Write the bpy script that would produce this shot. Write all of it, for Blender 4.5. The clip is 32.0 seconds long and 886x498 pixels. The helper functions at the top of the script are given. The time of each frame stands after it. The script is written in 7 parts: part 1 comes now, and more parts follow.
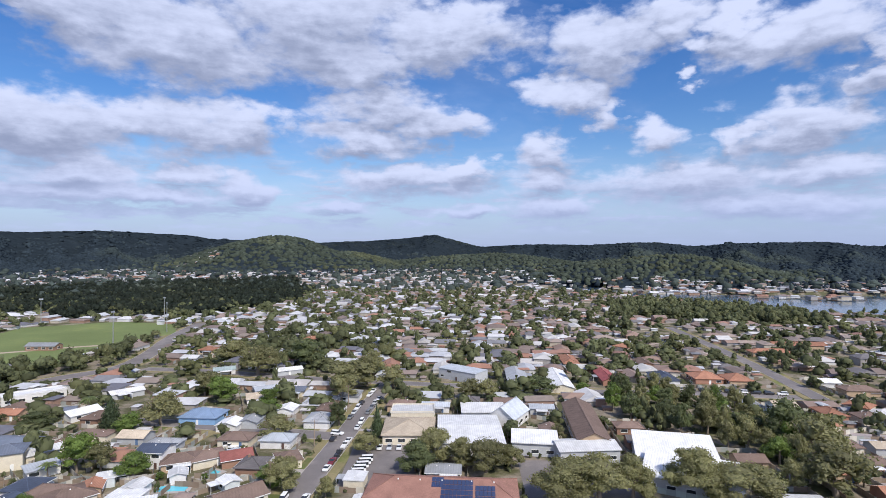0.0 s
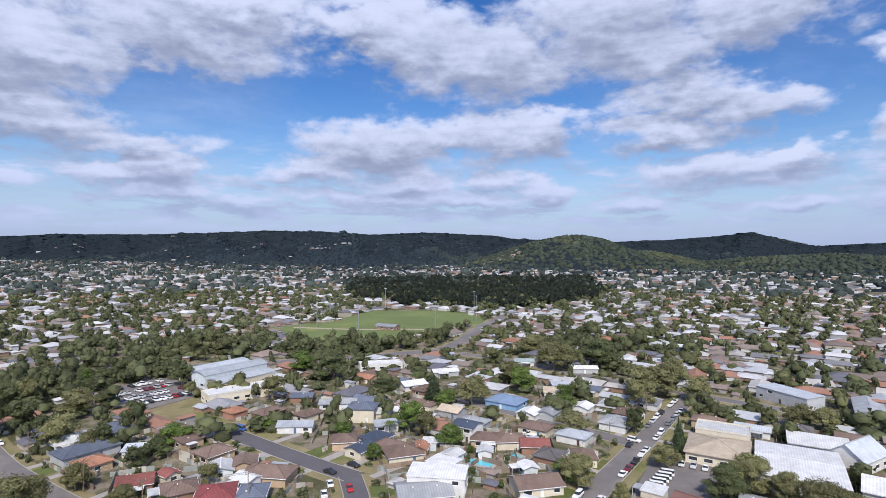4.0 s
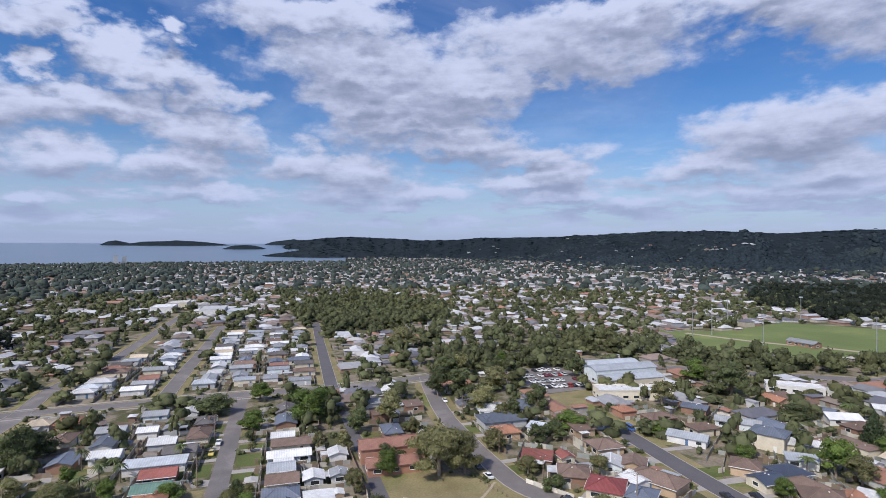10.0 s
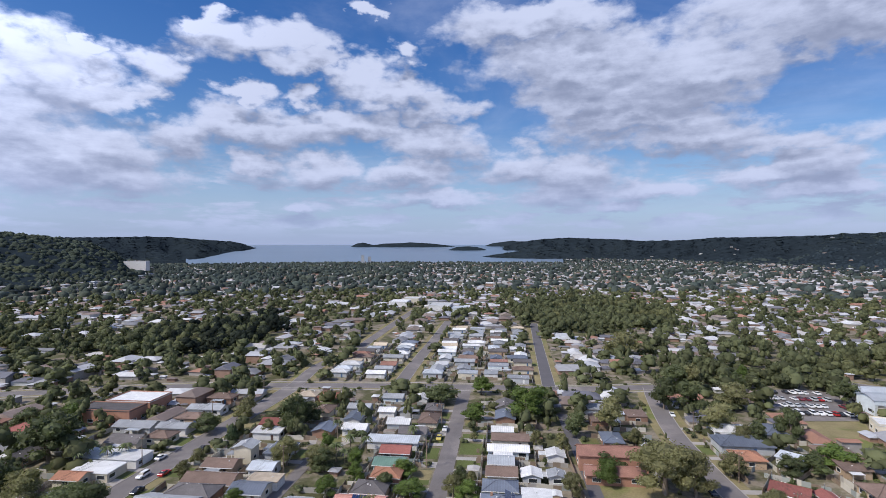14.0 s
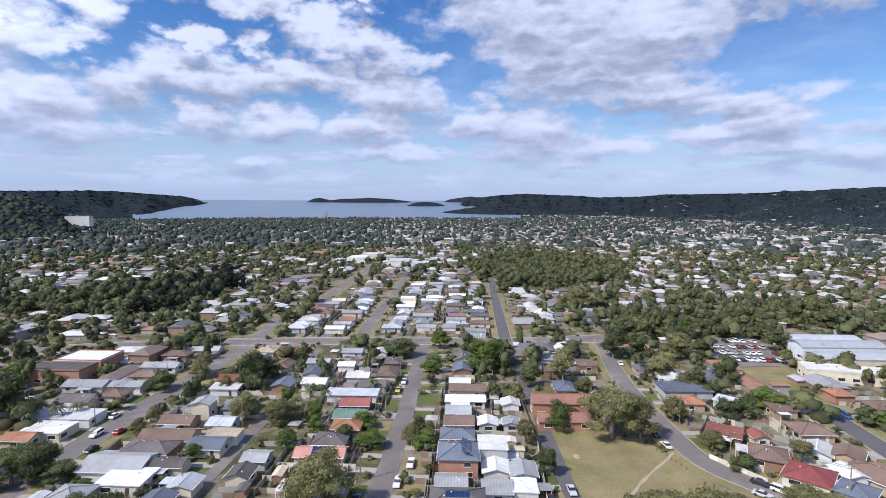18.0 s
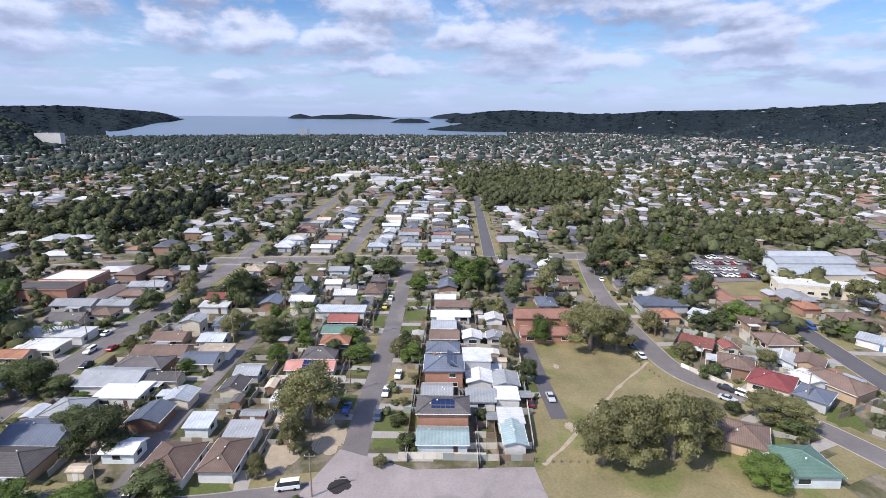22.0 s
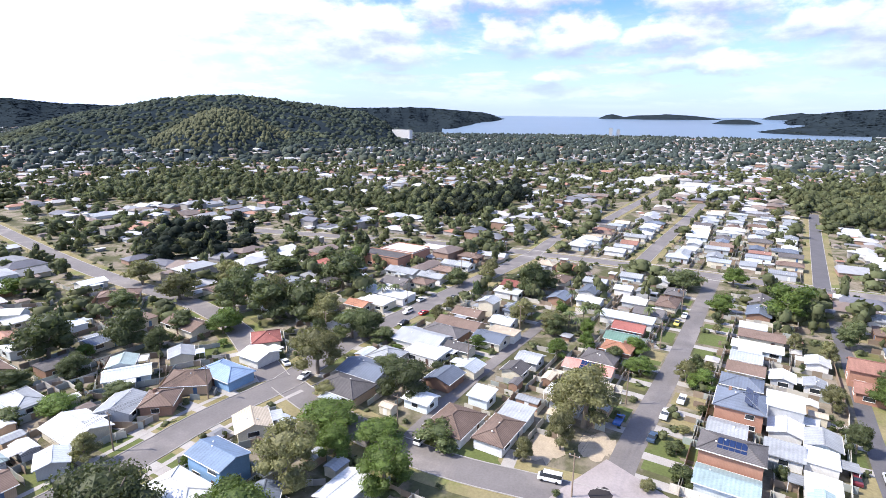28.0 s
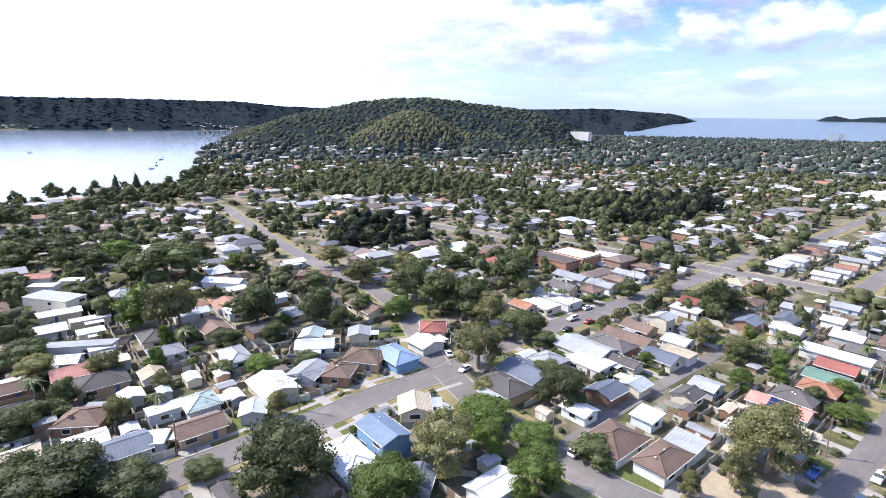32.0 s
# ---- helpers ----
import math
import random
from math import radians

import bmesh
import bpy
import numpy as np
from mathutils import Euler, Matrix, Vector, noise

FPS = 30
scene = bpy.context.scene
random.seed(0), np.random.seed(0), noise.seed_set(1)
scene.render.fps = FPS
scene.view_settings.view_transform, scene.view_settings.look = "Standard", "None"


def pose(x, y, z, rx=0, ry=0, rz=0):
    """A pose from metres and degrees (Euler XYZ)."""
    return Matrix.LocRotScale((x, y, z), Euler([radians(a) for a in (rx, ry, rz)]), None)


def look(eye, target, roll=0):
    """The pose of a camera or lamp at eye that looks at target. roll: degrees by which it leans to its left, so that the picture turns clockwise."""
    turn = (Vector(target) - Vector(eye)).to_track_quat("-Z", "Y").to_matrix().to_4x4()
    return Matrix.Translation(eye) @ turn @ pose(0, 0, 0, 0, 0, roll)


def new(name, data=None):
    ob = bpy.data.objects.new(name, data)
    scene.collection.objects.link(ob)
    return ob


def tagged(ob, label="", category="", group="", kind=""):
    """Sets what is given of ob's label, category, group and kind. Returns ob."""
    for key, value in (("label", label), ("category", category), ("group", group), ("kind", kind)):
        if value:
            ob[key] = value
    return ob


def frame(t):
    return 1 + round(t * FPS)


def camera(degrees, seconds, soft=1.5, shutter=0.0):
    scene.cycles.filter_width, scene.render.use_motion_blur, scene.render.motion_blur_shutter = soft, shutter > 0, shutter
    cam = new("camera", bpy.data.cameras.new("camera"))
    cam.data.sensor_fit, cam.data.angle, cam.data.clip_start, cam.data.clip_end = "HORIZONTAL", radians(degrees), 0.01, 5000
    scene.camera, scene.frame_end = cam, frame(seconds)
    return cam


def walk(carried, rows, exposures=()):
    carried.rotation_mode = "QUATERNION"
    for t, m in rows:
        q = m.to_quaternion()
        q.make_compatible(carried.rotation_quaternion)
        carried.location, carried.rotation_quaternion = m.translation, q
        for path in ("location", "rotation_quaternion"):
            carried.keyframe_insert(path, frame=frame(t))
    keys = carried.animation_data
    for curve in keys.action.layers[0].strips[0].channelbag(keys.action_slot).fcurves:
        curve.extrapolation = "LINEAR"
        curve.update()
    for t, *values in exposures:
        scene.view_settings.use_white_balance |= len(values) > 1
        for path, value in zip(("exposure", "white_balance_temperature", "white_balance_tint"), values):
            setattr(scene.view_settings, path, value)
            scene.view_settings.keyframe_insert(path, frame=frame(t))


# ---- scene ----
cam = camera(78.7, 32.0, soft=0.7)
HEIGHT = 70.0
PATH = [
    (0.0, pose(0, 0, HEIGHT, 89.92, -0.15, -0.39)),
    (0.5, pose(0, 0, HEIGHT, 89.88, -0.15, 2.12)),
    (1.0, pose(0, 0, HEIGHT, 89.80, -0.17, 5.23)),
    (1.5, pose(0, 0, HEIGHT, 89.70, -0.16, 9.04)),
    (2.0, pose(0, 0, HEIGHT, 89.71, -0.06, 13.44)),
    (2.5, pose(0, 0, HEIGHT, 89.73, -0.10, 18.25)),
    (3.0, pose(0, 0, HEIGHT, 89.79, -0.17, 22.54)),
    (3.5, pose(0, 0, HEIGHT, 89.77, -0.18, 26.57)),
    (5.5, pose(0, 0, HEIGHT, 89.80, -0.09, 39.85)),
    (6.0, pose(0, 0, HEIGHT, 89.80, -0.04, 43.29)),
    (6.5, pose(0, 0, HEIGHT, 89.79, 0.03, 47.06)),
    (7.0, pose(0, 0, HEIGHT, 89.80, -0.01, 50.66)),
    (7.5, pose(0, 0, HEIGHT, 89.80, -0.03, 54.18)),
    (8.0, pose(0, 0, HEIGHT, 89.80, -0.02, 57.69)),
    (8.5, pose(0, 0, HEIGHT, 89.79, -0.00, 61.03)),
    (9.0, pose(0, 0, HEIGHT, 89.81, 0.04, 64.03)),
    (9.5, pose(0, 0, HEIGHT, 89.84, 0.02, 67.08)),
    (10.0, pose(0, 0, HEIGHT, 89.83, 0.03, 69.78)),
    (10.5, pose(0, 0, HEIGHT, 89.86, 0.03, 71.68)),
    (11.0, pose(0, 0, HEIGHT, 89.91, 0.08, 74.41)),
    (11.5, pose(0, 0, HEIGHT, 89.93, 0.12, 77.82)),
    (12.0, pose(0, 0, HEIGHT, 89.92, 0.13, 81.41)),
    (12.5, pose(0, 0, HEIGHT, 89.95, 0.10, 84.91)),
    (13.0, pose(0, 0, HEIGHT, 89.97, 0.10, 88.21)),
    (13.5, pose(0, 0, HEIGHT, 89.99, 0.08, 91.44)),
    (14.0, pose(0, 0, HEIGHT, 89.97, 0.09, 92.55)),
    (14.5, pose(0, 0, HEIGHT, 90.02, 0.05, 92.23)),
    (16.5, pose(0, 0, HEIGHT, 90.06, -0.02, 89.39)),
    (17.0, pose(0, 0, HEIGHT, 89.84, -0.06, 88.98)),
    (17.5, pose(0, 0, HEIGHT, 88.23, -0.04, 88.61)),
    (18.0, pose(0, 0, HEIGHT, 85.28, -0.11, 88.17)),
    (18.5, pose(0, 0, HEIGHT, 82.40, -0.14, 87.97)),
    (19.0, pose(0, 0, HEIGHT, 79.62, -0.14, 87.79)),
    (19.5, pose(0, 0, HEIGHT, 77.20, -0.18, 87.63)),
    (20.0, pose(0, 0, HEIGHT, 76.61, -0.18, 87.46)),
    (20.5, pose(0, 0, HEIGHT, 76.64, -0.17, 87.20)),
    (21.0, pose(0, 0, HEIGHT, 76.65, -0.19, 86.99)),
    (21.5, pose(0, 0, HEIGHT, 76.68, -0.18, 86.74)),
    (22.0, pose(0, 0, HEIGHT, 76.68, -0.19, 86.62)),
    (22.5, pose(0, 0, HEIGHT, 76.69, -0.22, 88.50)),
    (23.0, pose(0, 0, HEIGHT, 76.69, -0.23, 90.76)),
    (23.5, pose(0, 0, HEIGHT, 76.68, -0.24, 93.96)),
    (24.0, pose(0, 0, HEIGHT, 76.63, -0.30, 97.20)),
    (24.5, pose(0, 0, HEIGHT, 76.63, -0.30, 99.88)),
    (25.0, pose(0, 0, HEIGHT, 76.59, -0.31, 102.86)),
    (25.5, pose(0, 0, HEIGHT, 76.59, -0.34, 105.60)),
    (26.0, pose(0, 0, HEIGHT, 76.57, -0.34, 108.35)),
    (26.5, pose(0, 0, HEIGHT, 76.55, -0.39, 110.86)),
    (28.5, pose(0, 0, HEIGHT, 76.48, -0.57, 119.34)),
    (29.0, pose(0, 0, HEIGHT, 76.46, -0.55, 120.40)),
    (29.5, pose(0, 0, HEIGHT, 76.45, -0.57, 122.68)),
    (30.0, pose(0, 0, HEIGHT, 76.44, -0.59, 125.49)),
    (30.5, pose(0, 0, HEIGHT, 76.44, -0.62, 128.28)),
    (31.0, pose(0, 0, HEIGHT, 76.42, -0.64, 131.22)),
    (31.5, pose(0, 0, HEIGHT, 76.43, -0.75, 134.13)),
    (32.0, pose(0, 0, HEIGHT, 76.46, -0.73, 136.16)),
]
EXPOSURES = [(0.0, -0.06), (3.0, -0.08), (5.5, -0.14), (9.0, -0.25), (14.5, -0.23), (17.0, -0.1), (18.0, 0.05), (19.0, 0.32), (20.5, 0.15), (25.0, 0.1), (26.5, 0.22), (28.5, 0.82), (30.0, 0.8), (32.0, 0.7)]
walk(cam, PATH, EXPOSURES)

# ---- sky, clouds and sun ----
SUN_YAW, SUN_UP = 212.0, 47.0
to_sun = Vector((-math.sin(radians(SUN_YAW)) * math.cos(radians(SUN_UP)),
                 math.cos(radians(SUN_YAW)) * math.cos(radians(SUN_UP)), math.sin(radians(SUN_UP))))
sun_data = bpy.data.lights.new("sun", "SUN")
sun_data.energy, sun_data.angle, sun_data.color = 4.6, radians(0.53), (1.0, 0.938, 0.855)
sun = new("sun", sun_data)
sun.matrix_world = look(to_sun * 100, (0, 0, 0))


class Nodes:
    """Short hand for building node trees."""

    def __init__(self, tree):
        self.tree = tree

    def add(self, kind):
        return self.tree.nodes.new(kind)

    def feed(self, socket, value):
        if isinstance(value, bpy.types.NodeSocket):
            self.tree.links.new(value, socket)
        elif value is not None:
            socket.default_value = value

    def math(self, op, a, b=None, c=None):
        n = self.add("ShaderNodeMath")
        n.operation = op
        for i, v in enumerate((a, b, c)):
            self.feed(n.inputs[i], v)
        return n.outputs[0]

    def vec(self, op, a, b=None):
        n = self.add("ShaderNodeVectorMath")
        n.operation = op
        self.feed(n.inputs[0], a)
        self.feed(n.inputs[1], b)
        return n.outputs["Value"] if op in ("LENGTH", "DOT_PRODUCT", "DISTANCE") else n.outputs[0]

    def span(self, v, a, b, c=0.0, d=1.0, smooth=True):
        n = self.add("ShaderNodeMapRange")
        n.interpolation_type = "SMOOTHSTEP" if smooth else "LINEAR"
        for i, s in enumerate((v, a, b, c, d)):
            self.feed(n.inputs[i], s)
        return n.outputs[0]

    def noise(self, coords, scale, detail=4.0, rough=0.55, warp=0.0):
        n = self.add("ShaderNodeTexNoise")
        self.feed(n.inputs["Vector"], coords)
        n.inputs["Scale"].default_value, n.inputs["Detail"].default_value = scale, detail
        n.inputs["Roughness"].default_value, n.inputs["Distortion"].default_value = rough, warp
        return n.outputs["Fac"]

    def mix(self, f, a, b, blend="MIX"):
        n = self.add("ShaderNodeMix")
        n.data_type, n.blend_type = "RGBA", blend
        self.feed(n.inputs[0], f)
        self.feed(n.inputs[6], (*a, 1) if isinstance(a, tuple) and len(a) == 3 else a)
        self.feed(n.inputs[7], (*b, 1) if isinstance(b, tuple) and len(b) == 3 else b)
        return n.outputs[2]


world = bpy.data.worlds.new("world")
scene.world = world
world.use_nodes = True
w = Nodes(world.node_tree)
back = world.node_tree.nodes["Background"]
sky = w.add("ShaderNodeTexSky")
sky.sky_type, sky.sun_disc = "NISHITA", False
sky.sun_elevation, sky.sun_rotation = radians(SUN_UP), radians(-SUN_YAW)
sky.air_density, sky.dust_density, sky.ozone_density = 1.0, 0.6, 1.6
ray = w.add("ShaderNodeTexCoord").outputs["Generated"]
ray = w.vec("NORMALIZE", ray)
part_xyz = w.add("ShaderNodeSeparateXYZ")
w.feed(part_xyz.inputs[0], ray)
rx, ry, rz = part_xyz.outputs
up = w.math("MAXIMUM", rz, 0.0)
# low clouds lie on a flat deck that draws together towards the horizon
lift = w.math("ADD", up, 0.07)
deck = w.add("ShaderNodeCombineXYZ")
w.feed(deck.inputs[0], w.math("DIVIDE", rx, lift))
w.feed(deck.inputs[1], w.math("DIVIDE", ry, lift))
deck = deck.outputs[0]
angles = w.add("ShaderNodeCombineXYZ")
w.feed(angles.inputs[0], w.math("MULTIPLY", w.math("ARCTAN2", w.math("MULTIPLY", rx, -1.0), ry), 180 / math.pi))
w.feed(angles.inputs[1], w.math("MULTIPLY", w.math("ARCSINE", rz), 180 / math.pi))
angles = angles.outputs[0]
# the larger cumulus clouds, group by group round the sky: yaw, rise, half width and half height in degrees
CUMULUS = [
    [(-38.9, 15.1, 1.8, 2.6), (-37.6, 10.6, 3, 2.2), (-35.2, 6.8, 5.7, 1.4), (-34.4, 18.2, 5.8, 2.8), (-33.6, 10.6, 6.1, 2.4), (-30.6, 4.1, 8.5, 1.3), (-29.6, 20.5, 3.6, 1.6), (-28.7, 10.2, 2, 1.2), (-26.8, 16.4, 1.7, 0.9), (-24.9, 6.4, 6.9, 2.2), (-22.9, 10.4, 3, 1.8), (-22.4, 21.2, 4.6, 2.4), (-17.9, 12.9, 1.9, 2.1)],
    [(-17.6, 19.8, 5.5, 3.3), (-13.7, 15.3, 4.4, 2.1), (-13.1, 4.1, 5.4, 1.3), (-12, 9.9, 3.7, 2), (-10.5, 7, 3.5, 1.4), (-3.7, 3.9, 2.6, 0.8), (-3.7, 8.3, 2.4, 1.1), (-1.3, 21.6, 10.1, 3.1), (1, 12.9, 4.3, 2.4), (3.4, 7.2, 8.9, 1.6), (5.8, 14.5, 7.7, 2.9), (8.2, 11.1, 6.4, 1.8), (8.2, 18.8, 6.4, 3.2)],
    [(10.5, 4.1, 3.5, 0.8), (12.8, 21.6, 12.9, 4.8), (18.9, 12, 3.6, 2.4), (19.9, 5.6, 2.1, 1.4), (25, 7.2, 3.4, 1.1), (25, 11.5, 8.8, 3), (25, 19.2, 8.8, 3.9), (28.8, 4.9, 8.7, 0.9), (34, 6.6, 5.7, 1.3), (34.8, 10.9, 8, 2.9), (36.7, 19.6, 4.2, 0.8)],
    [(20.3, 5.6, 2, 1.4), (30, 11.6, 8.5, 2.2), (32.9, 20.4, 8.6, 3.1), (36.4, 5.2, 11.1, 1.2), (36.4, 10.2, 8.2, 2.8), (37.6, 22.5, 10, 2.5), (42.3, 7.6, 6.3, 1.6), (50.7, 4.9, 3.5, 0.8), (51.3, 22.4, 10.5, 2), (56.5, 20.2, 13.4, 3.2), (57, 5.2, 5.1, 0.9), (58.7, 7.2, 3.7, 1.8), (60.4, 9.4, 3.3, 1.2)],
    [(65.2, 10.9, 7.2, 2.4), (68.7, 17.2, 11.7, 3.3), (72.5, 5.6, 3.9, 1.3), (72.5, 12.7, 10.9, 2.6), (78, 14.8, 6.1, 2.8), (78, 18, 9.7, 2.9), (78.5, 6.7, 6, 2.5)],
    [(58.5, 7.8, 3.5, 1.4), (59.9, 18.4, 10.2, 2.5), (62.7, 6.5, 4.3, 1.1), (67.3, 10.5, 11.4, 1.8), (68.3, 17.5, 11.6, 2.5), (70.5, 5.6, 3.2, 0.6), (71, 15.1, 10.3, 2.2), (73.8, 4, 3.3, 0.6), (76.6, 14.9, 6.3, 1.9), (78.4, 18.8, 10.4, 2.9), (78.9, 7.7, 7, 2), (82.5, 22.6, 9.4, 2.3), (84.3, 8.9, 4.6, 2)],
    [(93.2, 5.4, 5.2, 0.9), (93.2, 10.6, 5.6, 2.3), (93.2, 14.6, 4, 2), (95.9, 19.6, 2.4, 1.1), (96.8, 7.7, 4.6, 1.5), (96.8, 16.2, 6.1, 2), (99.7, 23.7, 2.2, 0.6), (101.4, 12.9, 5.4, 1.9), (102, 17.5, 3.3, 1.7), (104.8, 8, 4.3, 1.8), (106.1, 15.3, 1.8, 1.1), (106.4, 18.7, 2.7, 1.7), (107.5, 4.3, 2, 0.6)],
    [(108.5, 11.7, 6, 2.2), (110.1, 8.3, 3, 1.4), (111.6, 15.1, 2.9, 1), (111.6, 20.1, 5.8, 1.9), (113.6, 12, 5.1, 2.2), (117.2, 21.4, 2.2, 0.8), (118.3, 10.8, 3.8, 2.3), (118.7, 17.1, 2.6, 1.8), (121.8, 13.5, 1.9, 1.3), (123, 6.3, 4.9, 1.7), (123.4, 17.7, 1.6, 0.8), (124.4, 14.7, 3.7, 2.8), (124.6, 8.6, 4.3, 2.4)],
    [(126.9, 14.4, 5.9, 3.9), (129.1, 7.7, 8, 2.8), (130.4, 15.3, 3.9, 3), (136, 10.1, 14.9, 5.4), (140.1, 8, 10, 3.5), (158.9, 7.4, 21.9, 6.3)],
    [(-52, 16, 14, 6), (-64, 8, 16, 4), (-80, 20, 14, 7), (-105, 14, 18, 6), (-130, 22, 15, 8), (-150, 9, 20, 5), (168, 20, 14, 7), (175, 38, 18, 9), (-60, 40, 15, 9),
     (-100, 48, 20, 12), (30, 36, 16, 6), (70, 40, 18, 8), (110, 38, 14, 7), (0, 55, 20, 10)],
]


def cloud_field(at):
    """How deep inside a cumulus a direction lies."""
    best = None
    for group in CUMULUS:
        for yaw, rise, wide, high in group:
            d = w.vec("LENGTH", w.vec("MULTIPLY", w.vec("SUBTRACT", at, (yaw, rise, 0.0)), (1.0 / wide, 1.0 / high, 0.0)))
            v = w.math("SUBTRACT", 1.0, d)
            best = v if best is None else w.math("MAXIMUM", best, v)
    return best


def puffs(lift):
    """Cloud texture, coarse and fine, seen a little higher up by lift."""
    at = w.vec("ADD", ray, (0.0, 0.0, lift))
    coarse = w.noise(w.vec("MULTIPLY", at, (1.0, 1.0, 2.0)), 9.0, 8.0, 0.55, 0.1)
    fine = w.noise(w.vec("MULTIPLY", at, (1.0, 1.0, 1.8)), 26.0, 6.0, 0.6, 0.1)
    return coarse, fine


def drift(scale, reach, detail):
    """An uneven shift of a direction, in degrees, that gives the clouds their billows."""
    n = w.add("ShaderNodeTexNoise")
    w.feed(n.inputs["Vector"], w.vec("MULTIPLY", ray, (1.0, 1.0, 1.9)))
    n.inputs["Scale"].default_value, n.inputs["Detail"].default_value, n.inputs["Roughness"].default_value = scale, detail, 0.55
    return w.vec("MULTIPLY", w.vec("SUBTRACT", n.outputs["Color"], (0.5, 0.5, 0.5)), reach)


lumps, billow = puffs(0.0)
lumps_up, billow_up = puffs(0.018)
rough = w.math("ADD", w.math("MULTIPLY", w.math("SUBTRACT", lumps, 0.5), 1.5), w.math("MULTIPLY", w.math("SUBTRACT", billow, 0.5), 0.8))
relief = w.math("ADD", w.math("MULTIPLY", w.math("SUBTRACT", lumps, lumps_up), 1.5), w.math("MULTIPLY", w.math("SUBTRACT", billow, billow_up), 0.9))
# shifts shrink towards the horizon, where the clouds are smaller
small = w.add("ShaderNodeCombineXYZ")
for i in range(3):
    w.feed(small.inputs[i], w.span(rz, 0.03, 0.25, 0.3, 1.0, smooth=False))
at_cloud = w.vec("ADD", angles, w.vec("MULTIPLY", w.vec("ADD", drift(6.0, (16.0, 6.0, 0.0), 3.0), drift(20.0, (7.0, 4.5, 0.0), 6.0)), small.outputs[0]))
inside_cloud = cloud_field(at_cloud)
above = cloud_field(w.vec("ADD", at_cloud, w.vec("MULTIPLY", small.outputs[0], (0.0, 2.2, 0.0))))
body = w.span(w.math("ADD", inside_cloud, rough), -0.34, 0.42)
# rows of small flat-based cumulus low over the horizon
low_puff = w.noise(w.vec("MULTIPLY", ray, (1.0, 1.0, 5.0)), 8.0, 8.0, 0.6, 0.1)
low_up = w.noise(w.vec("MULTIPLY", w.vec("ADD", ray, (0.0, 0.0, 0.008)), (1.0, 1.0, 5.0)), 8.0, 8.0, 0.6, 0.1)
low = w.math("MULTIPLY", w.span(low_puff, 0.44, 0.6), w.math("MULTIPLY", w.span(rz, 0.2, 0.1, 0.0, 0.85), w.span(rz, 0.012, 0.05)))
thin = w.math("MULTIPLY", w.span(w.noise(deck, 0.55, 7.0, 0.62, 0.6), 0.42, 0.8), 0.4)
cloud = w.math("MAXIMUM", w.math("MAXIMUM", body, low), thin)
# undersides are grey where more cloud lies above, tops are white
rim = w.math("SUBTRACT", above, w.math("MULTIPLY", inside_cloud, 0.6))
under = w.math("SUBTRACT", w.math("ADD", rim, w.math("MULTIPLY", w.math("SUBTRACT", low_up, low_puff), 1.2)), w.math("MULTIPLY", relief, 0.8))
grey = w.mix(w.span(under, -0.75, 1.0), (7.0, 7.75, 10.4), (3.1, 3.65, 5.5))
grey = w.mix(w.span(rz, 0.17, 0.0, 0.0, 0.65), grey, (4.5, 5.55, 8.9))
# clouds shine where they stand towards the sun
shine = w.span(w.vec("DOT_PRODUCT", ray, tuple(to_sun)), 0.04, 0.8, 0.97, 2.6)
glow = w.add("ShaderNodeCombineXYZ")
for i in range(3):
    w.feed(glow.inputs[i], shine)
grey = w.mix(1.0, grey, glow.outputs[0], "MULTIPLY")
veil = w.span(rz, 0.2, 0.0, 0.0, 0.8)
tone = w.add("ShaderNodeHueSaturation")
tone.inputs["Hue"].default_value = 0.515
tone.inputs["Saturation"].default_value, tone.inputs["Value"].default_value = 1.42, 1.32
w.feed(tone.inputs["Color"], sky.outputs[0])
clear = w.mix(veil, tone.outputs[0], w.mix(1.0, (3.5, 4.65, 8.3), glow.outputs[0], "MULTIPLY"))
back.inputs[1].default_value = 0.105
w.feed(back.inputs[0], w.mix(cloud, clear, grey))

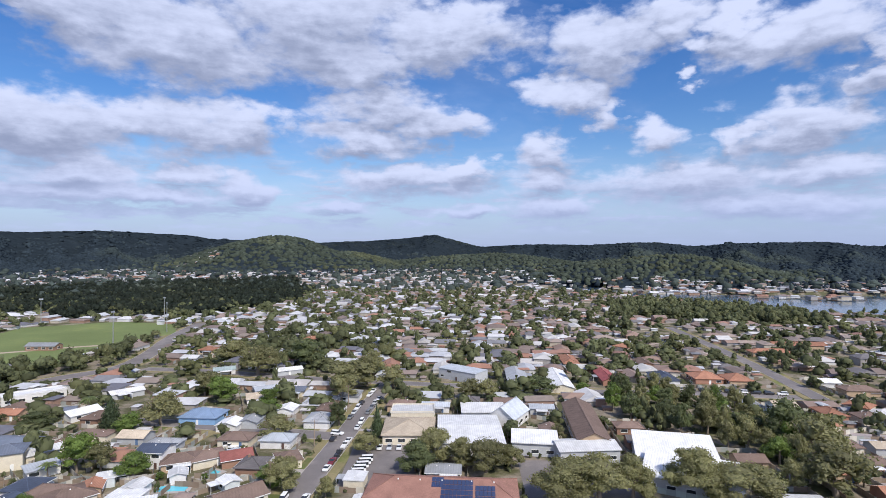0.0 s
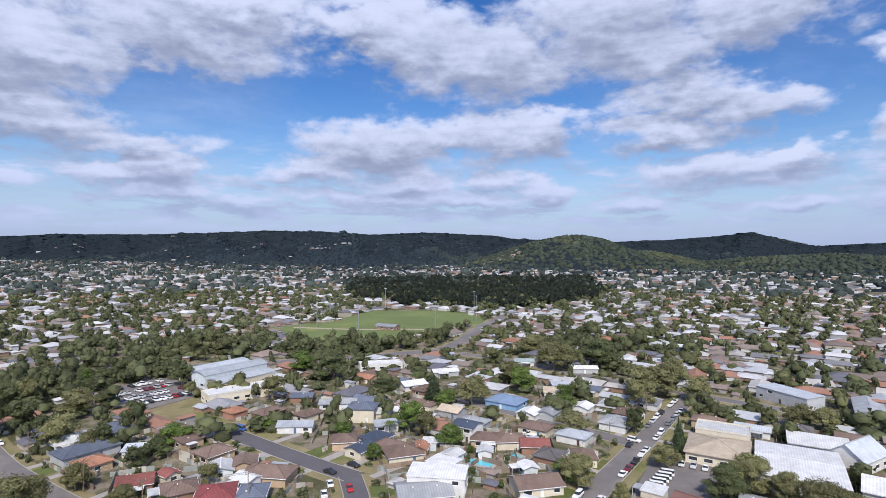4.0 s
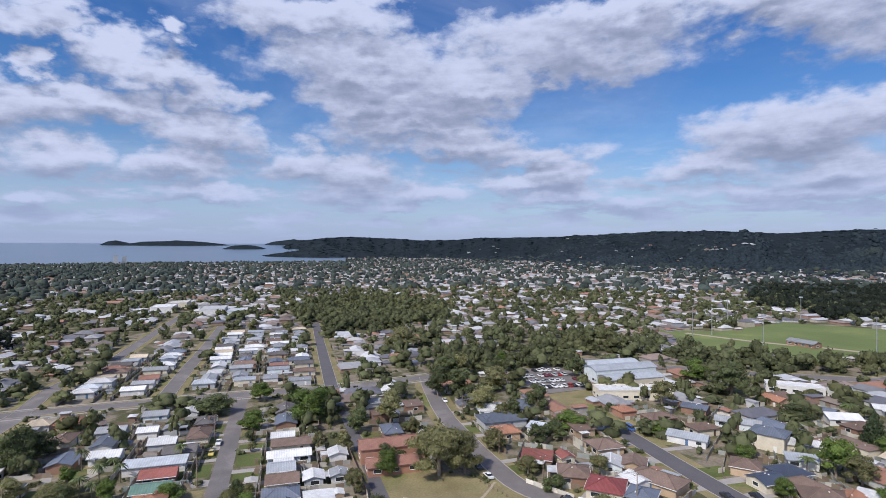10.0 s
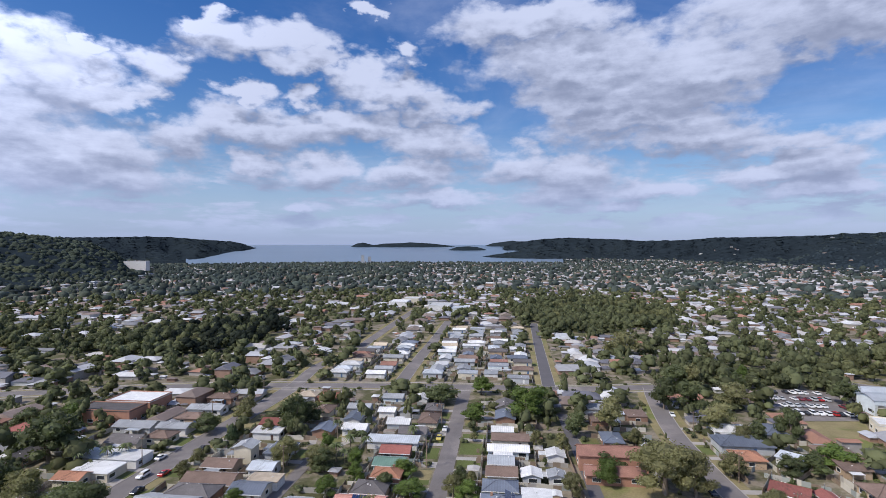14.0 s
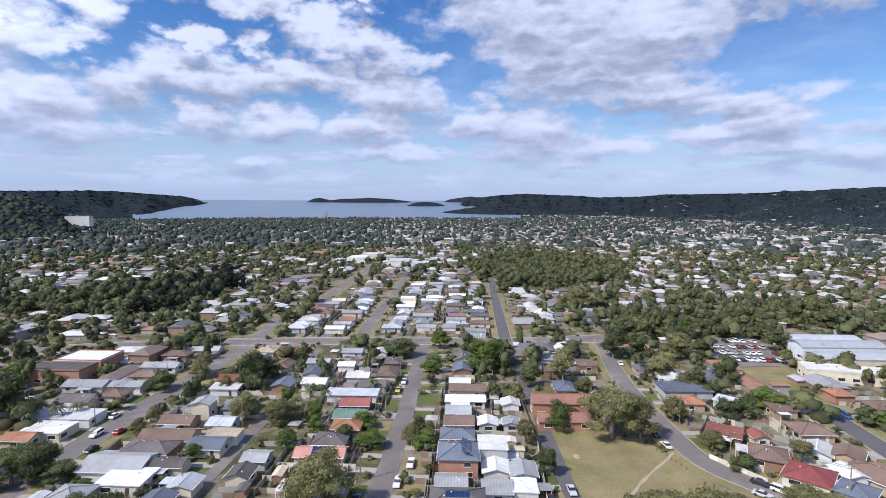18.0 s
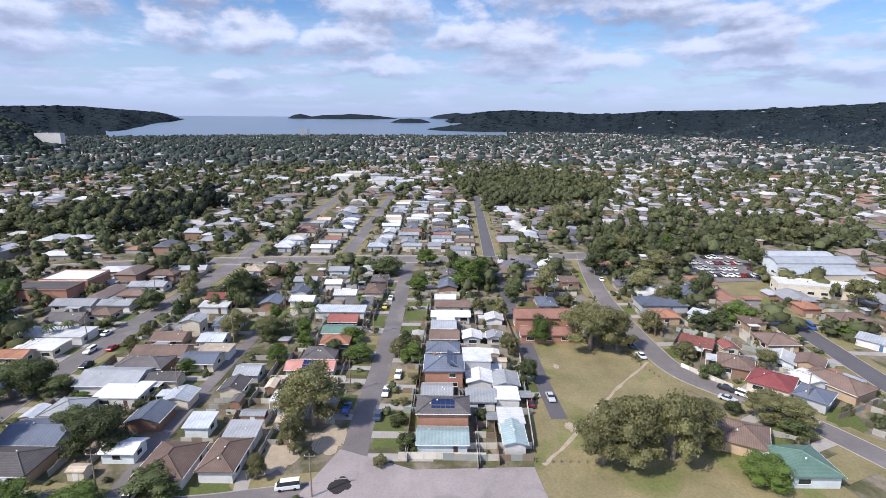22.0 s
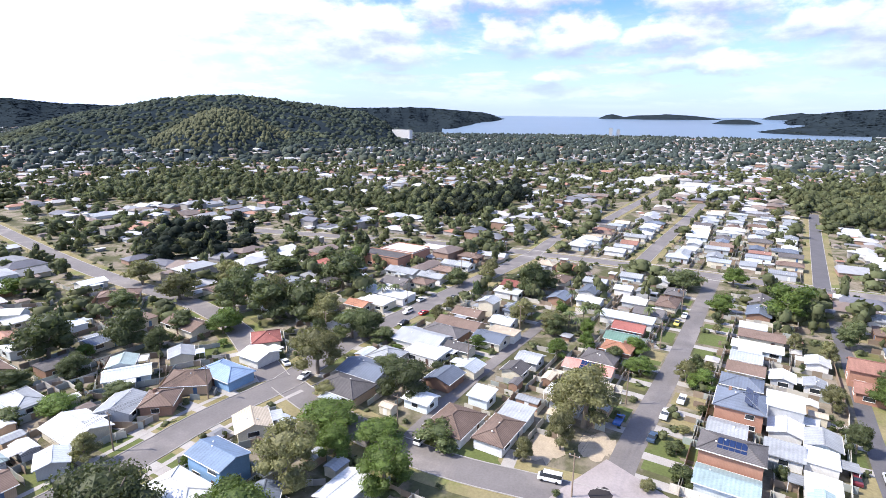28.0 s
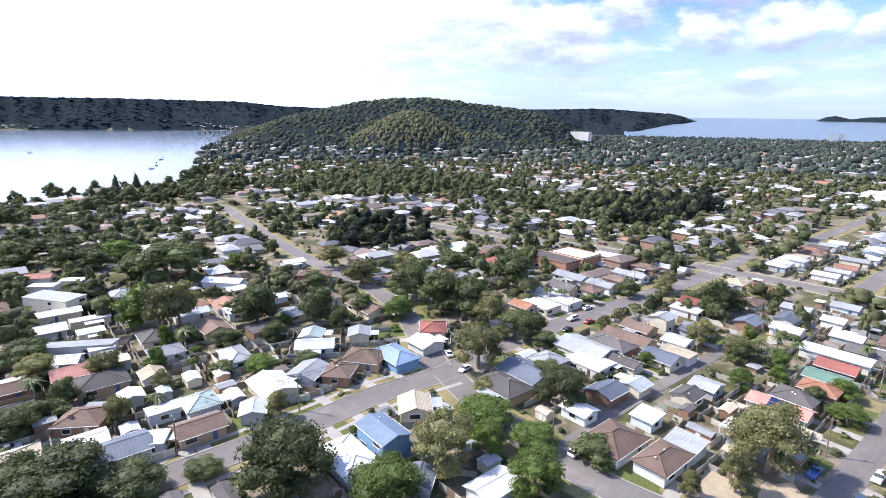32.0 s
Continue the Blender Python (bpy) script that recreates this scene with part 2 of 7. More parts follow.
# ---- materials ----
def surface(name, colour, rough=0.8, spread=0.15, scale=0.6, fine=9.0, metal=0.0, bump=0.0, by_object=0.0, by_island=0.0, second=None,
            second_scale=0.1, second_at=(0.5, 0.65), spec=0.4, stripes=None):
    """Procedural surface: broad stains and fine grain over a base colour, with optional second colour in patches, and stripes (per metre, strength, axis)."""
    m = bpy.data.materials.new(name)
    m.use_nodes = True
    n = Nodes(m.node_tree)
    bsdf = m.node_tree.nodes["Principled BSDF"]
    at = n.add("ShaderNodeTexCoord").outputs["Object"]
    base = colour
    if second:
        base = n.mix(n.span(n.noise(at, second_scale, 6.0, 0.6, 0.3), *second_at), colour, second)
    broad = n.span(n.noise(at, scale, 5.0, 0.6), 0.25, 0.75, 1.0 - spread, 1.0 + spread, smooth=False)
    grain_noise = n.noise(at, fine, 3.0, 0.6)
    grain = n.span(grain_noise, 0.25, 0.75, 1.0 - spread * 0.7, 1.0 + spread * 0.7, smooth=False)
    value = n.math("MULTIPLY", broad, grain)
    if stripes:
        per_metre, strength, axis = stripes
        wave = n.add("ShaderNodeTexWave")
        wave.bands_direction = axis
        n.feed(wave.inputs["Vector"], at)
        wave.inputs["Scale"].default_value, wave.inputs["Distortion"].default_value = per_metre * 0.314, 0.3
        value = n.math("MULTIPLY", value, n.span(wave.outputs["Fac"], 0.0, 1.0, 1.0 - strength, 1.0 + strength * 0.4, smooth=False))
    if by_object:
        r = n.add("ShaderNodeObjectInfo").outputs["Random"]
        value = n.math("MULTIPLY", value, n.span(r, 0.0, 1.0, 1.0 - by_object, 1.0 + by_object, smooth=False))
    if by_island:
        r = n.add("ShaderNodeNewGeometry").outputs["Random Per Island"]
        value = n.math("MULTIPLY", value, n.span(r, 0.0, 1.0, 1.0 - by_island, 1.0 + by_island, smooth=False))
    grey = n.add("ShaderNodeCombineXYZ")
    for i in range(3):
        n.feed(grey.inputs[i], value)
    n.feed(bsdf.inputs["Base Color"], n.mix(1.0, base, grey.outputs[0], "MULTIPLY"))
    bsdf.inputs["Roughness"].default_value, bsdf.inputs["Metallic"].default_value = rough, metal
    bsdf.inputs["Specular IOR Level"].default_value = spec
    if bump:
        b = n.add("ShaderNodeBump")
        b.inputs["Strength"].default_value, b.inputs["Distance"].default_value = bump, 0.05
        n.feed(b.inputs["Height"], grain_noise)
        n.feed(bsdf.inputs["Normal"], b.outputs[0])
    return m


def palette(name, stops, rough=0.7, spread=0.15):
    """A surface whose islands take colours from a set."""
    m = surface(name, (0.5, 0.5, 0.5), rough, spread, 0.05, 0.4)
    n = Nodes(m.node_tree)
    ramp = n.add("ShaderNodeValToRGB")
    ramp.color_ramp.interpolation = "CONSTANT"
    while len(ramp.color_ramp.elements) < len(stops):
        ramp.color_ramp.elements.new(1.0)
    for i, c in enumerate(stops):
        ramp.color_ramp.elements[i].position = i / len(stops)
        ramp.color_ramp.elements[i].color = (*c, 1)
    n.feed(ramp.inputs[0], n.add("ShaderNodeNewGeometry").outputs["Random Per Island"])
    mixer = [x for x in m.node_tree.nodes if x.bl_idname == "ShaderNodeMix"][0]
    n.feed(mixer.inputs[6], ramp.outputs[0])
    return m


ROOFS = {
    "white": (0.6, 0.6, 0.59), "silver": (0.43, 0.46, 0.49), "grey": (0.29, 0.3, 0.31), "dark": (0.13, 0.12, 0.12), "slate": (0.13, 0.15, 0.19),
    "navy": (0.06, 0.075, 0.11), "brown": (0.19, 0.135, 0.11), "red": (0.26, 0.1, 0.085), "crimson": (0.25, 0.075, 0.075), "orange": (0.34, 0.17, 0.11), "rust": (0.29, 0.155, 0.12),
    "pink": (0.5, 0.25, 0.21), "green": (0.12, 0.2, 0.16), "teal": (0.33, 0.42, 0.42), "tealgrey": (0.28, 0.34, 0.33), "tan": (0.5, 0.42, 0.32),
    "blue": (0.18, 0.25, 0.36)}
METAL = ("white", "silver", "grey", "slate", "navy", "teal", "tealgrey", "blue", "green")
ROOF_MATS = {k: surface("roof_" + k, c, 0.55 if k in METAL else 0.85, 0.2, 0.35, 3.0, by_object=0.22, bump=0.3,
                        stripes=(1.3, 0.1, "X") if k in METAL else (3.0, 0.22, "Y"), spec=0.4 if k in METAL else 0.2) for k, c in ROOFS.items()}
WALLS = {"brick": (0.27, 0.16, 0.11), "cream": (0.62, 0.56, 0.44), "white": (0.64, 0.63, 0.61), "grey": (0.4, 0.41, 0.42), "tan": (0.45, 0.33, 0.22),
         "blue": (0.2, 0.34, 0.52), "pale": (0.6, 0.65, 0.66), "redbrick": (0.36, 0.19, 0.13), "teal": (0.12, 0.4, 0.5)}
WALL_MATS = {k: surface("wall_" + k, c, 0.85, 0.12, 0.5, 6.0, by_object=0.1, stripes=(5.0, 0.12, "Z")) for k, c in WALLS.items()}
TRIM = surface("white_trim", (0.75, 0.74, 0.71), 0.5, 0.08)
GLASS = surface("window_glass", (0.03, 0.035, 0.04), 0.08, 0.05, spec=0.8)
SOLAR = surface("solar_cells", (0.02, 0.035, 0.09), 0.15, 0.1, spec=0.7)
ASPHALT = surface("asphalt", (0.165, 0.149, 0.143), 0.9, 0.16, 0.12, 2.0, second=(0.22, 0.197, 0.185), second_scale=0.05, bump=0.4)
ASPHALT_DARK = surface("new_asphalt", (0.11, 0.104, 0.11), 0.9, 0.15, 0.12, 2.0, bump=0.4)
APRON = surface("worn_asphalt", (0.31, 0.27, 0.26), 0.9, 0.16, 0.1, 2.0, second=(0.25, 0.22, 0.21), second_scale=0.07, bump=0.4)
CONCRETE = surface("concrete", (0.34, 0.315, 0.29), 0.85, 0.15, 0.3, 4.0)
DARK_BLOTCH = surface("dark_blotch", (0.03, 0.025, 0.025), 0.8, 0.2)
LAWN = surface("lawn", (0.105, 0.125, 0.045), 0.95, 0.25, 0.08, 1.5, second=(0.18, 0.155, 0.075), second_scale=0.03, bump=0.6, spec=0.1)
DRY = surface("dry_grass", (0.23, 0.195, 0.105), 0.95, 0.25, 0.1, 1.5, second=(0.15, 0.165, 0.06), second_scale=0.045, bump=0.6, spec=0.1)
OVAL = surface("playing_field", (0.145, 0.18, 0.07), 0.95, 0.16, 0.02, 0.8, second=(0.2, 0.22, 0.08), second_scale=0.02, second_at=(0.55, 0.75), spec=0.1)
DIRT = surface("bare_sand", (0.38, 0.315, 0.235), 0.95, 0.2, 0.4, 3.0, spec=0.1)
YARDS = surface("yard_ground", (0.09, 0.09, 0.045), 0.95, 0.3, 0.07, 0.9, second=(0.23, 0.195, 0.15), second_scale=0.08, second_at=(0.42, 0.6), bump=0.5, spec=0.1)
BARK = surface("bark", (0.22, 0.18, 0.14), 0.9, 0.3, 1.5, 8.0)
TIMBER = surface("weathered_timber", (0.24, 0.18, 0.13), 0.9, 0.25, 0.8, 6.0, by_object=0.15)
FENCE_PALE = surface("pale_fence", (0.62, 0.58, 0.5), 0.75, 0.15, 0.5, 5.0, by_object=0.2)
RUBBER = surface("rubber", (0.02, 0.02, 0.02), 0.8, 0.1)
STEEL = surface("galvanised_steel", (0.45, 0.46, 0.47), 0.45, 0.1, metal=0.7)
POOL = surface("pool_water", (0.12, 0.5, 0.62), 0.08, 0.1, 0.5)


def leafy(m, share=0.34):
    """Lets some light through thin leaves."""
    n = Nodes(m.node_tree)
    bsdf = m.node_tree.nodes["Principled BSDF"]
    out = m.node_tree.nodes["Material Output"]
    through_leaf = n.add("ShaderNodeBsdfTranslucent")
    n.feed(through_leaf.inputs["Color"], n.mix(1.0, bsdf.inputs["Base Color"].links[0].from_socket, (1.25, 1.35, 0.8), "MULTIPLY"))
    both = n.add("ShaderNodeMixShader")
    both.inputs[0].default_value = share
    n.feed(both.inputs[1], bsdf.outputs[0])
    n.feed(both.inputs[2], through_leaf.outputs[0])
    n.feed(out.inputs["Surface"], both.outputs[0])
    return m


LEAVES = {
    "gum": leafy(surface("gum_leaves", (0.192, 0.186, 0.088), 0.6, 0.25, 0.5, 3.0, by_object=0.25, by_island=0.28, spec=0.3)),
    "leafy": leafy(surface("bright_leaves", (0.12, 0.17, 0.042), 0.55, 0.25, 0.5, 3.0, by_object=0.25, by_island=0.28, spec=0.3)),
    "dark": leafy(surface("dark_leaves", (0.1, 0.118, 0.052), 0.6, 0.25, 0.5, 3.0, by_object=0.3, by_island=0.28, spec=0.3)),
    "cypress": leafy(surface("cypress_leaves", (0.065, 0.09, 0.045), 0.65, 0.2, 0.5, 3.0, by_object=0.2, by_island=0.3, spec=0.2)),
    "palm": leafy(surface("palm_fronds", (0.12, 0.15, 0.055), 0.5, 0.2, 0.5, 3.0, by_object=0.2, by_island=0.3, spec=0.4)),
    "bush": leafy(surface("shrub_leaves", (0.098, 0.118, 0.048), 0.6, 0.25, 0.5, 3.0, by_object=0.3, by_island=0.4, spec=0.3))}
WOODS = leafy(surface("woodland_canopy", (0.108, 0.12, 0.06), 0.7, 0.25, 0.012, 0.3, by_island=0.45, second=(0.135, 0.138, 0.064), second_scale=0.02, spec=0.15))
# bluish tone stands for haze, its darkness and paler patches for cloud shade
HAZED_FOREST = surface("hazed_forest_canopy", (0.025, 0.035, 0.043), 0.95, 0.2, 0.004, 0.1, by_island=0.16, second=(0.044, 0.056, 0.05), second_scale=0.002, second_at=(0.5, 0.66), spec=0.0)
# the blue in this green is distance haze put into the colour
FAR_TREES = surface("hazed_distant_canopy", (0.044, 0.057, 0.05), 0.75, 0.25, 0.01, 0.3, by_island=0.4, second=(0.066, 0.076, 0.055), second_scale=0.004, spec=0.1)
# dark woodland green, lowered further to stand for cloud shadow
CLOUDED_WOODS = leafy(surface("clouded_canopy", (0.026, 0.034, 0.025), 0.75, 0.25, 0.01, 0.3, by_island=0.4, second=(0.042, 0.049, 0.032), second_scale=0.02, spec=0.1))
# on the foothills this lighter tone also stands for sunlit patches
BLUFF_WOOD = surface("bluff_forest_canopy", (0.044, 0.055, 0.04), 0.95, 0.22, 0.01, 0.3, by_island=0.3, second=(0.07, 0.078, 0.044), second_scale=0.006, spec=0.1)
# bluff canopy made lighter, so the knoll looks sunlit by colour alone
SUNLIT_WOOD = surface("sunlit_canopy_tone", (0.085, 0.088, 0.048), 0.8, 0.22, 0.01, 0.3, by_island=0.22, spec=0.1)
# blue-grey slope colour with distance haze and cloud shade put into it
HAZED_FLOOR = surface("hazed_forest_floor", (0.021, 0.029, 0.035), 1.0, 0.3, 0.02, 0.12, spec=0.0)
FAR_ROOFS = palette("distant_roofs", [(0.42, 0.43, 0.44), (0.18, 0.14, 0.12), (0.29, 0.29, 0.3), (0.54, 0.54, 0.54), (0.13, 0.13, 0.15), (0.38, 0.39, 0.41),
                                      (0.3, 0.16, 0.11), (0.22, 0.18, 0.15), (0.42, 0.4, 0.38), (0.18, 0.18, 0.19), (0.26, 0.2, 0.17), (0.46, 0.46, 0.47)])
FAR_TILES = palette("distant_tiles", [(0.28, 0.16, 0.12), (0.22, 0.16, 0.13), (0.18, 0.14, 0.12), (0.45, 0.44, 0.42), (0.26, 0.18, 0.14), (0.22, 0.18, 0.16), (0.3, 0.24, 0.2), (0.15, 0.14, 0.14), (0.5, 0.49, 0.48)])
YARD_FENCE = palette("yard_fences", [(0.2, 0.15, 0.11), (0.34, 0.32, 0.29), (0.24, 0.19, 0.14), (0.5, 0.47, 0.4), (0.28, 0.3, 0.28)])
FAR_WALLS = palette("distant_walls", [(0.4, 0.36, 0.29), (0.28, 0.18, 0.13), (0.5, 0.5, 0.49), (0.3, 0.28, 0.26)])


def water(name, colour, rough, ripple):
    m = surface(name, colour, rough, 0.1, 0.002, 0.02, spec=0.5)
    n = Nodes(m.node_tree)
    at = n.add("ShaderNodeTexCoord").outputs["Object"]
    b = n.add("ShaderNodeBump")
    b.inputs["Strength"].default_value, b.inputs["Distance"].default_value = ripple, 0.4
    n.feed(b.inputs["Height"], n.noise(at, 0.25, 5.0, 0.6))
    n.feed(m.node_tree.nodes["Principled BSDF"].inputs["Normal"], b.outputs[0])
    return m


SEA = water("sea_water", (0.11, 0.16, 0.22), 0.3, 0.3)
BAY = water("bay_water", (0.05, 0.085, 0.12), 0.12, 0.15)

# ---- mesh helpers ----
def mesh_of(name, verts, faces, mats, slots=None, smooth=False):
    me = bpy.data.meshes.new(name)
    me.from_pydata([tuple(v) for v in verts], [], faces)
    for m in mats:
        me.materials.append(m)
    if slots:
        me.polygons.foreach_set("material_index", slots)
    if smooth:
        me.polygons.foreach_set("use_smooth", [True] * len(me.polygons))
    else:
        me.shade_flat()
    me.update()
    return me


def bulk(name, verts, faces, mat, label, category, smooth=False):
    """One large mesh of uncountable things from arrays: verts (n, 3), faces (m, k)."""
    me = bpy.data.meshes.new(name)
    k = faces.shape[1]
    me.vertices.add(len(verts))
    me.vertices.foreach_set("co", np.ascontiguousarray(verts, np.float32).ravel())
    me.loops.add(faces.size)
    me.loops.foreach_set("vertex_index", np.ascontiguousarray(faces, np.int32).ravel())
    me.polygons.add(len(faces))
    me.polygons.foreach_set("loop_start", np.arange(0, faces.size, k, dtype=np.int32))
    me.materials.append(mat)
    me.update(calc_edges=True)
    me.validate()
    if smooth:
        me.shade_smooth()
    else:
        me.shade_flat()
    return tagged(new(name, me), label, category, kind="stuff")


def part(name, me, parent, at=None, label=""):
    ob = new(name, me)
    ob.parent = parent
    if at is not None:
        ob.matrix_local = at
    return tagged(ob, label)


def thing(name, at, label, category, group=""):
    ob = new(name)
    ob.empty_display_size = 0.5
    ob.matrix_world = at
    return tagged(ob, label, category, group)


def box_mesh(name, x, y, z, mat, bevel=0.0, base=True):
    """A box of full sizes x, y, z, standing on z = 0 (or centred)."""
    bm = bmesh.new()
    bmesh.ops.create_cube(bm, size=1.0)
    bmesh.ops.scale(bm, vec=(x, y, z), verts=bm.verts)
    if base:
        bmesh.ops.translate(bm, vec=(0, 0, z / 2), verts=bm.verts)
    if bevel:
        bmesh.ops.bevel(bm, geom=bm.edges[:], offset=bevel, segments=1, affect="EDGES")
    me = bpy.data.meshes.new(name)
    bm.to_mesh(me)
    bm.free()
    me.materials.append(mat)
    return me


def inside(poly, x, y):
    hit, j = False, len(poly) - 1
    for i in range(len(poly)):
        (ax, ay), (bx, by) = poly[i], poly[j]
        if (ay > y) != (by > y) and x < (bx - ax) * (y - ay) / (by - ay) + ax:
            hit = not hit
        j = i
    return hit


def inside_many(poly, x, y):
    hit = np.zeros(len(x), bool)
    j = len(poly) - 1
    for i in range(len(poly)):
        (ax, ay), (bx, by) = poly[i], poly[j]
        if ay != by:
            hit ^= ((ay > y) != (by > y)) & (x < (bx - ax) * (y - ay) / (by - ay) + ax)
        j = i
    return hit


def off_lines(lines, x, y):
    """Distance of points from the nearest of some polylines."""
    best = np.full(np.shape(x), 1e9)
    for line in lines:
        for (ax, ay), (bx, by) in zip(line, line[1:]):
            dx, dy = bx - ax, by - ay
            t = np.clip(((x - ax) * dx + (y - ay) * dy) / (dx * dx + dy * dy), 0, 1)
            best = np.minimum(best, np.hypot(x - ax - t * dx, y - ay - t * dy))
    return best


# ---- the lie of the land ----
BAY_SHORE = [(60, -545), (-41, -546), (-74, -547), (-115, -583), (-152, -580), (-211, -628), (-321, -898), (-437, -1199), (-763, -1764),
             (-1250, -2900), (-700, -3080), (-275, -3051), (700, -2900), (700, -700)]
INLET_SHORE = [(225, 1120), (284, 1033), (320, 842), (478, 825), (672, 810), (1400, 900), (1300, 500), (468, 562), (401, 576), (372, 641), (300, 740), (215, 930)]
# skyline of the ridges: yaw and angle of rise
SKYLINE = [(-60, 0.4), (-38.4, 0.3), (-35.7, 0.7), (-28.7, 0.53), (-25.4, 0.28), (-21.9, 0.65), (-18.7, 0.6), (-15.9, 0.37), (-10.8, 0.48), (-4.3, 0.17),
           (0.5, 1.42), (2.2, 1.17), (7.6, 0.73), (12.8, 0.53), (22.5, 0.81), (25, 1.22), (32.3, 1.5), (37.9, 1.27), (42, 1.52), (48.5, 1.59), (50.3, 1.48),
           (56.3, 1.17), (61.6, 1.04), (66.1, 1.02), (69.4, 0.75), (72.5, 0.75), (76.1, 1.0), (79.4, 1.13), (82.1, 1.0), (84.6, 0.62), (86.2, 0.2), (87.5, -0.9),
           (110, -0.9), (110.6, -0.25), (113.6, 0.72), (119.6, 1.15), (126.1, 1.08), (134, 0.9), (143.9, 0.84), (147.3, 0.9), (152.2, 1.03), (156.4, 1.37),
           (162.2, 1.44), (174.5, 1.34), (200, 1.0)]
# where the ridges' feet and crests lie: yaw, metres
FOOT = [(-60, 850), (-30, 850), (-12, 1150), (0, 1600), (12, 1300), (40, 1250), (55, 1500), (66, 2200), (78, 2750), (88, 3200), (108, 3600), (113, 3300), (117, 2700), (122, 2700), (128, 3050), (150, 3060), (200, 3060)]
CREST = [(-60, 2600), (-20, 2600), (0, 4300), (10, 3600), (40, 2600), (60, 3400), (75, 4200), (90, 4300), (110, 4300), (150, 4500), (200, 4500)]
# nearer hills: yaw, distance, height, spread across, spread in depth
HILLS = [(17, 1750, 92, 190, 260), (11, 1700, 50, 170, 200), (-23, 1250, 48, 170, 140), (-17, 1200, 30, 130, 120), (-5, 1700, 45, 260, 150),
         (139.6, 1175, 74, 92, 90), (146, 1250, 34, 90, 110), (133, 1230, 36, 120, 120),
         (166, 3250, 55, 350, 120), (81, 3150, 58, 330, 150), (75, 3200, 40, 350, 200)]


# the wooded hill across the bay: yaw and rise of its crest
BLUFF = [(118, -3.0), (120.4, -2.4), (121.4, -1.75), (122.6, -1.45), (123.8, -0.3), (126, 0.75), (129.5, 1.3), (133, 1.62), (135, 1.9), (137.5, 2.15), (141, 2.05), (144.5, 1.7), (147, 1.15),
         (149, 0.75), (152, 0.1), (155, -1.0), (159, -2.6), (162, -3.0)]


def table(rows, v):
    return np.interp(v, [r[0] for r in rows], [r[1] for r in rows])


def height(x, y):
    """Height of the land."""
    r = np.hypot(x, y)
    yaw = np.degrees(np.arctan2(-x, y))
    yaw = np.where(yaw < -100, yaw + 360, yaw)
    foot, crest = table(FOOT, yaw), table(CREST, yaw)
    top = HEIGHT + crest * np.tan(np.radians(table(SKYLINE, yaw)))
    t = np.clip((r - foot) / (crest - foot), 0, 1)
    z = top * (t * t * (3 - 2 * t)) ** 0.8
    wob = 1.0 + 0.05 * np.sin(yaw * 2.1 + r * 0.004) * (1 - t) + 0.03 * np.sin(yaw * 5.3)
    z = z * np.where(t < 0.98, wob, 1.0)
    spur = np.sin(yaw * 0.62 + 1.4 * np.sin(r * 0.0021 + yaw * 0.09)) + 0.6 * np.sin(yaw * 1.47 - 1.1 * np.sin(r * 0.0034)) + 0.3 * np.sin(yaw * 3.1 + r * 0.003)
    z = z * (1 + 0.2 * spur * 4 * t * (1 - t) - 0.3 * 4 * t * (1 - t))
    z = np.where(r > crest, np.minimum(z, top - (r - crest) * 0.05), z)
    bluff = np.maximum(HEIGHT - 6 + 1550 * np.tan(np.radians(table(BLUFF, yaw))), 0)
    q = np.where(r < 1550, np.clip((r - 1130) / 420, 0, 1), np.clip((2300 - r) / 750, 0, 1))
    gully = 1 + 0.05 * np.sin(yaw * 1.9) * (1 - q) * np.cos(r * 0.01)
    z = np.maximum(z, np.where((yaw > 118) & (yaw < 162), bluff * np.sin(q * math.pi / 2) * gully, 0))
    for hy, hr, hz, across, deep in HILLS:
        a = radians(hy)
        cx, cy = -math.sin(a) * hr, math.cos(a) * hr
        d = (x - cx) * -math.sin(a) + (y - cy) * math.cos(a)
        s = (x - cx) * math.cos(a) + (y - cy) * math.sin(a)
        z = np.maximum(z, hz * 1.12 * (np.exp(-0.5 * ((d / deep) ** 2 + (s / across) ** 2)) - 0.12) / 0.88 * (1 + 0.04 * np.sin(s * 0.02) * np.cos(d * 0.017)))
    return np.maximum(z, 0.0)


def sea_level(x, y):
    """The open sea climbs to eye height at its far rim, as it does towards a horizon out of reach."""
    r = np.hypot(x, y)
    return np.maximum(0, (r - 2600) / 2250) * (HEIGHT + 32)


radii = np.concatenate([np.linspace(0, 600, 25)[1:], np.geomspace(620, 4850, 95)])
yaws = np.radians(np.concatenate([np.arange(-70, 200, 0.6), np.arange(200, 290, 4)]))
grid_x = -np.sin(yaws)[:, None] * radii
grid_y = np.cos(yaws)[:, None] * radii
grid_z = height(grid_x, grid_y)
flat_x, flat_y = grid_x.ravel(), grid_y.ravel()
wet = inside_many(BAY_SHORE, flat_x, flat_y) | inside_many(INLET_SHORE, flat_x, flat_y)
grid_z = np.where(wet & (grid_z.ravel() < 12), -4.0, grid_z.ravel()).reshape(grid_z.shape)
na, nr = grid_x.shape
verts = np.vstack([[(0.0, 0.0, 0.0)], np.stack([grid_x, grid_y, grid_z], -1).reshape(-1, 3)])
faces = []
for i in range(na):
    j = (i + 1) % na
    faces.append((0, 1 + j * nr, 1 + i * nr))
    for k in range(nr - 1):
        faces.append((1 + i * nr + k, 1 + j * nr + k, 1 + j * nr + k + 1, 1 + i * nr + k + 1))
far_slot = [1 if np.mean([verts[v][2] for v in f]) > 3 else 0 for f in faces]
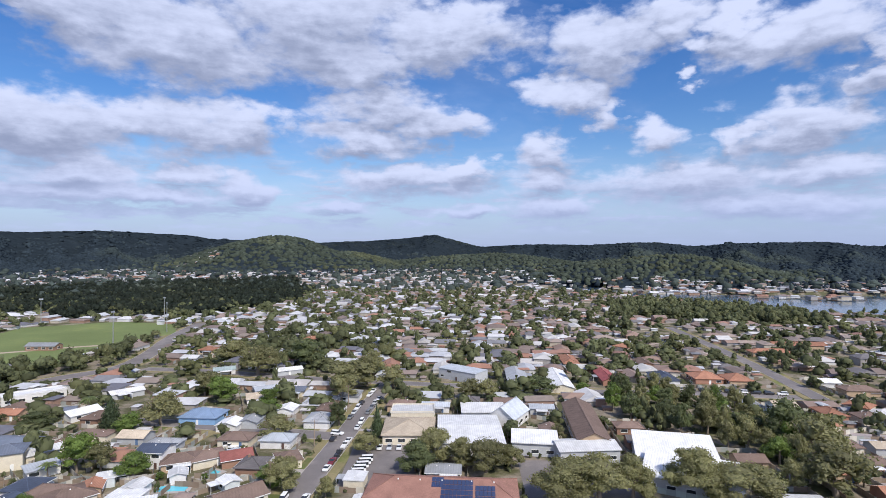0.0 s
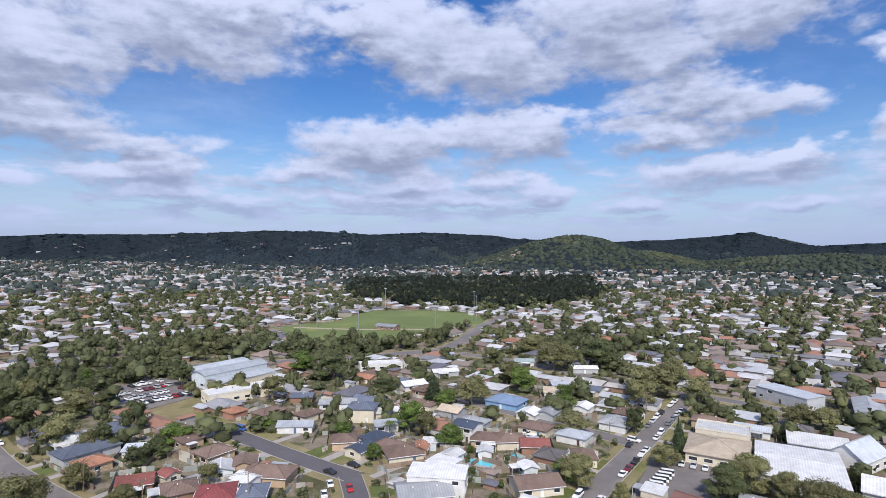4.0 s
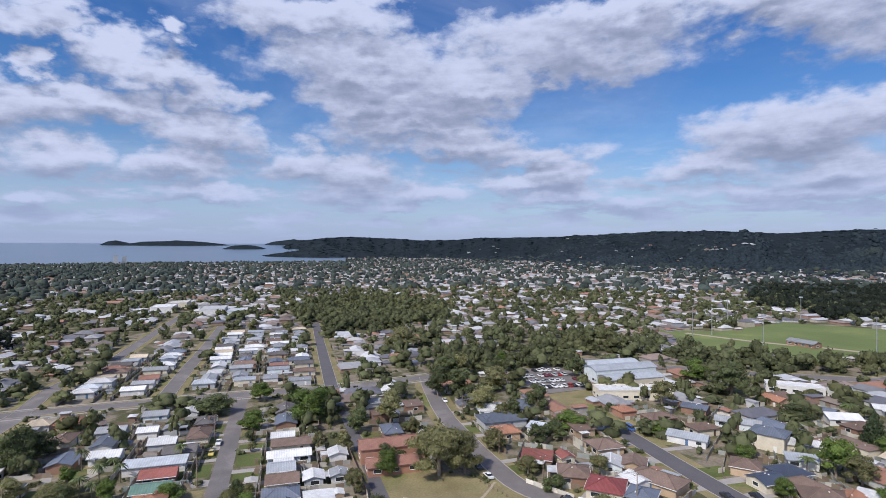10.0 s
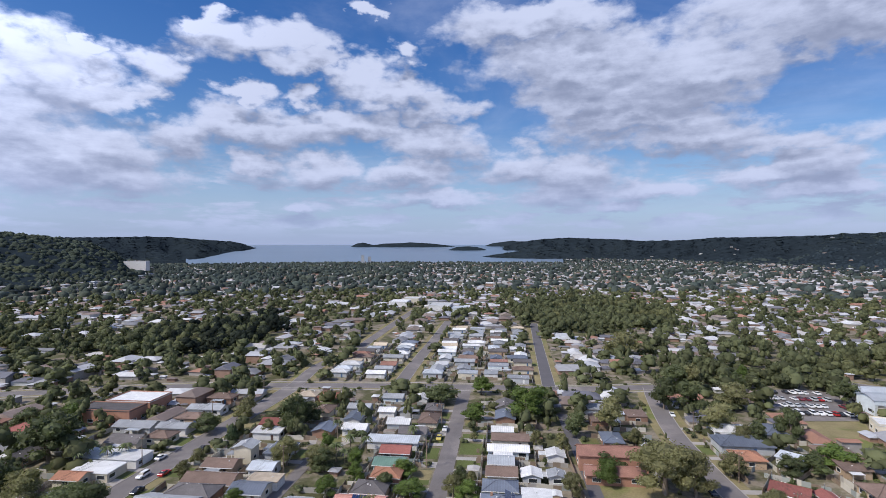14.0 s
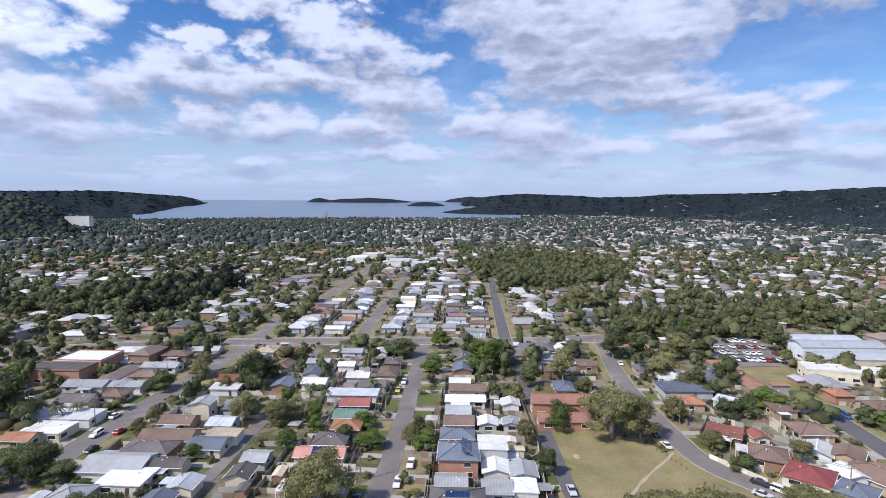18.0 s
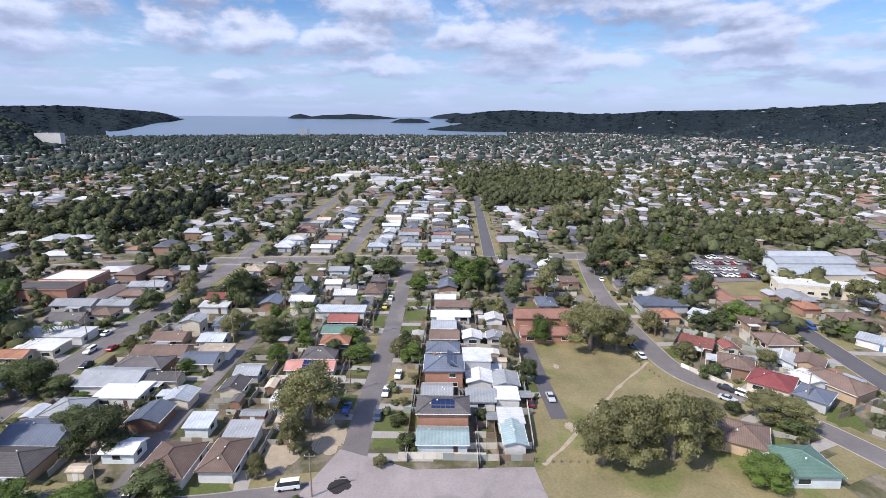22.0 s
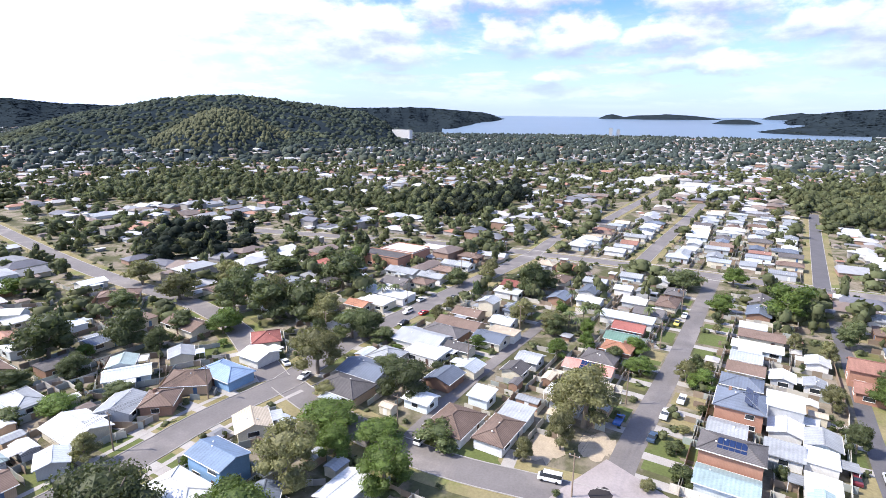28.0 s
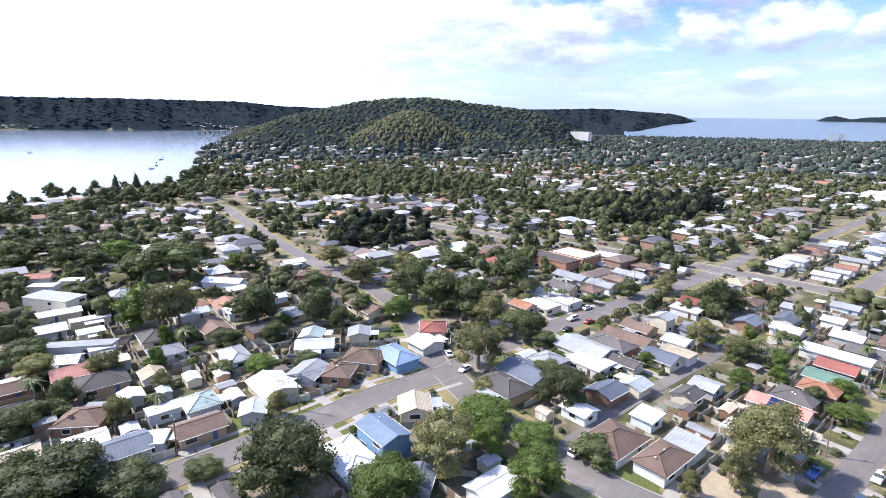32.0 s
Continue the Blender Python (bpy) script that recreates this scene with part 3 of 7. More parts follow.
ground = tagged(new("ground", mesh_of("ground", verts, [f[::-1] for f in faces], [YARDS, HAZED_FLOOR], far_slot, True)),
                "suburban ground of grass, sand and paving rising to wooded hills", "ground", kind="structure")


def sheet(name, poly, z, mat, label, category, kind="structure", grow=0.0):
    """A flat sheet with the outline of a polygon."""
    bm = bmesh.new()
    top = [bm.verts.new((x, y, z)) for x, y in poly]
    f = bm.faces.new(top)
    if f.normal.z < 0:
        f.normal_flip()
    bm.normal_update()
    if f.normal.z < 0:
        f.normal_flip()
    bmesh.ops.triangulate(bm, faces=bm.faces[:])
    me = bpy.data.meshes.new(name)
    bm.to_mesh(me)
    bm.free()
    me.materials.append(mat)
    return tagged(new(name, me), label, category, kind=kind)


sheet("water", BAY_SHORE, -0.4, BAY, "calm pale bay water reflecting bright sky", "bay")
sheet("water", INLET_SHORE, -0.4, BAY, "grey-blue inlet water below wooded hills", "inlet")
sea_yaws = np.radians(np.arange(80, 119, 1.0))
sea_radii = np.linspace(2650, 4850, 12)
sv, sf = [], []
for a in sea_yaws:
    for r in sea_radii:
        x, y = -math.sin(a) * r, math.cos(a) * r
        sv.append((x, y, 0.6 + float(sea_level(x, y))))
for i in range(len(sea_yaws) - 1):
    for k in range(len(sea_radii) - 1):
        q = i * len(sea_radii) + k
        sf.append((q, q + 1, q + len(sea_radii) + 1, q + len(sea_radii)))
tagged(new("sea", mesh_of("sea", sv, sf, [SEA], smooth=True)), "blue sea reaching the horizon", "sea", kind="structure")


def island(yaw, r, wide, deep, rise, seed):
    """A low wooded island: a lumpy mound with steep ends."""
    random.seed(seed)
    a = radians(yaw)
    c = Vector((-math.sin(a) * r, math.cos(a) * r, 0))
    base = float(sea_level(c.x, c.y))
    vs, fs, n, rings = [], [], 36, 6
    for k in range(rings):
        q = k / (rings - 1)
        for i in range(n):
            b = 2 * math.pi * i / n
            s = (1 - q) ** 0.45 if k < rings - 1 else 0.06
            lump = 1 + 0.2 * noise.noise(Vector((math.cos(b) * 2, math.sin(b) * 2, seed + q)))
            px_, py_ = math.cos(b) * wide * s * lump, math.sin(b) * deep * s
            h = rise * q * (0.8 + 0.3 * noise.noise(Vector((px_ * 0.01, py_ * 0.01, seed))))
            vs.append((c.x + math.cos(a) * px_ - math.sin(a) * py_, c.y + math.sin(a) * px_ + math.cos(a) * py_, base - 3 + h))
    for k in range(rings - 1):
        for i in range(n):
            j = (i + 1) % n
            fs.append((k * n + i, k * n + j, (k + 1) * n + j, (k + 1) * n + i))
    fs.append([(rings - 1) * n + i for i in range(n)])
    tagged(new("island", mesh_of("island", vs, fs, [HAZED_FLOOR], smooth=True)), "low dark wooded island in the sea", "island", kind="structure")


island(96.4, 4500, 425, 90, 46, 3)
island(100.9, 4520, 110, 60, 46, 7)
island(90.0, 3900, 150, 60, 38, 5)
island(85.0, 4600, 250, 90, 58, 9)

# ---- streets ----
STREETS = {
    # name: half width, surface, line
    "centre": (2.9, ASPHALT, [(-96, -13), (-113, -12.5), (-149, -9), (-188, -6), (-240, -3), (-274, -0.5)]),
    "north": (4.3, ASPHALT, [(-99, -100), (-131, -103), (-170, -98), (-205, -95), (-250, -90), (-272, -88)]),
    "north_far": (3.6, ASPHALT, [(-272, -88), (-323, -90), (-366, -76), (-420, -74), (-640, -58)]),
    "corner": (4.2, ASPHALT, [(-26, -105), (-59, -103), (-76, -104), (-99, -100)]),
    "bend": (4.0, ASPHALT, [(-99, -100), (-94, -86), (-90, -70), (-88, -56), (-88, -42), (-90, -28), (-92, -12)]),
    "lane": (1.9, ASPHALT, [(-91, -57), (-118, -57), (-142, -55), (-165, -53), (-190, -51)]),
    "track": (2.0, ASPHALT_DARK, [(-115.7, 35.3), (-127.4, 35.4), (-144.1, 35.9), (-169.5, 37.3), (-190.6, 38.4), (-205, 38.5), (-230, 40)]),
    "crescent": (3.5, ASPHALT, [(-276, 92), (-252, 86), (-210, 78), (-184, 76), (-160, 75), (-140, 75), (-129, 81), (-120, 89), (-106, 97), (-80, 106), (-40, 114)]),
    "close": (3.8, ASPHALT_DARK, [(-195, 138), (-149, 132), (-122, 129), (-106, 128)]),
    "close_arm": (3.4, ASPHALT_DARK, [(-107, 128), (-94, 116), (-88, 108)]),
    "cross": (4.6, ASPHALT, [(-230, -330), (-250, -225), (-272, -138), (-274, -60), (-274, 0), (-270, 50), (-277, 96)]),
    "bitumen": (3.2, ASPHALT_DARK, [(-272, 41), (-400, 52), (-508, 62)]),
    "gravel": (3.6, ASPHALT, [(-276, -35), (-340, -31), (-410, -25), (-520, -18)]),
    "south": (3.9, ASPHALT, [(-43, 120), (-40, 154), (-36, 191), (-32, 239), (-26, 280)]),
    "south_cross": (3.8, ASPHALT, [(-36, 200), (-76, 209), (-112, 217), (-158, 224), (-190, 228)]),
    "south_far": (3.8, ASPHALT, [(170, 253), (118, 263), (76, 262), (51, 268), (-22, 280), (-85, 293), (-132, 308), (-170, 312)]),
    "avenue": (5.5, ASPHALT, [(-330, 150), (-262, 220), (-216, 267), (-199, 296), (-183, 312), (-190, 360), (-207, 416), (-220, 500)]),
    "diagonal": (3.8, ASPHALT, [(178, 250), (189, 319), (197, 394), (205, 480)]),
    "bayside": (4.0, ASPHALT, [(-99, -104), (-130, -160), (-134, -240), (-150, -330), (-170, -430)]),
}


def strip_points(line, off):
    out = []
    for i, (x, y) in enumerate(line):
        ax, ay = line[max(i - 1, 0)]
        bx, by = line[min(i + 1, len(line) - 1)]
        d = math.hypot(bx - ax, by - ay)
        out.append((x - (by - ay) / d * off, y + (bx - ax) / d * off))
    return out


def smooth_line(line, step=6.0):
    """Rounds a polyline."""
    for _ in range(2):
        out = [line[0]]
        for (ax, ay), (bx, by) in zip(line, line[1:]):
            out += [(ax * 0.75 + bx * 0.25, ay * 0.75 + by * 0.25), (ax * 0.25 + bx * 0.75, ay * 0.25 + by * 0.75)]
        line = out + [line[-1]]
    return line


def strip(name, line, inner, outer, z0, z1, mat, label, category):
    """A band along a line between two offsets, as a slab with upright edges."""
    a, b = strip_points(line, inner), strip_points(line, outer)
    vs, fs = [], []
    for (ax, ay), (bx, by) in zip(a, b):
        vs += [(ax, ay, z0), (ax, ay, z1), (bx, by, z1), (bx, by, z0)]
    for i in range(len(line) - 1):
        p, q = 4 * i, 4 * i + 4
        fs += [(p, q, q + 1, p + 1), (p + 1, q + 1, q + 2, p + 2), (p + 2, q + 2, q + 3, p + 3)]
    me = mesh_of(name, vs, fs, [mat])
    bm = bmesh.new()
    bm.from_mesh(me)
    bmesh.ops.recalc_face_normals(bm, faces=bm.faces)
    bm.to_mesh(me)
    bm.free()
    return tagged(new(name, me), label, category, kind="structure")


ROAD_LINES = {}
layer = 0.0
for street, (half, top, line) in STREETS.items():
    line = smooth_line(line)
    ROAD_LINES[street] = (half, line)
    layer += 0.004
    strip("road", line, -half, half, -0.1, 0.05 + layer, top, "worn grey asphalt street" if top is ASPHALT else "dark asphalt street" if top is ASPHALT_DARK else "wide gravelly street", "road")
    if half > 3:
        for side in (-1, 1):
            strip("verge", line, side * (half + 0.22), side * (half + 3.4), -0.1, 0.025 + layer * 0.3, DRY, "mown grass verge beside the street", "verge")
            strip("kerb", line, side * half, side * (half + 0.22), -0.1, 0.17 + layer * 0.3, CONCRETE, "low concrete kerb", "kerb")
            if street in ("corner", "cross"):
                strip("pavement", line, side * (half + 2.2), side * (half + 3.5), -0.1, 0.07 + layer * 0.3, CONCRETE, "narrow concrete footpath", "pavement")

PARK = [(-189, 43), (-168, 47), (-151, 66), (-142, 69), (-121, 75), (-108, 82), (-80, 86), (-70, 30), (-92, 24), (-105, 26.5), (-116, 27.5), (-130, 34), (-168, 39)]
FIELD = [(-369, 322), (-341, 374), (-362, 471), (-300, 510), (-242, 495), (-215, 444), (-232, 379), (-230, 330), (-251, 313), (-290, 293)]
CARPARK = [(-273, 142), (-276, 166), (-268, 176), (-226, 166), (-225, 131)]
GRASS_LOT = [(-224, 129), (-225, 160), (-203, 148), (-194, 140), (-204, 124)]
SCHOOL = [(24, 140), (26, 178), (44, 178), (60, 150), (58, 135)]
OFFICE_LOT = [(-30, 158), (-30, 192), (-8, 192), (-6, 170), (-12, 158)]
sheet("apron", [(-106, -16), (-98, 0), (-97.5, 25), (-80, 26), (-76, 0), (-80, -26), (-92, -22)], 0.145, APRON, "wide worn asphalt turning area", "road")
sheet("park_lawn", PARK, 0.03, DRY, "patchy dry grass of a small park", "lawn")
sheet("playing_field", FIELD, 0.05, OVAL, "green mown sports oval", "field")
sheet("car_park", CARPARK, 0.06, ASPHALT, "asphalt car park", "car park")
sheet("car_park", OFFICE_LOT, 0.06, ASPHALT, "asphalt car park beside an office", "car park")
sheet("school_yard", SCHOOL, 0.06, ASPHALT, "asphalt school yard", "yard")
sheet("grass_lot", GRASS_LOT, 0.04, DRY, "empty dry grass lot", "lawn")
ROAD_OFF = [(half, line) for half, line in ROAD_LINES.values()]
OPEN = [PARK, FIELD, CARPARK, GRASS_LOT, SCHOOL, OFFICE_LOT, [(-110, -28), (-98, 6), (-97, 26), (-70, 26), (-70, -30)]]


def road_gap(x, y):
    """Distance from the nearest road's edge."""
    return np.min([off_lines([line], x, y) - half for half, line in ROAD_OFF], axis=0)

# ---- trees ----
bm = bmesh.new()
bmesh.ops.create_icosphere(bm, subdivisions=1, radius=1.0)
ICO_V = np.array([v.co[:] for v in bm.verts])
ICO_F = np.array([[v.index for v in f.verts] for f in bm.faces if f.calc_center_median().z > -0.6])
bm.free()


def crown_lobes(style, rng, share=1.0):
    """Clumps of a crown in a unit tree (height 1, radius 0.5): centre and radii."""
    lobes = []
    if style == "cypress":
        for k in range(7):
            q = k / 6
            lobes.append((rng.normal(0, 0.03), rng.normal(0, 0.03), 0.14 + 0.76 * q, 0.46 * (1 - q) ** 0.7 + 0.08, 0.17))
        return lobes
    low, count = {"gum": (0.24, 24), "leafy": (0.2, 22), "dark": (0.17, 26), "bush": (0.14, 14)}[style]
    count = max(3, int(count * share))
    for k in range(count):
        a, d = rng.uniform(0, 6.283), math.sqrt(rng.uniform(0.02, 1)) * 0.37
        z = rng.uniform(low, 0.88 - 0.75 * d * d / 0.37)
        s = rng.uniform(0.1, 0.19) * (1.1 if style != "gum" else 0.95) * share ** -0.3
        lobes.append((math.cos(a) * d, math.sin(a) * d, z, s, s * rng.uniform(0.6, 0.9)))
    lobes.append((0, 0, 0.6, 0.3, 0.26))
    return lobes


def crown_arrays(style, seed, leaves, leaf_size, share=1.0, core=0.66):
    """Leaf sprays as small bent quads over the lobes, round a dark lumpy core."""
    rng = np.random.default_rng(seed)
    lobes = crown_lobes(style, rng, share)
    area = np.array([l[3] ** 2 for l in lobes])
    vs, fs, n = [], [], 0
    for x, y, z, s, h in lobes:
        v = ICO_V * np.array([s, s, h]) * (core + 0.2 * rng.random((len(ICO_V), 1))) + np.array([x, y, z])
        vs.append(v)
        fs.append(ICO_F + n)
        n += len(v)
    which = rng.choice(len(lobes), leaves, p=area / area.sum())
    L = np.array(lobes)[which]
    d = rng.normal(size=(leaves, 3))
    d[:, 2] = np.abs(d[:, 2]) * 0.9 - 0.25
    d /= np.linalg.norm(d, axis=1)[:, None]
    c = L[:, :3] + d * np.stack([L[:, 3], L[:, 3], L[:, 4]], 1) * rng.uniform(0.7, 1.14, (leaves, 1))
    nrm = d + rng.normal(0, 0.55, (leaves, 3))
    nrm /= np.linalg.norm(nrm, axis=1)[:, None]
    t = np.cross(nrm, rng.normal(size=(leaves, 3)))
    t /= np.linalg.norm(t, axis=1)[:, None]
    b = np.cross(nrm, t)
    s = leaf_size * rng.uniform(0.5, 1.25, (leaves, 1))
    tri = np.stack([c + t * s * 1.2, c - t * s * 0.7 + b * s * 0.9 + nrm * s * 0.2, c - t * s * 0.6 - b * s * 0.9], 1)
    vs.append(tri.reshape(-1, 3))
    fs.append(np.arange(leaves * 3).reshape(-1, 3) + n)
    return np.vstack(vs), np.vstack(fs)


def crown_mesh(style, seed, leaves, leaf_size, share):
    v, f = crown_arrays(style, seed, leaves, leaf_size, share)
    return mesh_of("crown", v, f.tolist(), [LEAVES[style]])


def limb(vs, fs, a, b, ra, rb, n=6):
    a, b = Vector(a), Vector(b)
    axis = (b - a).normalized()
    u = axis.orthogonal().normalized()
    w_ = axis.cross(u)
    k = len(vs)
    for p, r in ((a, ra), (b, rb)):
        for i in range(n):
            q = 2 * math.pi * i / n
            vs.append(p + (u * math.cos(q) + w_ * math.sin(q)) * r)
    for i in range(n):
        fs.append((k + i, k + (i + 1) % n, k + n + (i + 1) % n, k + n + i))


def trunk_mesh(style, seed):
    rng = random.Random(seed)
    vs, fs = [], []
    lean = (rng.uniform(-0.04, 0.04), rng.uniform(-0.04, 0.04), 0.42)
    limb(vs, fs, (0, 0, -0.03), lean, 0.04, 0.026, 8)
    for k in range(5):
        a, d = k * 1.256 + rng.uniform(-0.4, 0.4), rng.uniform(0.18, 0.32)
        mid = (lean[0] + math.cos(a) * d * 0.5, lean[1] + math.sin(a) * d * 0.5, rng.uniform(0.5, 0.58))
        limb(vs, fs, (lean[0], lean[1], 0.36 + 0.03 * k % 0.08), mid, 0.02, 0.014)
        limb(vs, fs, mid, (math.cos(a) * d, math.sin(a) * d, rng.uniform(0.66, 0.8)), 0.014, 0.005)
    return mesh_of("trunk", vs, fs, [BARK], smooth=True)


def palm_meshes(seed):
    rng = random.Random(seed)
    vs, fs = [], []
    limb(vs, fs, (0, 0, -0.02), (0.02, 0.01, 0.4), 0.035, 0.026)
    limb(vs, fs, (0.02, 0.01, 0.4), (0.0, 0.0, 0.8), 0.026, 0.022)
    trunk_me = mesh_of("trunk", vs, fs, [BARK], smooth=True)
    vs, fs = [], []
    for k in range(26):
        a, up0 = k * 2.4 + rng.uniform(-0.2, 0.2), rng.uniform(-0.3, 1.2)
        prev = None
        for i in range(6):
            q = i / 5
            d = 0.5 * q * math.cos(up0 * 0.7) + 0.01
            z = 0.8 + 0.26 * math.sin(up0) * q - 0.28 * q * q
            wd = 0.045 * math.sin(math.pi * min(q * 0.9 + 0.1, 1)) + 0.006
            c = Vector((math.cos(a) * d, math.sin(a) * d, z))
            s = Vector((-math.sin(a), math.cos(a), 0)) * wd
            n = len(vs)
            vs += [c - s - Vector((0, 0, wd * 0.6)), c, c + s - Vector((0, 0, wd * 0.6))]
            if prev is not None:
                fs += [(prev, prev + 1, n + 1, n), (prev + 1, prev + 2, n + 2, n + 1)]
            prev = n
    return trunk_me, mesh_of("crown", vs, fs, [LEAVES["palm"]])


PROTOS, PLAIN = {}, {}
for style, leaves, size in (("gum", 6400, 0.0165), ("leafy", 6400, 0.0175), ("dark", 6400, 0.0175), ("cypress", 2200, 0.032), ("bush", 1600, 0.034)):
    kinds = range(4 if style != "cypress" else 2)
    PROTOS[style] = [(trunk_mesh(style, 10 * k + 1), crown_mesh(style, 10 * k + 3, leaves, size, 1.0)) for k in kinds]
    PLAIN[style] = [(PROTOS[style][k][0], crown_mesh(style, 10 * k + 5, leaves // 3, size * 1.5, 0.75)) for k in kinds]
PROTOS["palm"] = PLAIN["palm"] = [palm_meshes(k) for k in range(2)]
TREE_WORDS = {"gum": ("tall olive-green gum tree with an open clumpy crown", "tree"), "leafy": ("bright green leafy shade tree with a dense rounded crown", "tree"),
              "dark": ("dark green broad-crowned tree", "tree"), "cypress": ("narrow dark green conifer", "conifer"),
              "palm": ("palm tree with drooping fronds", "palm"), "bush": ("low rounded garden shrub", "shrub")}
TREES = []
tree_rng = random.Random(5)


def tree(style, x, y, r, h, built=True):
    """A tree with its crown radius and height."""
    TREES.append((x, y, r))
    trunk_me, crown_me = tree_rng.choice((PROTOS if math.hypot(x, y) < 185 else PLAIN)[style])
    label, category = TREE_WORDS[style]
    z = float(height(np.array([x]), np.array([y]))[0])
    at = pose(x, y, z, 0, 0, tree_rng.uniform(0, 360)) @ Matrix.Diagonal((2 * r, 2 * r * tree_rng.uniform(0.88, 1.08), h, 1))
    ob = thing("shrub" if style == "bush" else "palm_tree" if style == "palm" else "tree", at, label, category, "neighbourhood trees")
    part("trunk", trunk_me, ob)
    part("crown", crown_me, ob)



# ---- houses ----
def prism(name, section, length, mat, slots=None):
    """A cross-section in (y, z), drawn out along x."""
    n = len(section)
    vs = [(-length / 2, y, z) for y, z in section] + [(length / 2, y, z) for y, z in section]
    fs = [tuple(range(n))[::-1], tuple(range(n, 2 * n))] + [(i, (i + 1) % n, n + (i + 1) % n, n + i) for i in range(n)]
    me = mesh_of(name, vs, fs, [mat])
    bm = bmesh.new()
    bm.from_mesh(me)
    bmesh.ops.recalc_face_normals(bm, faces=bm.faces)
    bm.to_mesh(me)
    bm.free()
    return me


def hip_roof(length, width, rise, eave, mat):
    """A hipped roof with overhanging eaves and a fascia of some depth."""
    L, W, t = length / 2 + eave, width / 2 + eave, 0.22
    ridge = max(length / 2 - width / 2, 0.02)
    vs = [(-L, -W, 0), (L, -W, 0), (L, W, 0), (-L, W, 0), (-L, -W, t), (L, -W, t), (L, W, t), (-L, W, t), (-ridge, 0, rise), (ridge, 0, rise)]
    fs = [(3, 2, 1, 0), (0, 1, 5, 4), (1, 2, 6, 5), (2, 3, 7, 6), (3, 0, 4, 7), (4, 5, 9, 8), (5, 6, 9), (6, 7, 8, 9), (7, 4, 8)]
    return mesh_of("roof", vs, fs, [mat])


def hip_caps(length, width, rise, eave, mat):
    L, W, t = length / 2 + eave, width / 2 + eave, 0.22
    ridge = max(length / 2 - width / 2, 0.02)
    vs, fs = [], []
    for a, b in (((-ridge, 0, rise), (ridge, 0, rise)), ((-L, -W, t), (-ridge, 0, rise)), ((-L, W, t), (-ridge, 0, rise)), ((L, -W, t), (ridge, 0, rise)), ((L, W, t), (ridge, 0, rise))):
        if (Vector(a) - Vector(b)).length > 0.3:
            limb(vs, fs, a, b, 0.13, 0.13, 5)
    return mesh_of("ridge_cap", vs, fs, [mat])


def gable_section(width, rise, eave):
    W, t = width / 2 + eave, 0.18
    drop = rise / (width / 2) * eave
    return [(-W, -drop), (0, rise), (W, -drop), (W, -drop + t), (0, rise + t), (-W, -drop + t)]


def window_meshes(w_, h_):
    """A frame, one closed ring with a sloping sill, and its pane."""
    o, i = [(-w_ / 2, 0), (w_ / 2, 0), (w_ / 2, h_), (-w_ / 2, h_)], [(-w_ / 2 + 0.09, 0.1), (w_ / 2 - 0.09, 0.1), (w_ / 2 - 0.09, h_ - 0.08), (-w_ / 2 + 0.09, h_ - 0.08)]
    vs = [(x, -0.08 - 0.05 * (z == 0), z) for x, z in o] + [(x, -0.07, z) for x, z in i] + [(x, 0.02, z) for x, z in o] + [(x, 0.0, z) for x, z in i]
    fs = []
    for k in range(4):
        j = (k + 1) % 4
        fs += [(k, j, 4 + j, 4 + k), (8 + j, 8 + k, 12 + k, 12 + j), (j, k, 8 + k, 8 + j), (4 + k, 4 + j, 12 + j, 12 + k)]
    return mesh_of("window", vs, fs, [TRIM]), mesh_of("pane", [(x, -0.03, z) for x, z in i], [(0, 1, 2, 3)], [GLASS])


WINDOWS = [window_meshes(1.9, 1.25), window_meshes(2.6, 1.3)]
DOOR_MES = {k: box_mesh("door", 0.95, 0.08, 2.05, surface("door_" + k, c, 0.5, 0.1)) for k, c in
            (("dark", (0.1, 0.06, 0.05)), ("white", (0.7, 0.7, 0.68)), ("blue", (0.08, 0.14, 0.25)))}
PANEL = box_mesh("solar_panel", 1.0, 1.65, 0.05, SOLAR, 0.012, False)
POST = box_mesh("post", 0.12, 0.12, 2.35, TRIM)
CHIMNEY = box_mesh("chimney", 0.7, 0.7, 1.5, WALL_MATS["brick"], 0.04)
VENT = box_mesh("roof_vent", 0.35, 0.35, 0.4, TRIM, 0.08)
GARAGE = box_mesh("garage_door", 2.6, 0.08, 2.1, surface("garage_panel", (0.55, 0.53, 0.5), 0.5, 0.08, stripes=(3.0, 0.25, "Z")))
WORDS = {"white": "white metal", "silver": "pale silver metal", "grey": "grey metal", "dark": "dark grey tiled", "slate": "slate-grey", "navy": "dark blue-black tiled",
         "brown": "brown tiled", "red": "bright red", "crimson": "crimson", "orange": "terracotta tiled", "pink": "faded pink", "green": "dull green metal",
         "teal": "pale teal metal", "tealgrey": "grey-green metal", "tan": "tan", "rust": "rust-brown tiled", "blue": "mid-blue metal"}
WALL_WORDS = {"brick": "brown brick", "cream": "cream", "white": "white weatherboard", "grey": "grey", "tan": "tan brick", "blue": "blue weatherboard", "pale": "pale fibro",
              "redbrick": "red brick", "teal": "teal-blue"}
SHAPES = {"hip": "hipped", "gable": "gabled", "flat": "flat", "skillion": "single-slope"}
HOUSES = []
house_rng = random.Random(11)


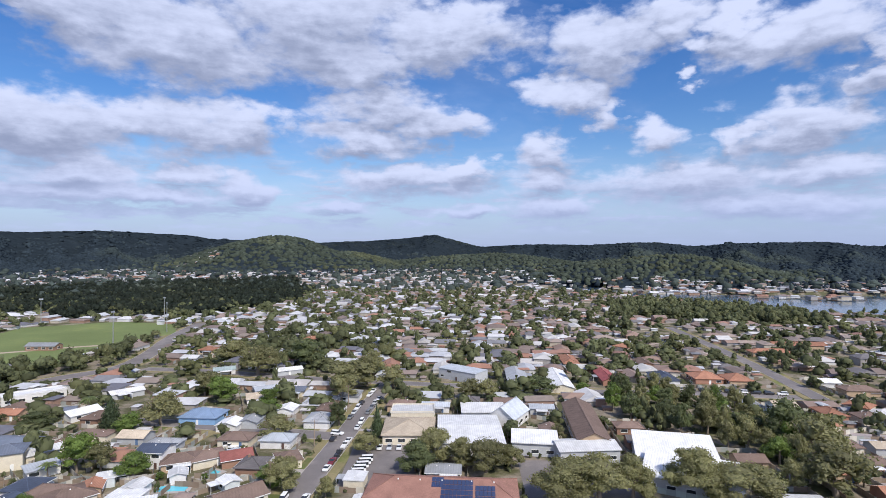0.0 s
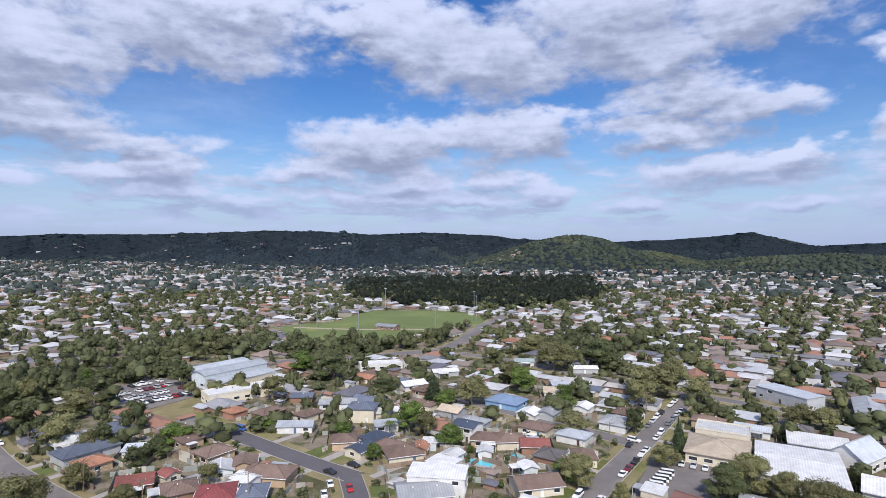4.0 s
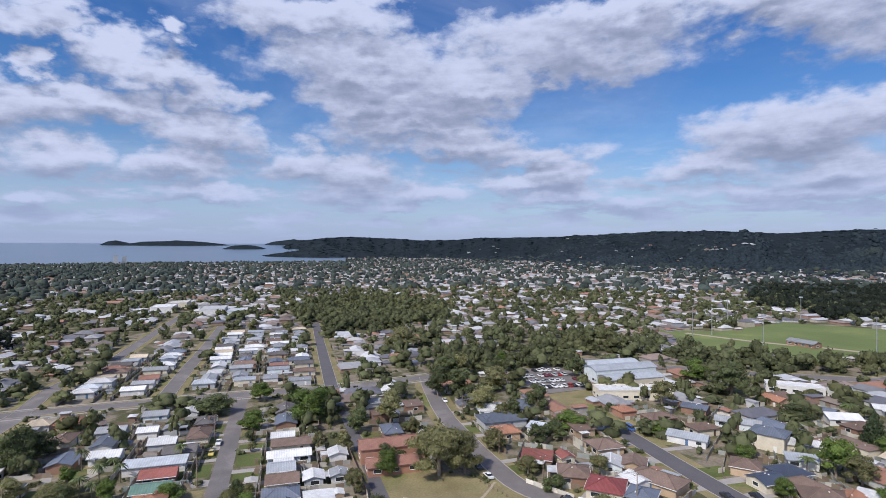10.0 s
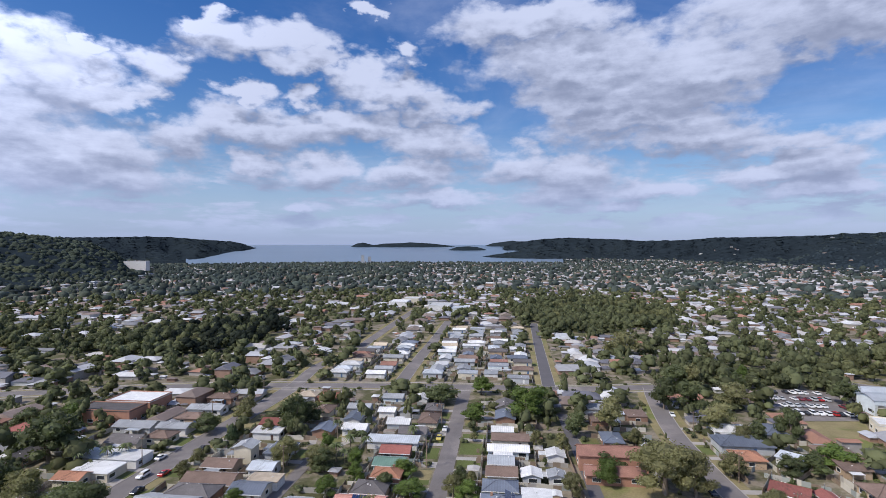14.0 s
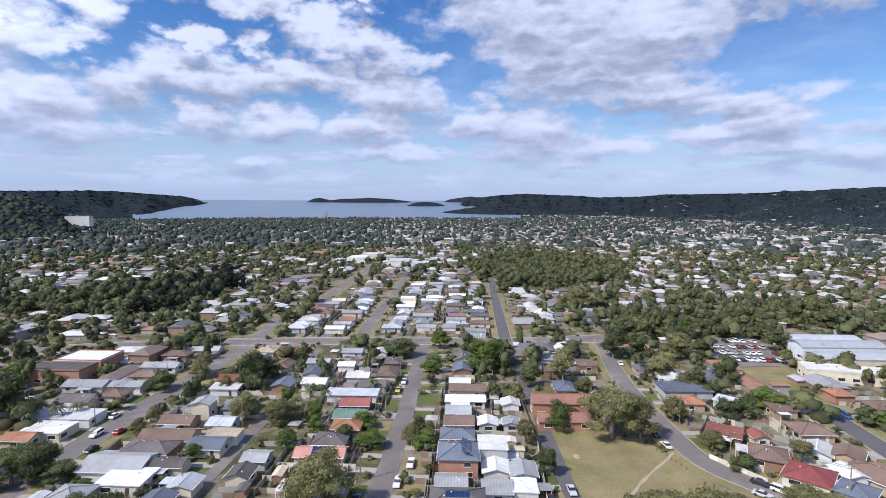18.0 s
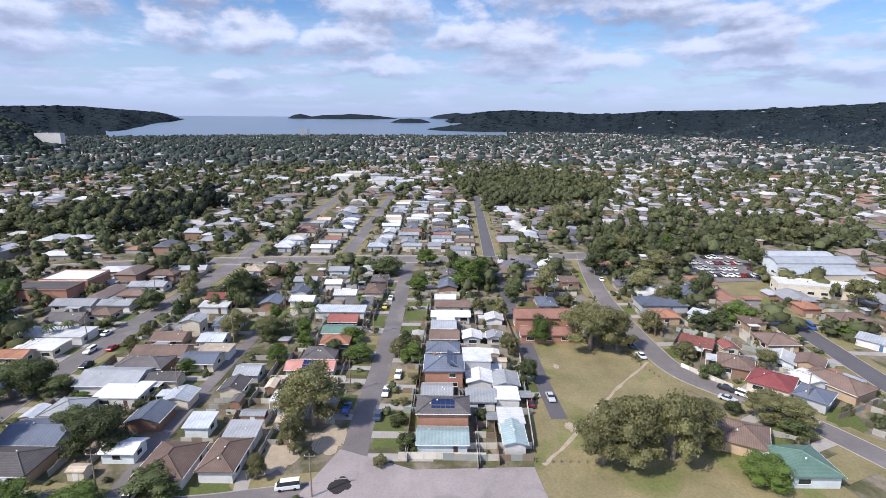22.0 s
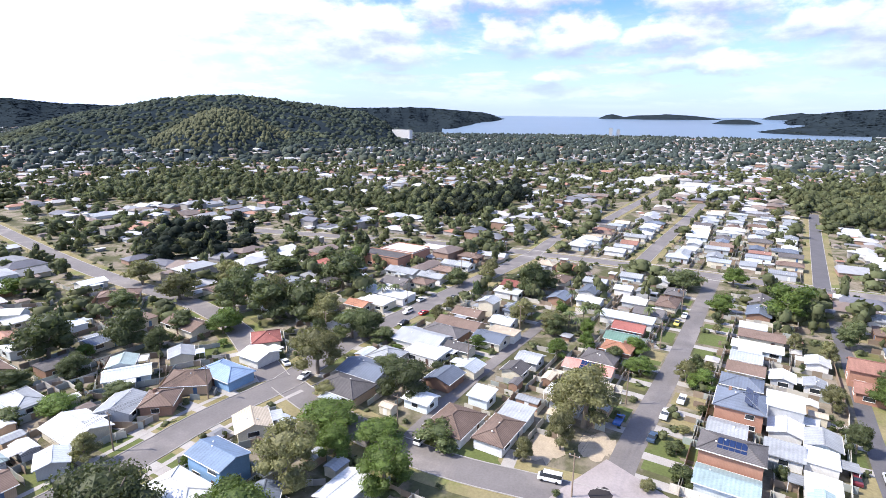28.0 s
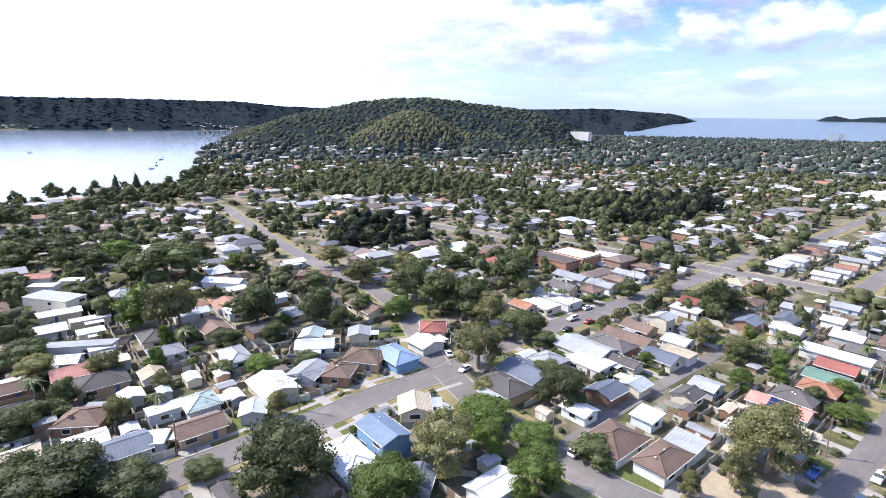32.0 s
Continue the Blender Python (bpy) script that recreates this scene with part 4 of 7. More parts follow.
def house(x, y, turn, length, width, roof, kind, storeys=1, walls=None, solar=0, cover=None, eave=None):
    """A house: length lies along its ridge. turn: degrees of the ridge from the x axis."""
    g = house_rng
    HOUSES.append((x, y, turn, length, width))
    walls = walls or g.choice({"brown": ("brick", "cream", "tan", "cream"), "dark": ("brick", "cream", "tan"), "orange": ("cream", "redbrick", "tan"), "red": ("cream", "brick", "pale"),
                               "crimson": ("redbrick", "cream"), "blue": ("blue", "pale"), "slate": ("white", "cream", "brick", "grey"), "navy": ("white", "cream")}.get(roof, ("white", "pale", "cream", "white", "grey")))
    low = 2.65 * storeys
    z = float(height(np.array([x]), np.array([y]))[0])
    ob = thing("house", pose(x, y, z, 0, 0, turn),
               f"{'two-storey' if storeys > 1 else 'single-storey'} {WALL_WORDS[walls]} house with {WORDS[roof]} {SHAPES[kind]} roof" + (" and solar" if solar else ""), "house", "houses")
    wm, rm = WALL_MATS[walls], ROOF_MATS[roof]
    eave = (0.5 if kind != "flat" else 0.25) if eave is None else eave
    inner_l, inner_w = length - 2 * eave, width - 2 * eave
    rise = inner_w / 2 * (0.42 if kind == "hip" else 0.38 if roof not in METAL else 0.3)
    if kind == "gable":
        part("wall", prism("wall", [(-inner_w / 2, -0.1), (inner_w / 2, -0.1), (inner_w / 2, low), (0, low + rise), (-inner_w / 2, low)], inner_l, wm), ob)
        part("roof", prism("roof", gable_section(inner_w, rise, eave), length, rm), ob, pose(0, 0, low))
        part("ridge_cap", box_mesh("ridge_cap", length + 0.04, 0.34, 0.09, rm, 0.03), ob, pose(0, 0, low + rise + 0.14))
    elif kind == "hip":
        part("wall", box_mesh("wall", inner_l, inner_w, low + 0.1, wm), ob, pose(0, 0, -0.1))
        part("roof", hip_roof(inner_l, inner_w, rise + 0.2, eave, rm), ob, pose(0, 0, low))
        part("ridge_cap", hip_caps(inner_l, inner_w, rise + 0.2, eave, rm), ob, pose(0, 0, low + 0.02))
    elif kind == "flat":
        part("wall", box_mesh("wall", inner_l, inner_w, low + 0.1, wm), ob, pose(0, 0, -0.1))
        part("roof", prism("roof", [(-width / 2, 0), (width / 2, 0.12), (width / 2, 0.34), (0, 0.4), (-width / 2, 0.22)], length, rm), ob, pose(0, 0, low))
    else:
        tilt = inner_w * 0.12
        part("wall", prism("wall", [(-inner_w / 2, -0.1), (inner_w / 2, -0.1), (inner_w / 2, low + tilt), (-inner_w / 2, low)], inner_l, wm), ob)
        s = 0.12 * eave
        part("roof", prism("roof", [(-inner_w / 2 - eave, -s), (inner_w / 2 + eave, tilt + s), (inner_w / 2 + eave, tilt + s + 0.2), (-inner_w / 2 - eave, 0.2 - s)], length, rm), ob, pose(0, 0, low))
    if kind in ("hip", "gable"):
        gut = [-1, 1] if math.hypot(x, y) < 200 else []
        dz = low - (rise / (inner_w / 2) * eave if kind == "gable" else 0) + 0.02
        for side in gut:
            part("gutter", box_mesh("gutter", length + (0.1 if kind == "hip" else 0), 0.14, 0.15, TRIM), ob, pose(0, side * (width / 2 + 0.05), dz))
    # openings on all four sides
    for level in range(storeys):
        for side, span_, gap in ((0, inner_l, inner_w), (180, inner_l, inner_w), (90, inner_w, inner_l), (270, inner_w, inner_l)):
            n = max(1, int(span_ / 4.2))
            for k in range(n):
                u = (k + 0.5) / n * span_ - span_ / 2 + g.uniform(-0.3, 0.3)
                door_here = level == 0 and side in (0, 180) and k == n // 2 and n > 1
                m = pose(0, 0, 0, 0, 0, side) @ pose(u, -gap / 2 - 0.01, 0.9 + 2.65 * level)
                if door_here:
                    part("door", g.choice(list(DOOR_MES.values())), ob, pose(0, 0, 0, 0, 0, side) @ pose(u, -gap / 2 - 0.02, 0.05))
                elif g.random() < (0.42 if math.hypot(x, y) < 200 else 0.2) and abs(u) < span_ / 2 - 1.5:
                    frame_me, pane_me = g.choice(WINDOWS)
                    part("pane", pane_me, part("window", frame_me, ob, m))
    slope = math.degrees(math.atan2(rise, inner_w / 2)) if kind in ("hip", "gable") else 0
    if solar:
        rows = 2 if solar > 5 else 1
        per = solar // rows
        for rr in range(rows):
            for k in range(per):
                yy = -(inner_w / 4 + (rr - (rows - 1) / 2) * 1.75)
                zz = low + rise * (1 + yy / (inner_w / 2)) + (0.32 if kind != "flat" else 0.5)
                part("solar_panel", PANEL, ob, pose((k - (per - 1) / 2) * 1.08, yy, zz, slope))
    for k in range(g.choice((0, 1, 1, 2))):
        yy = g.uniform(-0.2, 0.2) * inner_w
        zz = low + rise * (1 - abs(yy) / (inner_w / 2)) if slope else low + 0.2
        part("roof_vent", VENT, ob, pose(g.uniform(-0.3, 0.3) * length, yy, zz + 0.02))
    if walls in ("brick", "redbrick") and kind == "hip" and g.random() < 0.4:
        part("chimney", CHIMNEY, ob, pose(inner_l * 0.2, inner_w * 0.25, low + rise * 0.3))
    cover = g.choice(("white", "white", "silver", "grey", "")) if cover is None else cover
    if cover and g.random() < 0.6:
        # a lean-to cover on posts along one side
        cl, cd = g.uniform(3.5, min(7, inner_l * 0.6)), g.uniform(2.6, 3.6)
        side = g.choice((0, 180))
        base = pose(0, 0, 0, 0, 0, side) @ pose(g.uniform(-0.2, 0.2) * inner_l, -inner_w / 2 - cd / 2 - 0.02, 0)
        c = part("patio_cover", box_mesh("patio_cover", cl, cd, 0.1, ROOF_MATS[cover]), ob, base @ pose(0, 0, 2.38))
        for px_ in (-1, 1):
            part("post", POST, c, pose(px_ * (cl / 2 - 0.15), -cd / 2 + 0.15, -2.38))
    return ob

# ---- houses, street by street ----
house(-186.8, -120.3, 86, 12.5, 9.0, "dark", "gable", 1)
house(-203.0, -126.9, 86, 16.1, 9.0, "grey", "gable", 1)
house(-191.3, -110.7, 86, 9.9, 8.0, "brown", "hip", 1)
house(-202.1, -111.3, 86, 12.7, 8.0, "grey", "gable", 1)
house(-213.1, -110.5, 86, 12.5, 8.0, "brown", "hip", 1)
house(-225.8, -110.5, 86, 15.6, 8.0, "grey", "gable", 1)
house(-242.3, -111.7, 86, 12.5, 8.0, "brown", "hip", 1)
house(-196.7, -164.7, 86, 14.6, 9.0, "red", "hip", 1)
house(-172.3, -115.9, 86, 22.4, 9.0, "white", "flat", 1)
house(-161.7, -113.7, 86, 13.1, 9.0, "white", "flat", 1)
house(-139.4, -113.1, 176, 9.0, 8.4, "grey", "gable", 1)
house(-155.7, -117.3, 86, 9.3, 7.0, "orange", "gable", 1)
house(-167.1, -77.1, 86, 10.7, 8.0, "brown", "gable", 1)
house(-155.8, -75.0, 86, 16.0, 9.0, "brown", "gable", 1)
house(-147.2, -76.3, 86, 14.1, 9.0, "dark", "hip", 1)
house(-175.8, -73.0, 176, 7.0, 6.7, "grey", "gable", 2)
house(-165.7, -63.1, 86, 8.4, 8.0, "silver", "gable", 1)
house(-156.6, -59.3, 86, 9.7, 6.0, "tan", "flat", 1)
house(-150.0, -61.3, 86, 10.5, 9.0, "slate", "gable", 1)
house(-139.2, -80.0, 86, 16.7, 12.0, "grey", "gable", 1)
house(-131.0, -73.8, 86, 11.7, 9.0, "white", "flat", 1)
house(-138.4, -66.8, 86, 9.1, 6.0, "dark", "gable", 1)
house(-127.9, -58.4, 176, 7.0, 6.9, "silver", "gable", 1)
house(-119.3, -61.8, 176, 9.0, 8.1, "slate", "gable", 1)
house(-123.0, -82.7, 176, 9.0, 8.6, "grey", "hip", 1)
house(-112.5, -82.5, 86, 13.9, 11.0, "slate", "gable", 1)
house(-101.5, -81.7, 86, 13.7, 10.0, "dark", "hip", 1)
house(-105.9, -61.5, 86, 7.8, 6.0, "white", "gable", 1)
house(-114.8, -48.8, 86, 6.2, 6.0, "silver", "skillion", 1)
house(-132.8, -46.6, 176, 7.0, 6.6, "dark", "gable", 1)
house(-141.5, -45.3, 86, 7.2, 7.0, "grey", "gable", 1)
house(-245.4, -62.7, 86, 10.4, 8.0, "orange", "hip", 1)
house(-247.2, -73.2, 86, 9.1, 8.0, "tan", "hip", 1)
house(-207.8, -75.3, 86, 9.2, 8.0, "red", "gable", 1)
house(-197.2, -73.6, 86, 11.0, 6.0, "white", "skillion", 1)
house(-203.4, -42.2, 86, 9.7, 8.0, "white", "gable", 1)
house(-189.6, -26.1, 86, 18.6, 6.0, "silver", "skillion", 1)
house(-230.0, -45.7, 86, 10.1, 8.0, "grey", "gable", 1)
house(-246.2, -33.4, 86, 9.7, 8.0, "grey", "gable", 1)
house(-225.2, -33.2, 86, 7.5, 7.0, "white", "gable", 1)
house(-225.4, -25.6, 176, 6.0, 5.5, "grey", "gable", 1)
house(-245.5, -20.8, 176, 8.0, 7.2, "white", "gable", 1)
house(-210.3, -26.5, 86, 9.4, 8.0, "white", "gable", 1)
house(-199.7, -19.9, 86, 10.7, 8.0, "dark", "gable", 1)
house(-180.7, -23.8, 86, 10.5, 8.0, "red", "gable", 1)
house(-170.4, -24.4, 86, 10.4, 8.0, "green", "gable", 1)
house(-161.3, -24.0, 86, 9.3, 8.0, "orange", "hip", 1)
house(-151.4, -27.2, 86, 10.0, 9.0, "dark", "hip", 1)
house(-143.4, -28.6, 86, 14.0, 7.0, "pink", "gable", 1, "cream", 8)
house(-202.7, 13.1, 86, 8.5, 7.0, "white", "gable", 1)
house(-192.7, 15.2, 86, 13.5, 6.0, "brown", "skillion", 1)
house(-183.4, 13.8, 86, 14.3, 7.0, "white", "gable", 1)
house(-173.0, 10.7, 86, 8.7, 8.0, "silver", "gable", 1)
house(-164.1, 10.4, 86, 9.8, 8.0, "brown", "gable", 1)
house(-153.7, 9.3, 86, 10.4, 8.0, "slate", "hip", 1)
house(-137.0, 8.6, 176, 11.0, 11.0, "slate", "hip", 2, "redbrick", 16)
house(-141.8, 18.1, 176, 9.0, 8.1, "white", "flat", 2)
house(-179.3, 28.9, 176, 7.0, 6.3, "white", "gable", 1)
house(-163.2, 19.2, 176, 7.0, 6.3, "white", "gable", 1)
house(-162.7, 26.5, 176, 6.0, 5.5, "grey", "gable", 1)
house(-126.8, 6.2, 86, 8.3, 8.0, "grey", "gable", 1)
house(-113.4, 22.8, 176, 7.0, 6.3, "white", "flat", 1)
house(-122.9, 17.0, 86, 7.8, 6.0, "grey", "skillion", 1)
house(-134.0, 18.0, 176, 8.0, 7.2, "white", "gable", 1)
house(-132.0, 24.8, 176, 8.0, 7.2, "grey", "gable", 1)
house(-124.0, 23.7, 176, 7.0, 6.3, "white", "flat", 1)
house(-207.0, 96.8, 86, 11.8, 10.0, "white", "gable", 1)
house(-192.4, 95.4, 86, 18.1, 11.0, "slate", "hip", 1)
house(-179.1, 90.5, 86, 9.3, 9.0, "orange", "hip", 1)
house(-154.2, 89.7, 53, 10.1, 9.0, "red", "gable", 1)
house(-150.8, 97.6, 176, 6.0, 5.4, "red", "gable", 1)
house(-138.8, 93.0, 150, 10.0, 9.8, "brown", "hip", 1)
house(-127.6, 96.3, 136, 11.0, 10.8, "crimson", "hip", 1)
house(-154.5, 115.6, 86, 10.6, 10.0, "brown", "hip", 1)
house(-183.4, 121.1, 86, 11.8, 11.0, "brown", "hip", 1)
house(-171.7, 118.4, 86, 8.7, 7.0, "brown", "skillion", 1)
house(-141.5, 108.4, 141, 9.0, 8.1, "white", "gable", 1)
house(-138.4, 114.7, 136, 9.0, 8.2, "brown", "gable", 1)
house(-128.3, 107.6, 176, 8.0, 7.3, "white", "gable", 1)
house(-119.6, 102.1, 129, 9.0, 8.1, "slate", "hip", 1)
house(-103.3, 73.1, 147, 11.0, 10.6, "brown", "hip", 1)
house(-92.9, 79.1, 176, 11.0, 10.5, "green", "hip", 1)
house(-184.7, 148.4, 176, 8.0, 7.7, "orange", "hip", 1)
house(-178.1, 104.1, 41, 8.7, 6.0, "silver", "skillion", 1)
house(-29.6, -277.4, -29, 10.5, 7.0, "pink", "gable", 1)
house(-28.8, -261.3, -36, 10.1, 6.0, "white", "flat", 1)
house(-28.2, -232.7, 122, 20.0, 9.0, "grey", "flat", 2)
house(-39.2, -262.8, -35, 9.4, 6.0, "white", "flat", 1)
house(-40.4, -247.7, -37, 13.5, 7.0, "grey", "gable", 1)
house(-26.0, -221.2, -4, 16.1, 7.0, "white", "gable", 1)
house(-22.2, -205.2, -4, 9.5, 9.0, "white", "gable", 1)
house(-33.9, -207.2, -4, 12.1, 5.0, "white", "flat", 1)
house(-31.5, -194.2, -4, 7.8, 6.0, "white", "flat", 1)
house(-26.7, -183.6, -32, 19.5, 7.0, "grey", "skillion", 1)
house(-20.4, -175.4, -29, 10.5, 7.0, "white", "gable", 1)
house(-30.8, -178.0, -4, 6.9, 6.0, "white", "flat", 1)
house(-30.7, -165.3, -4, 8.8, 6.0, "tan", "flat", 1)
house(-20.9, -164.9, -4, 9.7, 9.0, "pink", "gable", 1)
house(-25.6, -154.2, -4, 12.5, 10.0, "dark", "hip", 1)
house(-36.6, -149.7, 86, 7.0, 6.3, "tan", "gable", 1)
house(-29.2, -140.9, 86, 6.0, 5.5, "white", "gable", 1)
house(-18.5, -136.4, -36, 10.2, 9.0, "brown", "hip", 1)
house(-16.6, -125.1, -4, 8.3, 8.0, "white", "gable", 1)
house(-19.3, -118.2, -4, 15.0, 9.0, "slate", "gable", 1)
house(-27.4, -116.7, 57, 6.0, 5.4, "silver", "flat", 1)
house(-40.3, -125.8, 86, 9.0, 8.1, "tealgrey", "hip", 1)
house(-36.2, -115.4, -4, 10.6, 8.0, "brown", "gable", 1)
house(-32.6, -128.4, -4, 7.2, 5.0, "white", "flat", 1)
house(-48.5, -114.4, 61, 7.0, 6.3, "silver", "gable", 1)
house(-57.4, -122.2, 86, 12.7, 10.0, "white", "gable", 1)
house(-68.4, -123.0, 208, 10.0, 9.0, "grey", "gable", 1)
house(-74.4, -117.1, 218, 9.0, 8.1, "brown", "hip", 1)
house(-85.0, -120.1, 125, 11.8, 10.0, "brown", "hip", 1)
house(-92.3, -115.2, 86, 14.0, 9.0, "blue", "hip", 1, "blue", cover="")
house(-105.4, -116.3, 86, 9.0, 9.0, "white", "gable", 1)
house(-114.9, -123.2, 48, 10.0, 9.0, "red", "hip", 1)
house(-79.0, -137.6, -35, 11.9, 8.0, "silver", "gable", 1)
house(-61.8, -172.7, 86, 13.0, 9.0, "brown", "gable", 1)
house(-82.7, -145.6, 48, 8.0, 7.3, "tealgrey", "gable", 1)
house(-94.7, -136.5, 54, 8.0, 7.2, "grey", "gable", 1)
house(-85.5, -220.9, 129, 17.0, 8.0, "white", "gable", 1)
house(-84.3, -207.5, -4, 7.9, 7.0, "white", "gable", 1)
house(-119.0, -205.0, -41, 14.7, 8.0, "brown", "hip", 1)
house(-122.4, -230.4, -4, 10.9, 8.0, "white", "gable", 1)
house(-111.0, -154.9, 86, 16.7, 9.0, "brown", "gable", 1)
house(-77.9, -89.7, 53, 9.0, 8.1, "tan", "gable", 1)
house(-60.7, -68.7, 216, 7.0, 6.3, "slate", "gable", 1)
house(-126.2, 113.4, 22, 15.4, 10.0, "brown", "hip", 1)
house(-151.2, 149.3, 34, 13.9, 8.0, "silver", "gable", 1)
house(-177.4, 179.2, 30, 10.7, 8.0, "slate", "gable", 1)
house(-157.2, 180.0, 38, 16.4, 8.0, "grey", "gable", 1)
house(-137.8, 172.5, 26, 11.8, 10.0, "slate", "hip", 2)
house(-131.5, 180.7, 54, 12.6, 7.0, "white", "gable", 1)
house(-147.0, 222.9, 59, 12.8, 10.0, "white", "gable", 1)
house(-136.6, 217.1, 86, 11.3, 8.0, "brown", "hip", 1)
house(-174.2, 221.7, -4, 10.7, 8.0, "orange", "gable", 1)
house(-161.1, 220.1, 48, 9.0, 8.0, "brown", "hip", 1)
house(-155.3, 224.7, 22, 9.8, 8.0, "slate", "gable", 1)
house(-146.9, 254.5, 47, 14.8, 8.0, "white", "gable", 1)
house(-124.7, 146.0, 39, 9.0, 9.0, "brown", "hip", 1)
house(-114.9, 142.9, 86, 9.0, 8.1, "navy", "gable", 1)
house(-116.5, 153.8, 86, 10.0, 9.4, "navy", "hip", 1)
house(-100.9, 147.2, 50, 12.5, 11.0, "brown", "hip", 1)
house(-121.9, 166.7, 48, 9.5, 6.0, "silver", "skillion", 1)
house(-113.2, 183.8, -4, 7.1, 7.0, "white", "gable", 1)
house(-79.3, 133.8, 22, 16.9, 10.0, "white", "flat", 2)
house(-80.0, 127.0, 42, 15.6, 12.0, "grey", "gable", 1)
house(-91.2, 175.0, -4, 9.5, 9.0, "navy", "gable", 2)
house(-82.6, 173.0, 23, 11.4, 9.0, "brown", "hip", 1)
house(-75.1, 175.9, 35, 11.1, 9.0, "brown", "hip", 1)
house(-66.0, 176.3, 27, 10.3, 9.0, "red", "gable", 1)
house(-58.0, 169.5, 86, 10.0, 9.0, "dark", "hip", 1)
house(-48.5, 174.4, 116, 9.0, 8.1, "brown", "hip", 1)
house(-85.9, 153.9, 86, 7.0, 6.3, "white", "gable", 1)
house(-78.1, 162.4, 114, 6.0, 5.4, "white", "gable", 1)
house(-95.1, 219.3, -4, 16.0, 12.0, "blue", "hip", 1)
house(-80.4, 208.9, 86, 9.0, 8.8, "white", "gable", 1)
house(-73.8, 212.9, 86, 9.0, 8.3, "grey", "gable", 1)
house(-82.8, 245.6, 23, 9.4, 9.0, "tan", "gable", 1)
house(-83.2, 260.1, 32, 11.7, 8.0, "silver", "gable", 1)
house(-83.7, 300.6, 29, 15.3, 8.0, "white", "gable", 1)
house(-67.4, 258.6, -4, 9.2, 9.0, "slate", "gable", 1)
house(-63.9, 228.0, 86, 9.0, 8.1, "white", "gable", 1)
house(-47.1, 214.6, 86, 12.0, 10.8, "grey", "hip", 1)
house(-40.9, 249.8, 86, 11.0, 9.9, "grey", "hip", 1)
house(-54.8, 147.7, 43, 14.1, 10.0, "brown", "gable", 1)
house(-60.9, 157.2, 133, 6.0, 5.4, "white", "gable", 1)
house(-29.1, 290.1, 86, 10.0, 9.0, "white", "gable", 1)
house(-152.5, 359.1, -4, 11.3, 9.0, "orange", "hip", 1)
house(-152.1, 333.7, -4, 10.8, 9.0, "white", "gable", 1)
house(-119.3, 301.1, 26, 11.9, 8.0, "tealgrey", "gable", 1)
house(-93.6, 402.6, -4, 12.9, 9.0, "orange", "hip", 1)
house(-42.3, 400.2, 26, 13.3, 10.0, "white", "gable", 1)
house(-177.9, 226.7, 86, 10.0, 9.8, "brown", "gable", 1)
house(-166.8, 228.0, -4, 10.0, 8.0, "brown", "hip", 1)
house(-147.1, 188.5, -4, 14.3, 11.0, "slate", "gable", 1)
house(-128.3, 186.8, -4, 9.8, 8.0, "brown", "hip", 1)
house(-107.5, 150.2, -4, 11.2, 8.0, "brown", "hip", 1)
house(-98.3, 153.8, 112, 7.0, 6.3, "orange", "gable", 1)
house(-98.1, 159.9, 115, 6.0, 5.4, "white", "flat", 1)
house(-84.9, 146.9, -4, 9.4, 8.0, "white", "flat", 1)
house(-24.5, 159.5, 86, 7.0, 6.3, "white", "flat", 1)
house(41.1, 288.5, 86, 28.9, 11.0, "grey", "gable", 1)
house(61.2, 279.4, 86, 38.2, 12.0, "white", "gable", 1)
house(12.8, 289.3, -39, 24.6, 12.0, "silver", "flat", 2)
house(78.3, 326.2, 86, 24.6, 10.0, "orange", "hip", 1)
house(88.5, 286.5, 86, 24.7, 9.0, "crimson", "gable", 1)
house(127.3, 371.3, 129, 12.2, 10.0, "orange", "hip", 1)
house(117.9, 283.6, 86, 19.1, 12.0, "navy", "hip", 1)
house(121.6, 320.0, 86, 15.4, 9.0, "brown", "gable", 1)
house(140.3, 284.6, -4, 15.0, 14.0, "orange", "hip", 1)
house(154.8, 280.3, 86, 14.0, 13.2, "orange", "hip", 1)
house(217.2, 353.2, -4, 26.4, 10.0, "orange", "hip", 1)
house(252.6, 379.8, -4, 36.8, 10.0, "orange", "gable", 1)
house(142.3, 223.0, -4, 10.1, 10.0, "tan", "gable", 2)
house(147.7, 208.5, 111, 11.5, 10.0, "orange", "hip", 1)
house(161.5, 222.3, 86, 12.3, 9.0, "orange", "hip", 1)
house(181.9, 232.4, 127, 10.0, 10.0, "orange", "hip", 1)
house(172.9, 216.3, 176, 10.0, 9.6, "brown", "hip", 1)
house(198.0, 274.8, -4, 10.5, 9.0, "white", "gable", 1)
house(202.0, 259.0, -4, 16.6, 9.0, "brown", "hip", 1)
house(135.1, 233.7, 86, 11.2, 9.0, "grey", "hip", 1)
house(136.4, 208.4, 203, 9.0, 8.1, "grey", "hip", 1)
house(-100.2, -49.2, -4, 12.5, 10.2, "brown", "hip", 1, "white", cover="white")
house(-101.4, -38.8, -4, 12, 7.8, "brown", "hip", 1, "white", cover="")
house(-110.2, -37.9, 86, 7.6, 6.6, "grey", "skillion", 1, "pale", cover="white")
house(-106.1, 6.4, 86, 11.7, 7.4, "teal", "gable", 1, "pale", cover="")
house(-106.3, 22.2, -4, 9.6, 5.4, "teal", "gable", 1, "white", cover="")
house(-114.4, 7, 86, 12.6, 8.4, "dark", "hip", 2, "redbrick", 10, cover="")
house(-63, -83, 86, 11.2, 7.6, "blue", "gable", 2, "blue", cover="")
